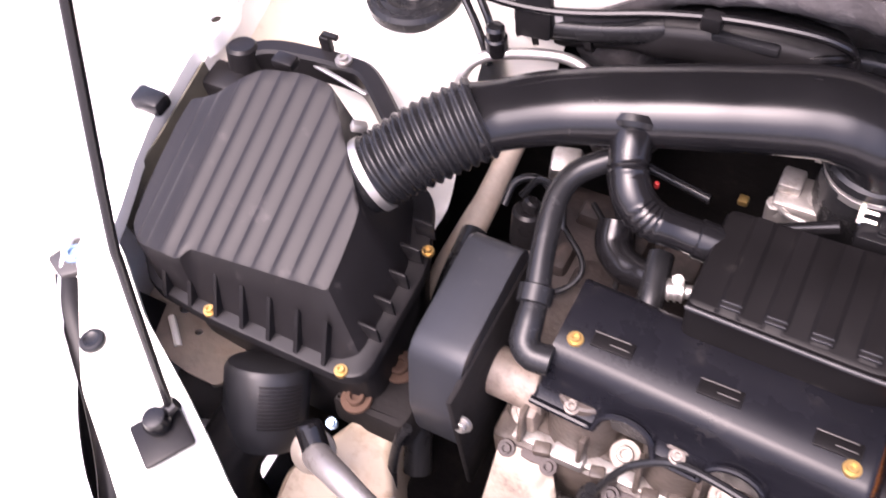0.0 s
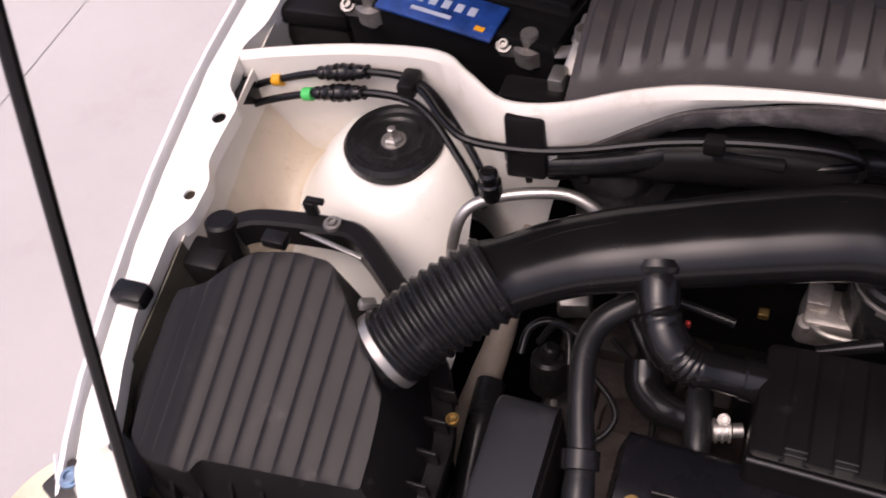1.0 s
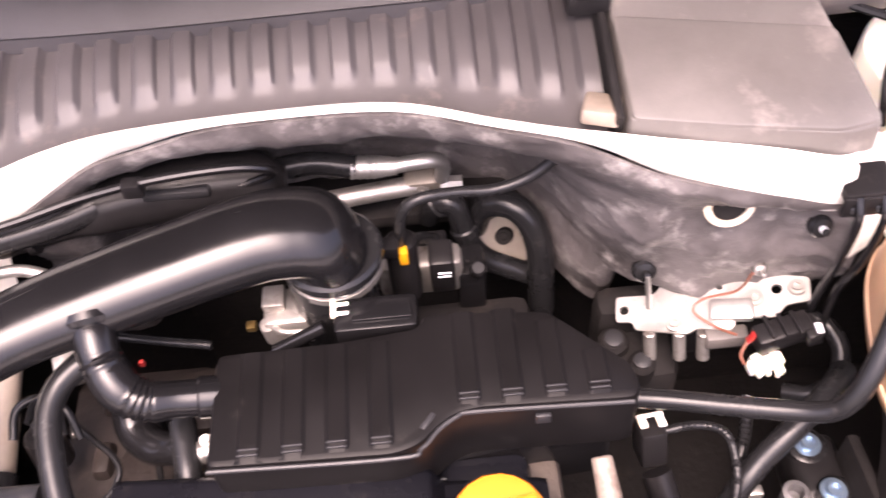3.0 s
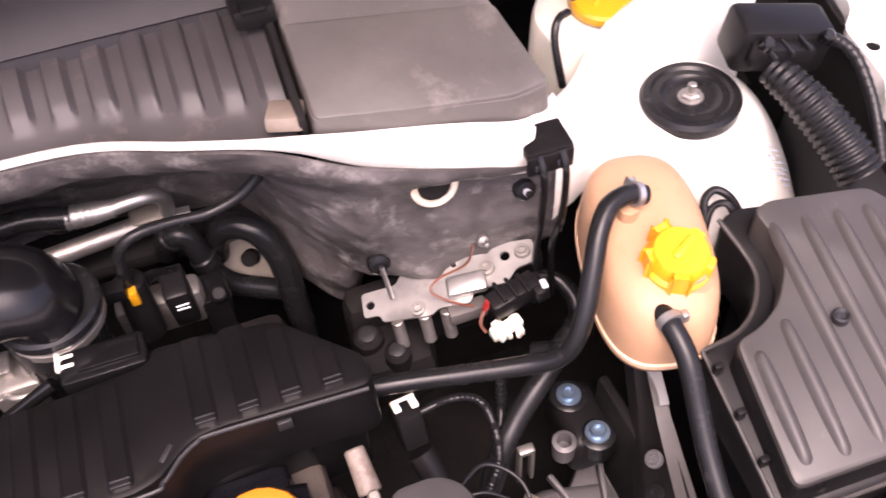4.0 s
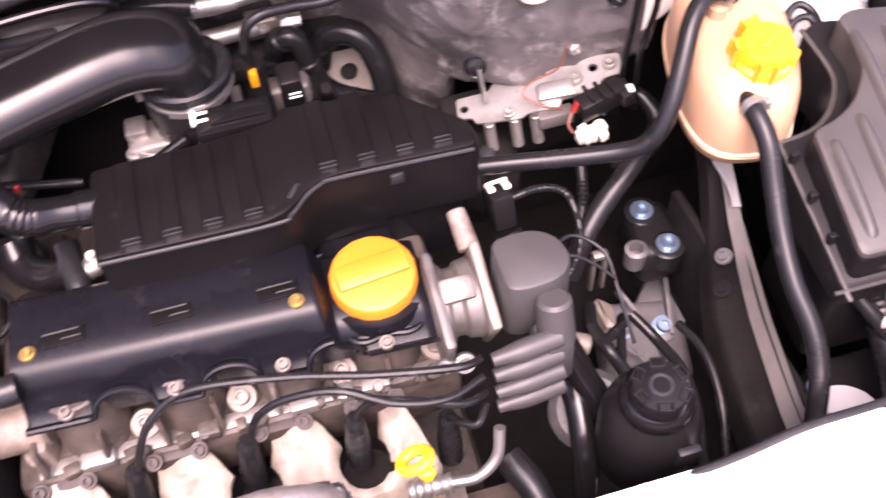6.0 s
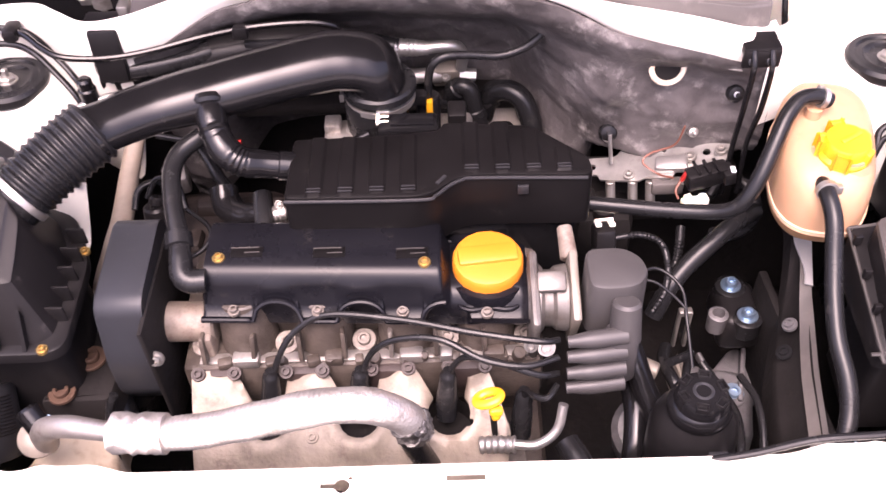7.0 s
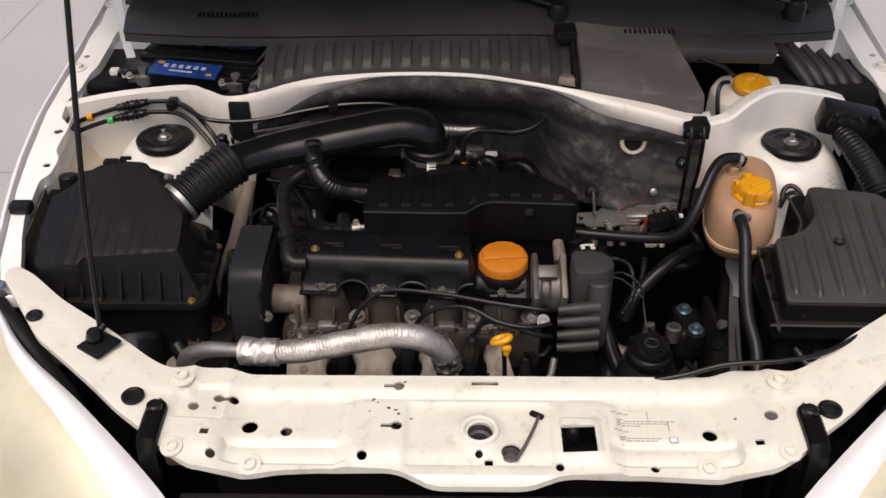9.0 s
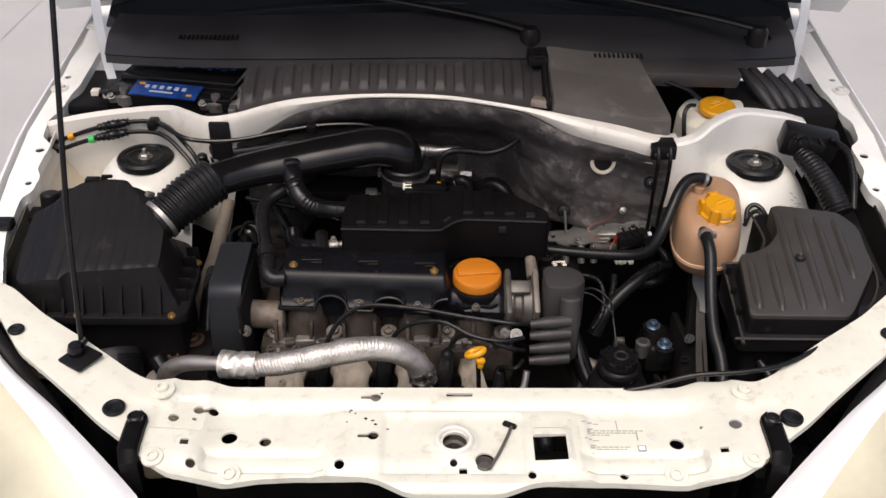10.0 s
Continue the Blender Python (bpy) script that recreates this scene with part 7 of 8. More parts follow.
# ---- right side of the bay ----
def tank():
    t = thing("coolant_tank", "tan translucent coolant expansion tank with a pale seam", "coolant tank", (0.41, 0.46, 0.72), step=(0.002, -0.005, 0.009))
    ax = Vector((0.22, 0.975)).normalized()
    bx = Vector((ax.y, -ax.x))
    c0 = Vector((0.421, 0.463))

    def rings(prof, bm):
        rr = []
        for k, z, sh in prof:
            ring = []
            for i in range(48):
                a = 2 * math.pi * i / 48
                ca_, sa_ = math.cos(a), math.sin(a)
                e = 0.72
                p = c0 + ax * (0.098 * k * math.copysign(abs(ca_) ** e, ca_)) + bx * (0.055 * k * math.copysign(abs(sa_) ** e, sa_)) + Vector((0, sh))
                ring.append(bm.verts.new((p.x, p.y, z + 0.06 * (p.y - 0.45))))
            rr.append(ring)
        for p, q in zip(rr, rr[1:]):
            for i in range(48):
                bm.faces.new((p[i], p[(i + 1) % 48], q[(i + 1) % 48], q[i]))
        bm.faces.new(rr[0])
        bm.faces.new(rr[-1])
        return bm
    part("upper_shell", rings([(0.99, 0.786, 0), (1.0, 0.792, 0), (0.985, 0.815, 0), (0.95, 0.832, 0), (0.88, 0.845, 0), (0.74, 0.853, 0), (0.5, 0.857, 0), (0.2, 0.858, 0)], bmesh.new()), TANK, t, "tan upper shell", 60)
    part("seam", rings([(0.99, 0.786, 0), (1.022, 0.787, 0), (1.022, 0.792, 0), (0.99, 0.793, 0)], bmesh.new()), TANK_SEAM, t, "pale welded seam", 60)
    part("lower_shell", rings([(0.55, 0.758, 0), (0.75, 0.760, 0), (0.88, 0.765, 0), (0.96, 0.774, 0), (0.99, 0.787, 0)], bmesh.new()), TANK_LOW, t, "darker tan lower shell", 60)
    bm = bmesh.new()
    lathe(bm, [(0.034, 0.83), (0.032, 0.846), (0.027, 0.852), (0.026, 0.86)], Matrix.Translation((0.424, 0.420, 0)), 32)
    part("neck", bm, TANK, t)
    for p, q, r in (((0.404, 0.478, 0.845), (0.404, 0.478, 0.870), 0.009), ((0.396, 0.398, 0.832), (0.392, 0.382, 0.838), 0.008)):
        bm = bmesh.new()
        cyl(bm, p, q, r, seg=16)
        part("nipple", bm, TANK, t)
    bm = bmesh.new()
    box(bm, (0.462, 0.50, 0.838), (0.030, 0.022, 0.012), 0.003)
    part("tab", bm, TANK_WHITE, t)
    cap = thing("filler_cap", "yellow plastic screw cap with grip lugs on the coolant tank", "cap", (0.424, 0.421, 0.86), step=(0, -0.005, 0.006))
    m = Matrix.Translation((0.424, 0.421, 0.853)) @ Matrix.Rotation(radians(5), 4, "X") @ Matrix.Diagonal((0.92, 0.92, 1.0, 1.0))
    bm = bmesh.new()
    lathe(bm, [(0.029, -0.002), (0.0315, 0.001), (0.0315, 0.007), (0.029, 0.009), (0.0275, 0.010), (0.0265, 0.022), (0.024, 0.025), (0, 0.0255)], m, 40)
    part("disc", bm, YELLOW, cap)
    for i in range(5):
        bm = bmesh.new()
        a = 2 * math.pi * i / 5 + 0.5
        box(bm, (0, 0, 0), (0.009, 0.015, 0.019), 0.003, m @ Matrix.Rotation(a, 4, "Z") @ Matrix.Translation((0.0272, 0, 0.0125)))
        part("lug", bm, YELLOW, cap)
    bm = bmesh.new()
    box(bm, (0, 0, 0), (0.030, 0.008, 0.004), 0.002, m @ Matrix.Rotation(0.5, 4, "Z") @ Matrix.Translation((0.003, 0, 0.0262)))
    part("bar", bm, YELLOW, cap)
    return t


tank()
t = thing("overflow_hose", "black rubber overflow hose arching from the coolant tank", "hose", (0.33, 0.42, 0.80), step=(0.003, -0.004, 0.007))
bm = bmesh.new()
tube(bm, [(0.418, 0.480, 0.879), (0.402, 0.480, 0.886), (0.382, 0.474, 0.886), (0.366, 0.458, 0.876), (0.353, 0.438, 0.858), (0.338, 0.416, 0.832), (0.325, 0.405, 0.808), (0.312, 0.405, 0.790), (0.288, 0.414, 0.778), (0.24, 0.428, 0.770), (0.19, 0.441, 0.766), (0.150, 0.448, 0.766)],
     0.0090, 18, 8)
part("hose", bm, RUBBER, t)
clamp(t, (0.410, 0.480, 0.883), (1, 0, -0.3), 0.010, ALU_CLEAN, 0.006)
t = thing("coolant_hose", "black rubber coolant hose running down from the tank", "hose", (0.39, 0.25, 0.74), step=(0.002, -0.004, 0.011))
bm = bmesh.new()
tube(bm, [(0.394, 0.392, 0.836), (0.395, 0.372, 0.838), (0.397, 0.345, 0.826), (0.395, 0.315, 0.800), (0.392, 0.282, 0.775), (0.391, 0.245, 0.752), (0.396, 0.212, 0.732), (0.396, 0.185, 0.712), (0.388, 0.160, 0.692), (0.380, 0.14, 0.66), (0.378, 0.13, 0.60)], 0.0094, 18, 8)
part("hose", bm, RUBBER, t)
clamp(t, (0.3955, 0.377, 0.8385), (0.04, -1, 0.05), 0.0104, ALU_CLEAN, 0.007)


def fusebox():
    t = thing("fuse_box", "black plastic fuse box with an embossed ribbed lid", "fuse box", (0.55, 0.35, 0.62))

    def top(x, y):
        return 0.806 + 0.225 * (y - 0.23)
    out = [(0.434, 0.224), (0.582, 0.222), (0.594, 0.234), (0.650, 0.320), (0.652, 0.405), (0.628, 0.440), (0.532, 0.456), (0.515, 0.450), (0.521, 0.420), (0.515, 0.392), (0.495, 0.366), (0.470, 0.352), (0.444, 0.347)]
    o = rounded(out, 0.010, 4)
    bm = bmesh.new()
    prism(bm, [Vector((0.545 + (q.x - 0.545) * 0.9, 0.34 + (q.y - 0.34) * 0.88)) for q in o], 0.60, 0.78, -0.004, 0.003, top=lambda x, y: top(x, y) - 0.034)
    part("base", bm, PLASTIC, t)
    rim = [(0.425, 0.217), (0.588, 0.215), (0.604, 0.230), (0.662, 0.318), (0.664, 0.412), (0.636, 0.452), (0.520, 0.474), (0.500, 0.468), (0.508, 0.420), (0.502, 0.398), (0.486, 0.378), (0.464, 0.366), (0.430, 0.362)]
    bm = bmesh.new()
    prism(bm, rounded(rim, 0.010, 4), 0.745, 0.78, 0.0, 0.003, top=lambda x, y: top(x, y) - 0.033)
    part("rim", bm, PLASTIC, t)
    # paler tubes paint the highlight along the black rim's edge
    bm = bmesh.new()
    tube(bm, [(x, y, top(x, y) - 0.034) for x, y in [(rim[-1][0], rim[-1][1])] + [(q.x, q.y) for q in rounded(rim[:3], 0.004, 3)] + rim[3:5]], 0.0022, 8, 4)
    part("rim_lip", bm, PLASTIC_PALER, t, "grey rim lip painted as a lit edge")
    bm = bmesh.new()
    tube(bm, [(x, y, top(x, y) - 0.034) for x, y in rim[7:]], 0.0022, 8, 6)
    part("rim_lip", bm, PLASTIC_PALER, t, "grey rim lip painted as a lit edge")
    bm = bmesh.new()
    prism(bm, o, 0.762, 0.80, 0.002, 0.003, top=lambda x, y: top(x, y) - 0.004)
    part("lid_skirt", bm, PLASTIC, t, "glossy black lid skirt")
    # only the top plate is paler: the light falling on it put into colour
    bm = bmesh.new()
    prism(bm, [Vector((0.545 + (q.x - 0.545) * 0.985, 0.335 + (q.y - 0.335) * 0.985)) for q in o], 0.775, 0.80, 0.001, 0.002, top=top)
    lid = part("lid", bm, PLASTIC_PALER, t, "", 28)
    ribs = ((0.454, 0.460, 0.238, 0.334), (0.487, 0.493, 0.234, 0.352), (0.519, 0.526, 0.234, 0.434), (0.550, 0.556, 0.236, 0.432), (0.580, 0.586, 0.250, 0.428), (0.611, 0.614, 0.296, 0.424))
    for xa, xb, y0, y1 in ribs:
        bm = bmesh.new()

        def ridge(u, v, xa=xa, xb=xb, y0=y0, y1=y1):
            e = math.sin(math.pi * v) ** 0.25 if 0 < v < 1 else 0
            xx = xa + (xb - xa) * v + (u - 0.5) * 0.016 * (0.35 + 0.65 * e)
            y = y0 + (y1 - y0) * v
            return Vector((xx, y, top(xx, y) - 0.0008 + 0.0070 * e * math.sin(math.pi * u) ** 0.8))
        sheet(bm, ridge, 8, 20)
        part("rib", bm, PLASTIC_PALER, lid)
    bm = bmesh.new()
    lathe(bm, [(0.0075, 0), (0.0075, 0.006), (0.006, 0.0075), (0.0035, 0.005), (0, 0.005)], Matrix.Translation((0.538, 0.336, top(0.538, 0.336))), 20)
    part("lid_screw", bm, PLASTIC_GREY, t)
    for y in (0.26, 0.30, 0.34):
        bm = bmesh.new()
        box(bm, (0.432, y, top(0.43, y) - 0.024), (0.008, 0.006, 0.012), 0.001)
        part("tab", bm, PLASTIC, t)
    for i in range(4):
        bm = bmesh.new()
        box(bm, (0.668 - 0.002 * i, 0.33 + 0.028 * i, 0.785), (0.008, 0.014, 0.016), 0.002)
        part("side_clip", bm, PLASTIC, t)
    return t


fusebox()
t = thing("side_shelf", "flat black plastic shelf beside the fuse box", "shelf", (0.68, 0.38, 0.77), step=(-0.01, -0.01, 0.02))
bm = bmesh.new()
prism(bm, rounded([(0.600, 0.222), (0.690, 0.300), (0.708, 0.36), (0.706, 0.47), (0.708, 0.61), (0.675, 0.62), (0.655, 0.50), (0.640, 0.36)], 0.010), 0.70, 0.782, 0.002, 0.003, top=lambda x, y: 0.760 + 0.10 * (y - 0.25))
part("shelf", bm, PLASTIC_GREY, t)
# main wiring plug and loom behind the fuse box
t = thing("wiring_plug", "large black wiring plug with a corrugated loom", "plug", (0.62, 0.60, 0.84), step=(-0.005, -0.015, 0.02))
bm = bmesh.new()
box(bm, (0.628, 0.620, 0.872), (0.095, 0.050, 0.050), 0.008, pose(0, 0, 0, 0, 8, -12))
box(bm, (0.615, 0.592, 0.878), (0.060, 0.018, 0.024), 0.003, pose(0, 0, 0, 0, 8, -12))
part("housing", bm, PLASTIC, t)
for x_, y_ in ((0.596, 0.594), (0.652, 0.583)):
    bm = bmesh.new()
    cyl(bm, (x_, y_, 0.890), (x_, y_ - 0.006, 0.902), 0.007, 0.006, 16, 0.0015)
    part("knob", bm, PLASTIC_GLOSS, t)
for i in range(3):
    bm = bmesh.new()
    box(bm, (0.598 + 0.018 * i, 0.586, 0.890), (0.003, 0.022, 0.005), 0.001)
    part("rib", bm, PLASTIC_GREY, t)
bm = bmesh.new()
tube(bm, [(0.608, 0.590, 0.864), (0.616, 0.568, 0.860), (0.628, 0.538, 0.848), (0.640, 0.508, 0.832), (0.650, 0.480, 0.812)], [0.015, 0.018, 0.0205, 0.0215, 0.0215], 22, 24, 1.0, ripple=lambda s: 1 + 0.06 * math.sin(2 * math.pi * s / 0.0075))
part("loom", bm, RUBBER, t, "corrugated black loom", 60)
bm = bmesh.new()
tube(bm, [(0.660, 0.600, 0.885), (0.676, 0.570, 0.880), (0.678, 0.535, 0.862), (0.674, 0.505, 0.842), (0.670, 0.48, 0.82)], 0.006, 12, 14, 1.0, ripple=lambda s: 1 + 0.08 * math.sin(2 * math.pi * s / 0.004))
part("thin_loom", bm, RUBBER, t, "", 60)
t = thing("cable_loop", "small loop of black cable behind the tank", "cable", (0.51, 0.50, 0.81), step=(0, -0.01, 0.015))
bm = bmesh.new()
tube(bm, [(0.498, 0.492, 0.790), (0.502, 0.506, 0.806), (0.514, 0.510, 0.812), (0.526, 0.500, 0.806), (0.536, 0.484, 0.785)], 0.0042, 10, 8)
tube(bm, [(0.494, 0.486, 0.785), (0.506, 0.498, 0.802), (0.518, 0.494, 0.808), (0.522, 0.482, 0.796), (0.512, 0.476, 0.786)], 0.0036, 10, 8)
part("cable", bm, RUBBER, t)

# brake fluid bottle and bellows behind the right tower
br = thing("brake_bottle", "milky white brake fluid bottle with an amber cap", "bottle", (0.46, 0.68, 0.80), step=(0.02, 0.034, 0))
bm = bmesh.new()
prism(bm, rounded([(0.395, 0.615), (0.470, 0.605), (0.535, 0.660), (0.530, 0.720), (0.42, 0.725), (0.388, 0.68)], 0.02, 5), 0.80, 0.912, 0.004, 0.008, top=lambda x, y: 0.900 + 0.10 * (y - 0.65))
part("body", bm, TANK_WHITE, br)
bm = bmesh.new()
m = Matrix.Translation((0.463, 0.664, 0.905)) @ Matrix.Rotation(radians(6), 4, "X")
lathe(bm, [(0.030, 0), (0.0335, 0.003), (0.0335, 0.010), (0.031, 0.013), (0.012, 0.014), (0.010, 0.012), (0, 0.012)], m, 36)
box(bm, (0, 0, 0), (0.040, 0.006, 0.004), 0.002, m @ Matrix.Translation((0, 0, 0.014)) @ Matrix.Rotation(0.6, 4, "Z"))
part("cap", bm, YELLOW, br, "amber yellow screw cap")
bm = bmesh.new()
tube(bm, [(0.36, 0.66, 0.965), (0.40, 0.645, 0.955), (0.425, 0.650, 0.935)], 0.004, 8, 8)
part("cable", bm, RUBBER, br)
bm = bmesh.new()
tube(bm, [(0.415, 0.640, 0.928), (0.402, 0.632, 0.930), (0.394, 0.622, 0.920), (0.394, 0.610, 0.895), (0.398, 0.605, 0.87)], 0.004, 8, 8)
part("thin_cable", bm, RUBBER, br)
t = thing("hinge_bellows", "folded black rubber bellows beside the bonnet hinge", "bellows", (0.60, 0.75, 0.85))
for i in range(5):
    bm = bmesh.new()
    tube(bm, [(0.535 + 0.028 * i, 0.80 - 0.006 * i, 0.955 - 0.006 * i), (0.57 + 0.026 * i, 0.745 - 0.004 * i, 0.925 - 0.006 * i), (0.60 + 0.020 * i, 0.705, 0.890 - 0.004 * i)], [0.008, 0.012, 0.009], 12, 8)
    part("fold", bm, SCUTTLE_PL, t)
bm = bmesh.new()
box(bm, (0.62, 0.76, 0.86), (0.18, 0.14, 0.09), 0.012)
part("backing", bm, DARK, t)

# brake pipes with clip on the right ridge
t = thing("pipe_clip", "black pipe clip on the firewall ridge with two thin pipes", "pipe clip", (0.345, 0.545, 0.90), step=(0, -0.014, 0.012))
bm = bmesh.new()
box(bm, (0.350, 0.546, 0.913), (0.042, 0.034, 0.010), 0.002, pose(0, 0, 0, 0, 0, 0))
box(bm, (0.350, 0.530, 0.904), (0.042, 0.006, 0.022), 0.002)
part("clip", bm, PLASTIC, t)
for dx in (-0.010, 0.010):
    bm = bmesh.new()
    tube(bm, [(0.350 + dx, 0.530, 0.915), (0.350 + dx, 0.518, 0.895), (0.350 + dx, 0.520, 0.84), (0.350 + dx * 0.8, 0.53, 0.78), (0.352 + dx, 0.53, 0.70)], 0.0034, 10, 8)
    part("pipe", bm, PLASTIC_GLOSS, t)
    bm = bmesh.new()
    lathe(bm, [(0.0055, 0), (0.0055, 0.002), (0.003, 0.003), (0, 0.003)], along((0.350 + dx, 0.5275, 0.902), (0.350 + dx, 0.515, 0.908)), 14)
    part("button", bm, PLASTIC_GLOSS, t)

# grommets and studs on the felt
t = thing("felt_grommet", "black grommet in a pale felt ring on the firewall", "grommet", (0.260, 0.557, 0.876), "felt fixings")
m = along((0.260, wall_y(0.260, 0.876) - 0.004, 0.876), (0.260, 0.40, 0.925))
bm = bmesh.new()
lathe(bm, [(0.0215, -0.006), (0.0225, 0.001), (0.0205, 0.003), (0.0160, 0.0025), (0.0150, -0.004)], m, 30, caps=False)
part("felt_ring", bm, RUSTY_CREAM, t, "pale ring")
bm = bmesh.new()
lathe(bm, [(0.0155, 0.0005), (0.0135, -0.001), (0.0125, -0.010), (0, -0.011)], m, 24)
part("plug", bm, DARK, t)
for x, z, r, cap in ((0.346, 0.836, 0.011, True), (0.203, 0.765, 0.012, True), (0.304, 0.779, 0.007, False)):
    t = thing("felt_stud", "fixing stud with a washer on the felt firewall", "stud", (x, wall_y(x, z), z), "felt fixings")
    m = along((x, wall_y(x, z) - 0.006, z), (x, wall_y(x, z) - 0.10, z + 0.045))
    bm = bmesh.new()
    lathe(bm, [(r, -0.004), (r, 0.002), (r * 0.8, 0.005), (r * 0.3, 0.006), (r * 0.3, 0.014), (0, 0.015)], m, 18)
    part("washer", bm, RUBBER if cap or z > 0.88 else STEEL, t)
    if cap:
        bm = bmesh.new()
        lathe(bm, [(0.0035, 0.006), (0.0035, 0.012), (0, 0.013)], m, 10)
        part("pin", bm, PALE, t)

# steel bracket with wiring below the felt
t = thing("wiring_bracket", "zinc steel bracket holding wiring plugs", "bracket", (0.27, 0.57, 0.66))
ex = Vector((0.155, -0.034, 0.029)).normalized()
ey = Vector((0.0, 0.050, 0.008))
ey = (ey - ex * ey.dot(ex)).normalized()
ez = ex.cross(ey)
m = Matrix(((ex.x, ey.x, ez.x, 0.264), (ex.y, ey.y, ez.y, 0.556), (ex.z, ey.z, ez.z, 0.736), (0, 0, 0, 1)))
ol = rounded([(-0.070, -0.030), (-0.020, -0.036), (-0.012, -0.030), (0.020, -0.032), (0.026, -0.020), (0.060, -0.018), (0.070, -0.006), (0.092, -0.002), (0.092, 0.022), (0.050, 0.026), (-0.040, 0.022), (-0.052, 0.006), (-0.088, 0.004), (-0.088, -0.022), (-0.072, -0.022)], 0.004, 3)
bmp = plate([tuple(p) for p in ol], [disc_pts(-0.080, -0.010, 0.0045), disc_pts(0.062, 0.010, 0.005), disc_pts(0.010, 0.012, 0.003)], lambda x, y: 0.003 * smooth(-0.045, -0.04, x) * (1 - smooth(0.030, 0.036, x)), 0.004, 0.003, 0.012)
bmesh.ops.transform(bmp, matrix=m, verts=bmp.verts)
part("plate", bmp, ALU_CLEAN, t)
for dx, dy in ((-0.032, -0.026), (-0.014, 0.010), (0.042, 0.000), (0.080, 0.010)):
    q = m @ Vector((dx, dy, 0.004))
    bolt(q, ez, 0.005, 0.005, 0.008, STEEL, t)
bm = bmesh.new()
box(bm, (0, 0, 0), (0.040, 0.022, 0.012), 0.004, m @ Matrix.Translation((0.020, -0.014, 0.008)))
part("regulator", bm, ALU_CLEAN, t)
bm = bmesh.new()
cyl(bm, (0.207, 0.556, 0.732), (0.203, 0.566, 0.772), 0.0026, seg=8)
part("pin", bm, ALU_CLEAN, t)
for dx in (-0.056, -0.028, -0.006):
    bm = bmesh.new()
    q = m @ Vector((dx, -0.032, -0.002))
    cyl(bm, q, q + Vector((0.002, -0.010, -0.032)), 0.0062, seg=14, edge=0.001)
    part("spacer", bm, ALU, t)
bm = bmesh.new()
q = m @ Vector((0.014, -0.034, -0.010))
box(bm, q, (0.040, 0.016, 0.018), 0.003)
part("connector", bm, GREYPAINT, t)
t = thing("black_plug", "black wiring plug with thin brown wires on the bracket", "plug", (0.325, 0.525, 0.72), step=(-0.009, -0.022, 0.036))
bm = bmesh.new()
box(bm, (0.322, 0.522, 0.722), (0.052, 0.022, 0.024), 0.004, pose(0, 0, 0, 0, -8, 10))
for k in range(3):
    box(bm, (0.308 + 0.012 * k, 0.522, 0.7345 + 0.0016 * k), (0.004, 0.024, 0.004), 0.001, pose(0, 0, 0, 0, -8, 10))
box(bm, (0.346, 0.520, 0.726), (0.014, 0.025, 0.018), 0.002, pose(0, 0, 0, 0, -8, 10))
part("housing", bm, PLASTIC, t)
bm = bmesh.new()
tube(bm, [(0.292, 0.520, 0.718), (0.285, 0.512, 0.708), (0.288, 0.505, 0.700)], 0.0016, 8, 8)
tube(bm, [(0.295, 0.556, 0.772), (0.288, 0.560, 0.740), (0.262, 0.566, 0.722), (0.252, 0.560, 0.712), (0.270, 0.545, 0.705), (0.285, 0.530, 0.712)], 0.0013, 8, 8)
part("wire", bm, BROWN_WIRE, t, "thin brown wires")
bm = bmesh.new()
box(bm, (0.350, 0.5145, 0.737), (0.006, 0.010, 0.003), 0.001)
part("latch", bm, PALE, t, "pale latch")
bm = bmesh.new()
box(bm, (0.294, 0.520, 0.722), (0.004, 0.006, 0.014), 0.001, pose(0, 0, 0, 0, 20, 0))
part("red_lock", bm, RED, t, "red lock tab")
t = thing("white_plug", "white wiring plug hanging below the bracket", "plug", (0.305, 0.50, 0.70), step=(0, -0.01, 0.019))
bm = bmesh.new()
box(bm, (0.302, 0.499, 0.704), (0.034, 0.012, 0.012), 0.002, pose(0, 0, 0, 10, -8, 12))
box(bm, (0.296, 0.498, 0.705), (0.010, 0.020, 0.014), 0.002, pose(0, 0, 0, 10, -8, 20))
box(bm, (0.312, 0.497, 0.706), (0.008, 0.022, 0.012), 0.002, pose(0, 0, 0, 10, -8, 5))
cyl(bm, (0.303, 0.494, 0.709), (0.303, 0.492, 0.712), 0.0045, seg=14)
for k in range(3):
    box(bm, (0.290 + 0.011 * k, 0.4925 + 0.002 * (k % 2), 0.7065), (0.004, 0.018, 0.009), 0.001, pose(0, 0, 0, 10, -8, 30 - 25 * k))
part("plug", bm, TANK_WHITE, t)

# dark round caps and a hose loop; the body under them is added filler
t = thing("dark_caps_and_hose", "dark rubber caps and a looped hose on an added dark body", "pump", (0.19, 0.53, 0.64))
for p, q, r in (((0.200, 0.528, 0.63), (0.198, 0.522, 0.690), 0.015), ((0.178, 0.556, 0.63), (0.175, 0.550, 0.690), 0.017)):
    bm = bmesh.new()
    cyl(bm, p, q, r, r * 0.9, 20, 0.004)
    part("cap", bm, DARK, t)
    bm = bmesh.new()
    lathe(bm, [(r * 0.35, 0), (r * 0.55, 0.001), (r * 0.55, 0.003), (r * 0.35, 0.004), (0, 0.004)], along(q, Vector(q) + Vector(q) - Vector(p)), 18)
    part("cap_ring", bm, PLASTIC_GREY, t)
bm = bmesh.new()
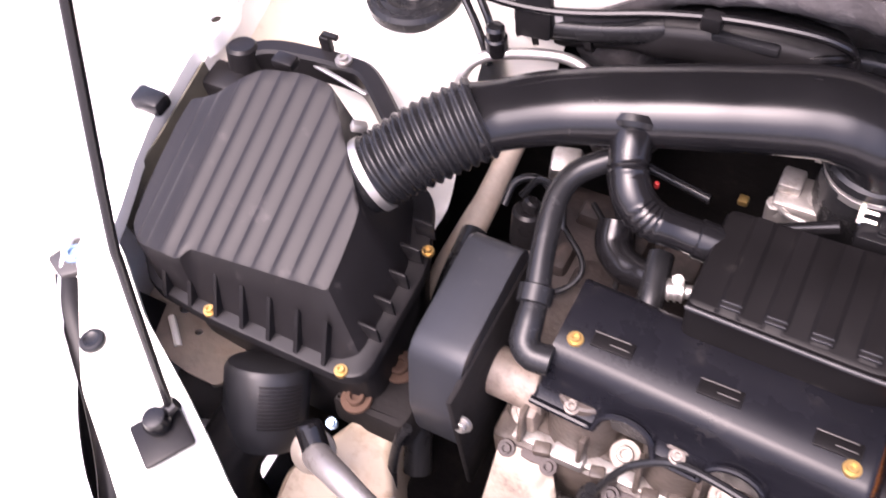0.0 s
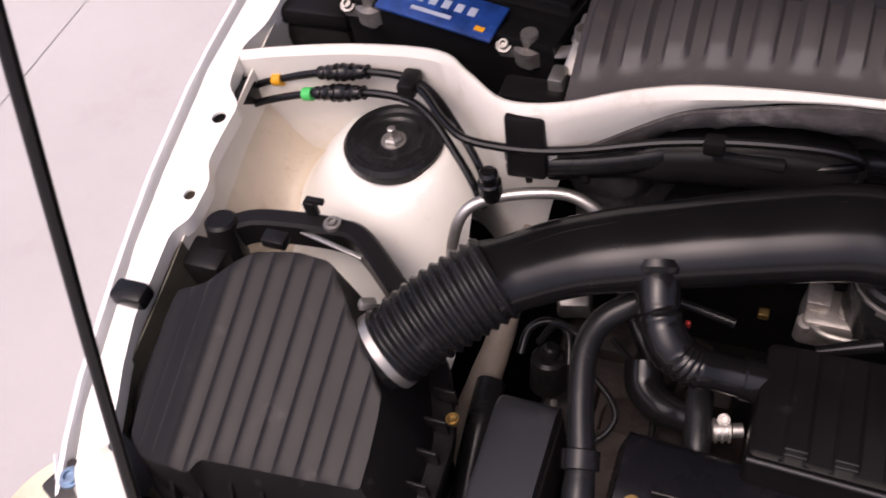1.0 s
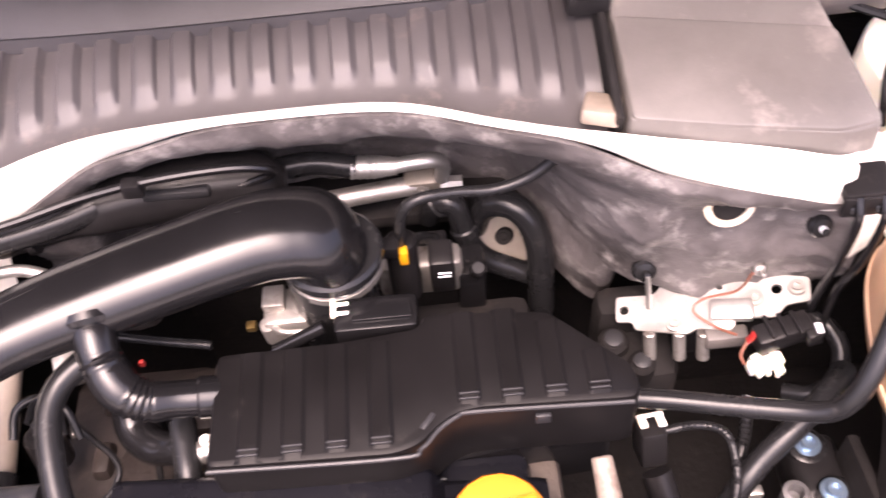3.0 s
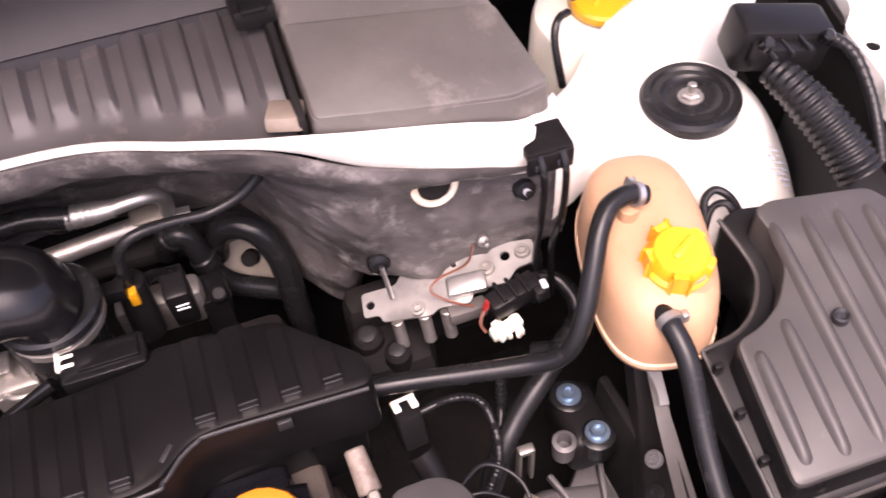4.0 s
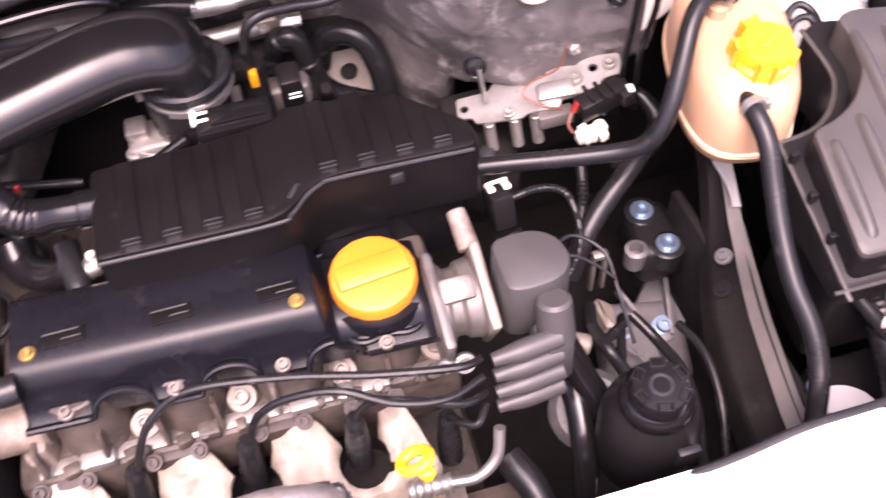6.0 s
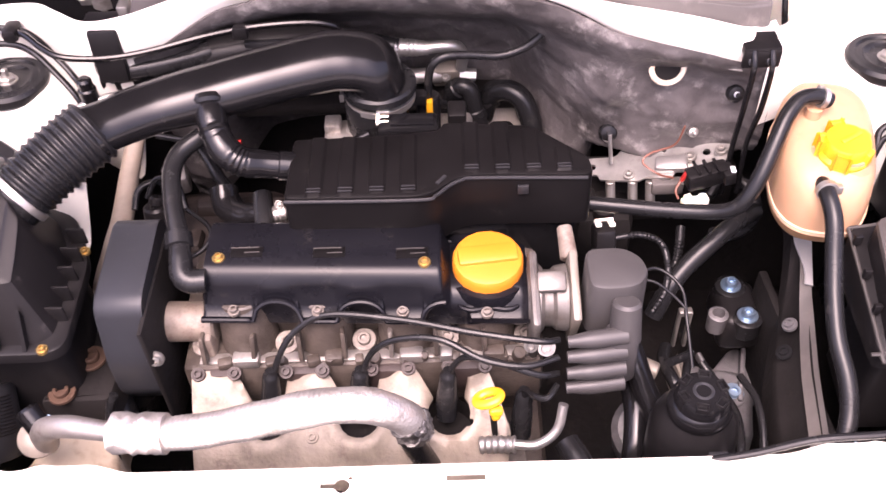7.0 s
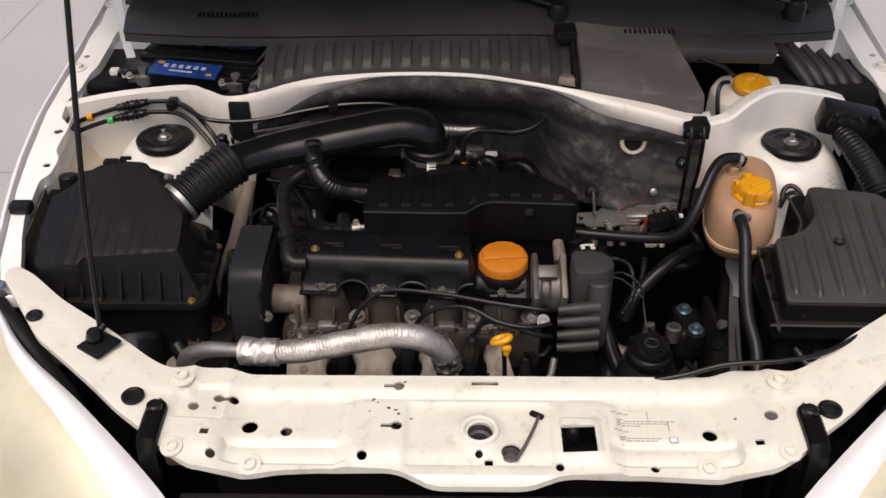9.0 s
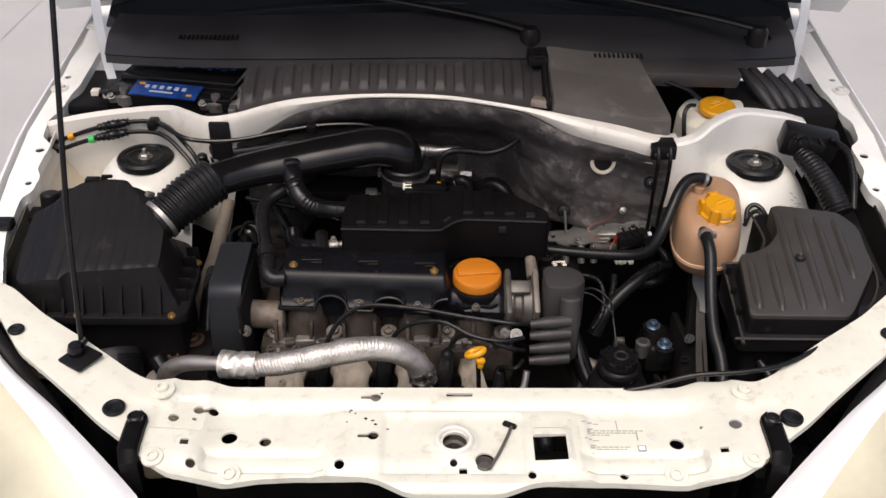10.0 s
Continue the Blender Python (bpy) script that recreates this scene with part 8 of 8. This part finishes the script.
tube(bm, [(0.335, 0.535, 0.690), (0.350, 0.545, 0.705), (0.372, 0.535, 0.712), (0.385, 0.510, 0.702), (0.376, 0.485, 0.688), (0.352, 0.475, 0.680), (0.33, 0.485, 0.67)], 0.0085, 14, 8)
part("looped_hose", bm, RUBBER, t)
bm = bmesh.new()
box(bm, (0.27, 0.585, 0.66), (0.22, 0.04, 0.10), 0.015)
box(bm, (0.20, 0.56, 0.63), (0.08, 0.10, 0.09), 0.02)
part("dark_filler_body", bm, DARK, t)

# sensors and looms between engine and battery side
t = thing("camshaft_sensor", "black sensor plug with a pale clip behind the distributor", "sensor", (0.175, 0.43, 0.72), step=(0.004, -0.004, 0.008))
bm = bmesh.new()
box(bm, (0.176, 0.425, 0.722), (0.024, 0.030, 0.040), 0.004, pose(0, 0, 0, -20, 0, 6))
cyl(bm, (0.178, 0.40, 0.71), (0.186, 0.375, 0.69), 0.013, seg=16)
part("plug", bm, PLASTIC, t)
bm = bmesh.new()
for dx in (-0.008, 0.008):
    box(bm, (0.176 + dx, 0.432, 0.746), (0.007, 0.014, 0.004), 0.001, pose(0, 0, 0, -20, 0, 6))
box(bm, (0.176, 0.437, 0.747), (0.022, 0.003, 0.003), 0.0006, pose(0, 0, 0, -20, 0, 6))
part("clip", bm, TANK_WHITE, t)
run_line("wiring", [(0.19, 0.43, 0.725), (0.225, 0.432, 0.728), (0.25, 0.425, 0.72), (0.256, 0.4, 0.705), (0.25, 0.375, 0.69), (0.235, 0.36, 0.67)], 0.0042, "corrugated black wiring loom", corrugated=True)
run_line("wiring", [(0.285, 0.47, 0.7), (0.278, 0.44, 0.685), (0.265, 0.41, 0.67)], 0.006, "corrugated black wiring loom", corrugated=True)
run_line("wiring", [(0.19, 0.32, 0.775), (0.215, 0.318, 0.775), (0.235, 0.308, 0.765), (0.25, 0.295, 0.755)], 0.0016, "thin green-black sensor wire")
run_line("wiring", [(0.195, 0.33, 0.768), (0.225, 0.345, 0.765), (0.25, 0.325, 0.755), (0.252, 0.29, 0.74), (0.255, 0.25, 0.71)], 0.002, "thin black sensor wire")
run_line("heater_hose", [(0.375, 0.478, 0.715), (0.352, 0.456, 0.727), (0.328, 0.436, 0.726), (0.304, 0.42, 0.716), (0.28, 0.405, 0.7), (0.258, 0.387, 0.682), (0.24, 0.37, 0.65)], 0.0112, "black heater hose with a clamp")
run_line("heater_hose", [(0.18, 0.3, 0.735), (0.194, 0.272, 0.708), (0.205, 0.248, 0.682), (0.216, 0.227, 0.66), (0.224, 0.205, 0.62)], 0.0135, "black coolant hose below the distributor", PLASTIC_GLOSS)
run_line("wiring", [(0.235, 0.265, 0.7), (0.262, 0.285, 0.685), (0.268, 0.3, 0.66), (0.262, 0.27, 0.62)], 0.005, "black taped wiring beside the steering reservoir")

# power steering reservoir
ps = thing("steering_reservoir", "round black power steering reservoir with a moulded cap", "reservoir", (0.244, 0.182, 0.68), step=(0, 0, 0.006))
m = Matrix.Translation((0.244, 0.182, 0.0)) @ Matrix.Rotation(0.3, 4, "Z") @ Matrix.Diagonal((0.80, 0.80, 1.0, 1.0))
bm = bmesh.new()
lathe(bm, [(0.046, 0.60), (0.056, 0.63), (0.057, 0.690), (0.054, 0.706), (0.047, 0.718), (0.040, 0.726), (0.036, 0.732)], m, 44)
part("bowl", bm, PLASTIC, ps)
bm = bmesh.new()
lathe(bm, [(0.040, 0.728), (0.041, 0.735), (0.039, 0.741), (0.034, 0.745), (0.032, 0.755), (0.029, 0.759), (0.012, 0.760), (0, 0.7602)], m, 40)
cap = part("cap", bm, PLASTIC_GLOSS, ps)
for i in range(6):
    bm = bmesh.new()
    q = m @ Matrix.Rotation(i * math.pi / 3, 4, "Z")
    for dx, dy, lx, ly in ((0.021, 0, 0.0016, 0.013), (0.0305, 0, 0.0016, 0.015), (0.0257, -0.0070, 0.010, 0.0016), (0.0257, 0.0070, 0.010, 0.0016)):
        box(bm, (0, 0, 0), (lx, ly, 0.005), 0.0005, q @ Matrix.Translation((dx, dy, 0.7590)))
    part("slot", bm, PLASTIC, cap)
bm = bmesh.new()
lathe(bm, [(0.009, 0.7600), (0.0105, 0.7615), (0.012, 0.7615), (0.0135, 0.7600)], m, 26)
part("ring", bm, PLASTIC_GREY, cap)
bm = bmesh.new()
box(bm, (0.258, 0.138, 0.70), (0.020, 0.008, 0.028), 0.002)
part("bracket", bm, PLASTIC_GREY, ps)

# right engine mount and frame
mt = thing("engine_mount", "black cast engine mount with blue zinc bolts", "engine mount", (0.37, 0.42, 0.50), step=(-0.008, -0.015, 0.022))
for nm, c, s_, r in (("upper_casting", (0.378, 0.452, 0.545), (0.060, 0.088, 0.056), (0, 0, 0)), ("casting", (0.350, 0.372, 0.440), (0.110, 0.115, 0.060), (8, 4, -10)), ("arm", (0.322, 0.325, 0.43), (0.050, 0.10, 0.08), (10, 0, 25))):
    bm = bmesh.new()
    box(bm, c, s_, 0.014, pose(0, 0, 0, *r), 0.86, 3)
    part(nm, bm, MOUNT if nm != "upper_casting" else PLASTIC, mt)
for x, y, z, L, a in ((0.345, 0.405, 0.478, 0.06, 20), (0.360, 0.345, 0.470, 0.06, 5), (0.388, 0.400, 0.478, 0.08, -14), (0.312, 0.38, 0.472, 0.07, 30)):
    bm = bmesh.new()
    box(bm, (x, y, z), (0.007, L, 0.014), 0.003, pose(0, 0, 0, 10, 0, a))
    part("casting_rib", bm, MOUNT, mt)
for x, y, z in ((0.383, 0.425, 0.575), (0.372, 0.475, 0.577)):
    bm = bmesh.new()
    lathe(bm, [(0.020, -0.03), (0.020, -0.004), (0.016, -0.002)], Matrix.Translation((x, y, z)), 24)
    part("boss", bm, RUBBER, mt)
    bolt((x, y, z - 0.002), (0, 0, 1), 0.0085, 0.009, 0.0135, BLUE_STEEL, mt, "bolt", "blue zinc bolt")
for x, y, z in ((0.373, 0.376, 0.472), (0.327, 0.383, 0.466)):
    bm = bmesh.new()
    lathe(bm, [(0.019, -0.02), (0.019, 0.0), (0.016, 0.002)], Matrix.Translation((x, y, z - 0.002)), 22)
    part("pad", bm, MOUNT, mt)
    bolt((x, y, z), (0, -0.2, 1), 0.009, 0.009, 0.014, BLUE_STEEL, mt, "bolt", "blue zinc bolt")
bm = bmesh.new()
prism(bm, rounded([(0.328, 0.393), (0.353, 0.420), (0.384, 0.455), (0.418, 0.455), (0.434, 0.435), (0.418, 0.400), (0.410, 0.377), (0.390, 0.366), (0.366, 0.386), (0.352, 0.376), (0.350, 0.350), (0.336, 0.337), (0.312, 0.347), (0.314, 0.377)], 0.010, 4), 0.44, 0.468, 0.003, 0.004)
part("foot_casting", bm, MOUNT, mt, "grey cast foot of the mount")
bm = bmesh.new()
prism(bm, rounded([(0.292, 0.368), (0.312, 0.366), (0.318, 0.402), (0.300, 0.420), (0.288, 0.408)], 0.008, 4), 0.47, 0.515, 0.004, 0.004)
part("stay", bm, BEIGE_CAST, mt, "pale cast stay")
for dx in (-0.007, 0.007):
    bm = bmesh.new()
    box(bm, (0.304 + dx, 0.430, 0.545), (0.005, 0.010, 0.070), 0.002, pose(0, 0, 0, 0, 0, 0), 0.9)
    part("stay_leg", bm, STEEL, mt, "bright slotted stay")
bm = bmesh.new()
box(bm, (0.304, 0.430, 0.578), (0.018, 0.011, 0.008), 0.002)
part("stay_leg", bm, STEEL, mt, "bright slotted stay")
bm = bmesh.new()
lathe(bm, [(0.012, -0.02), (0.013, 0.008), (0.008, 0.010), (0.007, -0.005)], Matrix.Translation((0.345, 0.425, 0.57)), 20)
part("bush", bm, MOUNT, mt)
fr = thing("frame_rail", "grey painted chassis rail under the coolant tank", "chassis rail", (0.43, 0.28, 0.55), step=(-0.005, -0.01, 0.018))
bm = bmesh.new()


def crest(y):
    ys = (0.13, 0.192, 0.272, 0.369, 0.47)
    return Vector((float(np.interp(y, ys, (0.388, 0.393, 0.402, 0.418, 0.436))), y, float(np.interp(y, ys, (0.640, 0.645, 0.655, 0.670, 0.700)))))


def beam(u, v):
    y = 0.48 - 0.36 * v
    p = crest(y)
    w = 0.018 + 0.020 * smooth(0.42, 0.28, y)
    return p + Vector((-w * u, 0.004 * u, -0.050 * u * smooth(0.46, 0.36, y) - 0.006 * math.sin(math.pi * u) - 0.03 * smooth(0.8, 1, u)))


# rail flank and web painted near-black as shade below the grey edge
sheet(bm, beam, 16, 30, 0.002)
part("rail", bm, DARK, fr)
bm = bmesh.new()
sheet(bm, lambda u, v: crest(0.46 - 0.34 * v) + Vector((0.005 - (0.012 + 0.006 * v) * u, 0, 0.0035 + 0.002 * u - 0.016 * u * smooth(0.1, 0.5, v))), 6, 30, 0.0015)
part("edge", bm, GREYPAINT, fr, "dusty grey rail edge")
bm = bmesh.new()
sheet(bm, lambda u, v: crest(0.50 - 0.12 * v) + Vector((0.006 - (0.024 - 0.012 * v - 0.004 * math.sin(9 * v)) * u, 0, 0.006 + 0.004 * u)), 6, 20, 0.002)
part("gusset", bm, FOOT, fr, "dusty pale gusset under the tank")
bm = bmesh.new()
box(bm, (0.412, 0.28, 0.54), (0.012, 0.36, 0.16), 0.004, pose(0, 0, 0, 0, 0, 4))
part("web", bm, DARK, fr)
bolt((0.396, 0.345, 0.652), (-0.6, 0, 1), 0.006, 0.006, 0.009, MOUNT, fr)
bolt((0.388, 0.320, 0.632), (-0.6, 0, 1), 0.006, 0.006, 0.010, RUBBER, fr)
bmp = plate([tuple(p) for p in rounded([(0.402, 0.145), (0.470, 0.130), (0.480, 0.175), (0.452, 0.198), (0.415, 0.190)], 0.018)], [disc_pts(0.429, 0.166, 0.0055)], lambda x, y: 0.620, 0.006, 0.004, 0.02)
part("foot", bmp, FOOT, fr, "pale grey rail foot with a hole")
bolt((0.428, 0.196, 0.626), (0, 0, 1), 0.006, 0.006, 0.010, BLUE_STEEL, fr)
# lower right corner clutter below the fuse box
t = thing("lower_loom", "black cable loom and white clip below the fuse box", "wiring", (0.52, 0.16, 0.65))
bm = bmesh.new()
tube(bm, [(0.470, 0.235, 0.71), (0.490, 0.20, 0.69), (0.520, 0.17, 0.66), (0.545, 0.15, 0.62)], 0.008, 12, 8)
part("loom", bm, RUBBER, t)
for c, s_, r in (((0.552, 0.205, 0.660), (0.024, 0.056, 0.010), -22), ((0.485, 0.208, 0.70), (0.012, 0.014, 0.010), 0)):
    bm = bmesh.new()
    box(bm, c, s_, 0.003, pose(0, 0, 0, 0, 10, r), 0.7)
    part("clip", bm, FOOT, t, "dusty pale plastic clip")
bm = bmesh.new()
tube(bm, [(0.500, 0.262, 0.690), (0.498, 0.225, 0.682), (0.492, 0.185, 0.668), (0.490, 0.15, 0.650), (0.495, 0.12, 0.62)], 0.016, 18, 16, 1.0, ripple=lambda s: 1 + 0.05 * math.sin(2 * math.pi * s / 0.007))
part("corrugated_hose", bm, RUBBER, t, "", 60)
bm = bmesh.new()
cyl(bm, (0.503, 0.232, 0.700), (0.512, 0.222, 0.712), 0.006, seg=12, edge=0.001)
part("ferrule", bm, STEEL, t)
ec = thing("release_cable", "black bonnet release cable along the panel edge", "cable", (0.42, 0.11, 0.79))
bm = bmesh.new()
tube(bm, [(0.215, 0.104, 0.764), (0.271, 0.104, 0.778), (0.327, 0.106, 0.796), (0.397, 0.106, 0.803), (0.458, 0.120, 0.806), (0.529, 0.165, 0.806), (0.585, 0.205, 0.806), (0.63, 0.245, 0.806)], 0.0036, 10, 8)
part("cable", bm, RUBBER, ec)
bm = bmesh.new()
box(bm, (0.52, 0.16, 0.56), (0.16, 0.14, 0.10), 0.02)
part("duct", bm, PLASTIC, t)

# battery behind the left ridge
bt = thing("battery", "black car battery with a blue label behind the ridge", "battery", (-0.50, 0.78, 0.74))
bm = bmesh.new()
box(bm, (-0.505, 0.785, 0.828), (0.235, 0.165, 0.165), 0.006)
box(bm, (-0.505, 0.805, 0.914), (0.225, 0.110, 0.014), 0.005)
part("case", bm, PLASTIC_GLOSS, bt)
bm = bmesh.new()
box(bm, (-0.511, 0.714, 0.914), (0.130, 0.040, 0.004), 0.001, pose(0, 0, 0, 12, 0, -3))
lb = part("label", bm, BLUE, bt, "bright blue battery label with pale shapes")
bm = bmesh.new()
m = pose(-0.511, 0.714, 0.914, 12, 0, -3)
for i in range(6):
    box(bm, (0, 0, 0), (0.008, 0.009, 0.001), 0.0, m @ Matrix.Rotation(0.0, 4, "Z") @ Matrix.Translation((-0.038 + 0.0145 * i, 0.004, 0.0026)))
box(bm, (0, 0, 0), (0.045, 0.004, 0.001), 0.0, m @ Matrix.Translation((-0.005, -0.009, 0.0026)))
part("lettering", bm, LABEL_INK, lb, "row of pale bars")
bm = bmesh.new()
box(bm, (0, 0, 0), (0.012, 0.005, 0.001), 0.0, m @ Matrix.Translation((-0.05, 0.011, 0.0026)))
part("yellow_mark", bm, YELLOW, lb)
bm = bmesh.new()
box(bm, (0, 0, 0), (0.010, 0.005, 0.001), 0.0, m @ Matrix.Translation((0.050, -0.011, 0.0026)))
part("yellow_mark", bm, YELLOW, lb)
for i in range(10):
    bm = bmesh.new()
    box(bm, (-0.57 + 0.014 * i + 0.03 * (i > 4), 0.795 + 0.006 * (i % 2), 0.926), (0.010, 0.014, 0.001))
    part("warning_mark", bm, BLUE, bt)
bt.location = (-0.494, 0.774, 0.762)
bt.rotation_euler = (0, 0, radians(-10))
for x, y in ((-0.428, 0.695), (-0.600, 0.724)):
    tm = thing("battery_terminal", "dull lead battery terminal clamp with a steel bolt", "terminal", (x, y, 0.90), "battery terminals", step=(0.005, -0.004, 0.015))
    bm = bmesh.new()
    cyl(bm, (x, y, 0.885), (x, y, 0.922), 0.0095, 0.008, 18)
    lathe(bm, [(0.009, 0.89), (0.0155, 0.892), (0.0155, 0.908), (0.009, 0.910)], Matrix.Translation((x, y, 0)), 22)
    box(bm, (x - 0.020, y + 0.002, 0.900), (0.020, 0.016, 0.014), 0.003)
    part("clamp", bm, ALU, tm)
    bolt((x - 0.024, y - 0.004, 0.907), (0, -0.6, 1), 0.005, 0.006, 0.008, STEEL, tm)
    bm = bmesh.new()
    tube(bm, [(x + 0.010, y, 0.902), (x + 0.035, y - 0.004, 0.908), (x + 0.055, y - 0.010, 0.925)] if x > -0.5 else [(x - 0.02, y, 0.90), (x - 0.05, y + 0.03, 0.90), (x - 0.07, y + 0.06, 0.86)], 0.008, 12, 8, 0.5)
    part("strap", bm, ALU if x > -0.5 else RUBBER, tm)
bolt((-0.372, 0.690, 0.938), (0, -0.1, 1), 0.008, 0.014, 0.011, STEEL, None, "strap_bolt")["label"] = "tall bright bolt on the battery strap"
bpy.data.objects["strap_bolt"]["category"] = "bolt"
t = thing("battery_strap", "dark steel battery strap beside the cowl", "strap", (-0.385, 0.67, 0.90), step=(0, -0.006, 0.004))
bm = bmesh.new()
box(bm, (-0.372, 0.690, 0.930), (0.018, 0.060, 0.012), 0.003, pose(0, 0, 0, 25, 0, -8))
box(bm, (-0.385, 0.655, 0.905), (0.014, 0.022, 0.050), 0.003)
part("strap", bm, STEEL, t)
bm = bmesh.new()
box(bm, (-0.405, 0.645, 0.900), (0.060, 0.030, 0.035), 0.005)
part("holder", bm, PLASTIC, t)
for x in (-0.640, -0.665):
    bm = bmesh.new()
    box(bm, (x, 0.755 - 0.4 * (x + 0.64), 0.905), (0.016, 0.016, 0.016), 0.002)
    tagged(part("relay", bm, TANK_WHITE), "small pale relay beside the battery", "relay", "relays")
bm = bmesh.new()
sb = thing("side_box", "dark plastic relay box beside the battery", "box", (-0.68, 0.80, 0.79))
bm = bmesh.new()
box(bm, (-0.68, 0.80, 0.835), (0.10, 0.16, 0.09), 0.015)
part("base", bm, DARK, sb)
bm = bmesh.new()
box(bm, (-0.68, 0.80, 0.892), (0.104, 0.164, 0.022), 0.008)
part("lid", bm, PLASTIC, sb)

# hoses and pump in the deep corner below the distributor
for nm, pts, r, lab in (("coolant_hose", [(0.192, 0.305, 0.665), (0.196, 0.270, 0.662), (0.198, 0.232, 0.655), (0.192, 0.19, 0.63), (0.18, 0.15, 0.58)], 0.0135, "glossy black coolant hose beside the reservoir"),
                        ("coolant_hose", [(0.120, 0.205, 0.640), (0.135, 0.170, 0.635), (0.140, 0.130, 0.62), (0.135, 0.10, 0.58)], 0.015, "dark radiator hose below the distributor"),
                        ("wiring", [(0.300, 0.335, 0.60), (0.318, 0.300, 0.59), (0.325, 0.255, 0.60), (0.318, 0.205, 0.60), (0.31, 0.16, 0.57)], 0.006, "black wiring loom beside the chassis rail"),
                        ("wiring", [(0.255, 0.345, 0.62), (0.245, 0.315, 0.635), (0.250, 0.285, 0.640), (0.262, 0.26, 0.625)], 0.0075, "taped wiring branch behind the reservoir"),
                        ("vacuum_hose", [(0.335, 0.30, 0.62), (0.345, 0.26, 0.625), (0.342, 0.21, 0.615), (0.33, 0.16, 0.59)], 0.0045, "thin grey-black hose beside the chassis rail")):
    bm = bmesh.new()
    tube(bm, pts, r, 14, 10)
    tagged(part(nm, bm, PLASTIC_GLOSS if "glossy" in lab else RUBBER), lab, "wiring" if nm == "wiring" else "hose")
t = thing("steering_pump", "dirty cast steering pump below the reservoir", "pump", (0.22, 0.24, 0.52))
bm = bmesh.new()
lathe(bm, [(0.030, -0.04), (0.042, -0.035), (0.042, 0.03), (0.034, 0.04), (0, 0.04)], along((0.225, 0.255, 0.57), (0.21, 0.22, 0.66)), 28)
part("body", bm, MOUNT, t)
bm = bmesh.new()
cyl(bm, (0.214, 0.297, 0.652), (0.232, 0.289, 0.648), 0.011, seg=16, edge=0.002)
part("union", bm, BEIGE_CAST, t, "dull pale pipe union")
bm = bmesh.new()
box(bm, (0.10, 0.16, 0.56), (0.10, 0.08, 0.10), 0.02)
part("bracket", bm, HEAD, t)
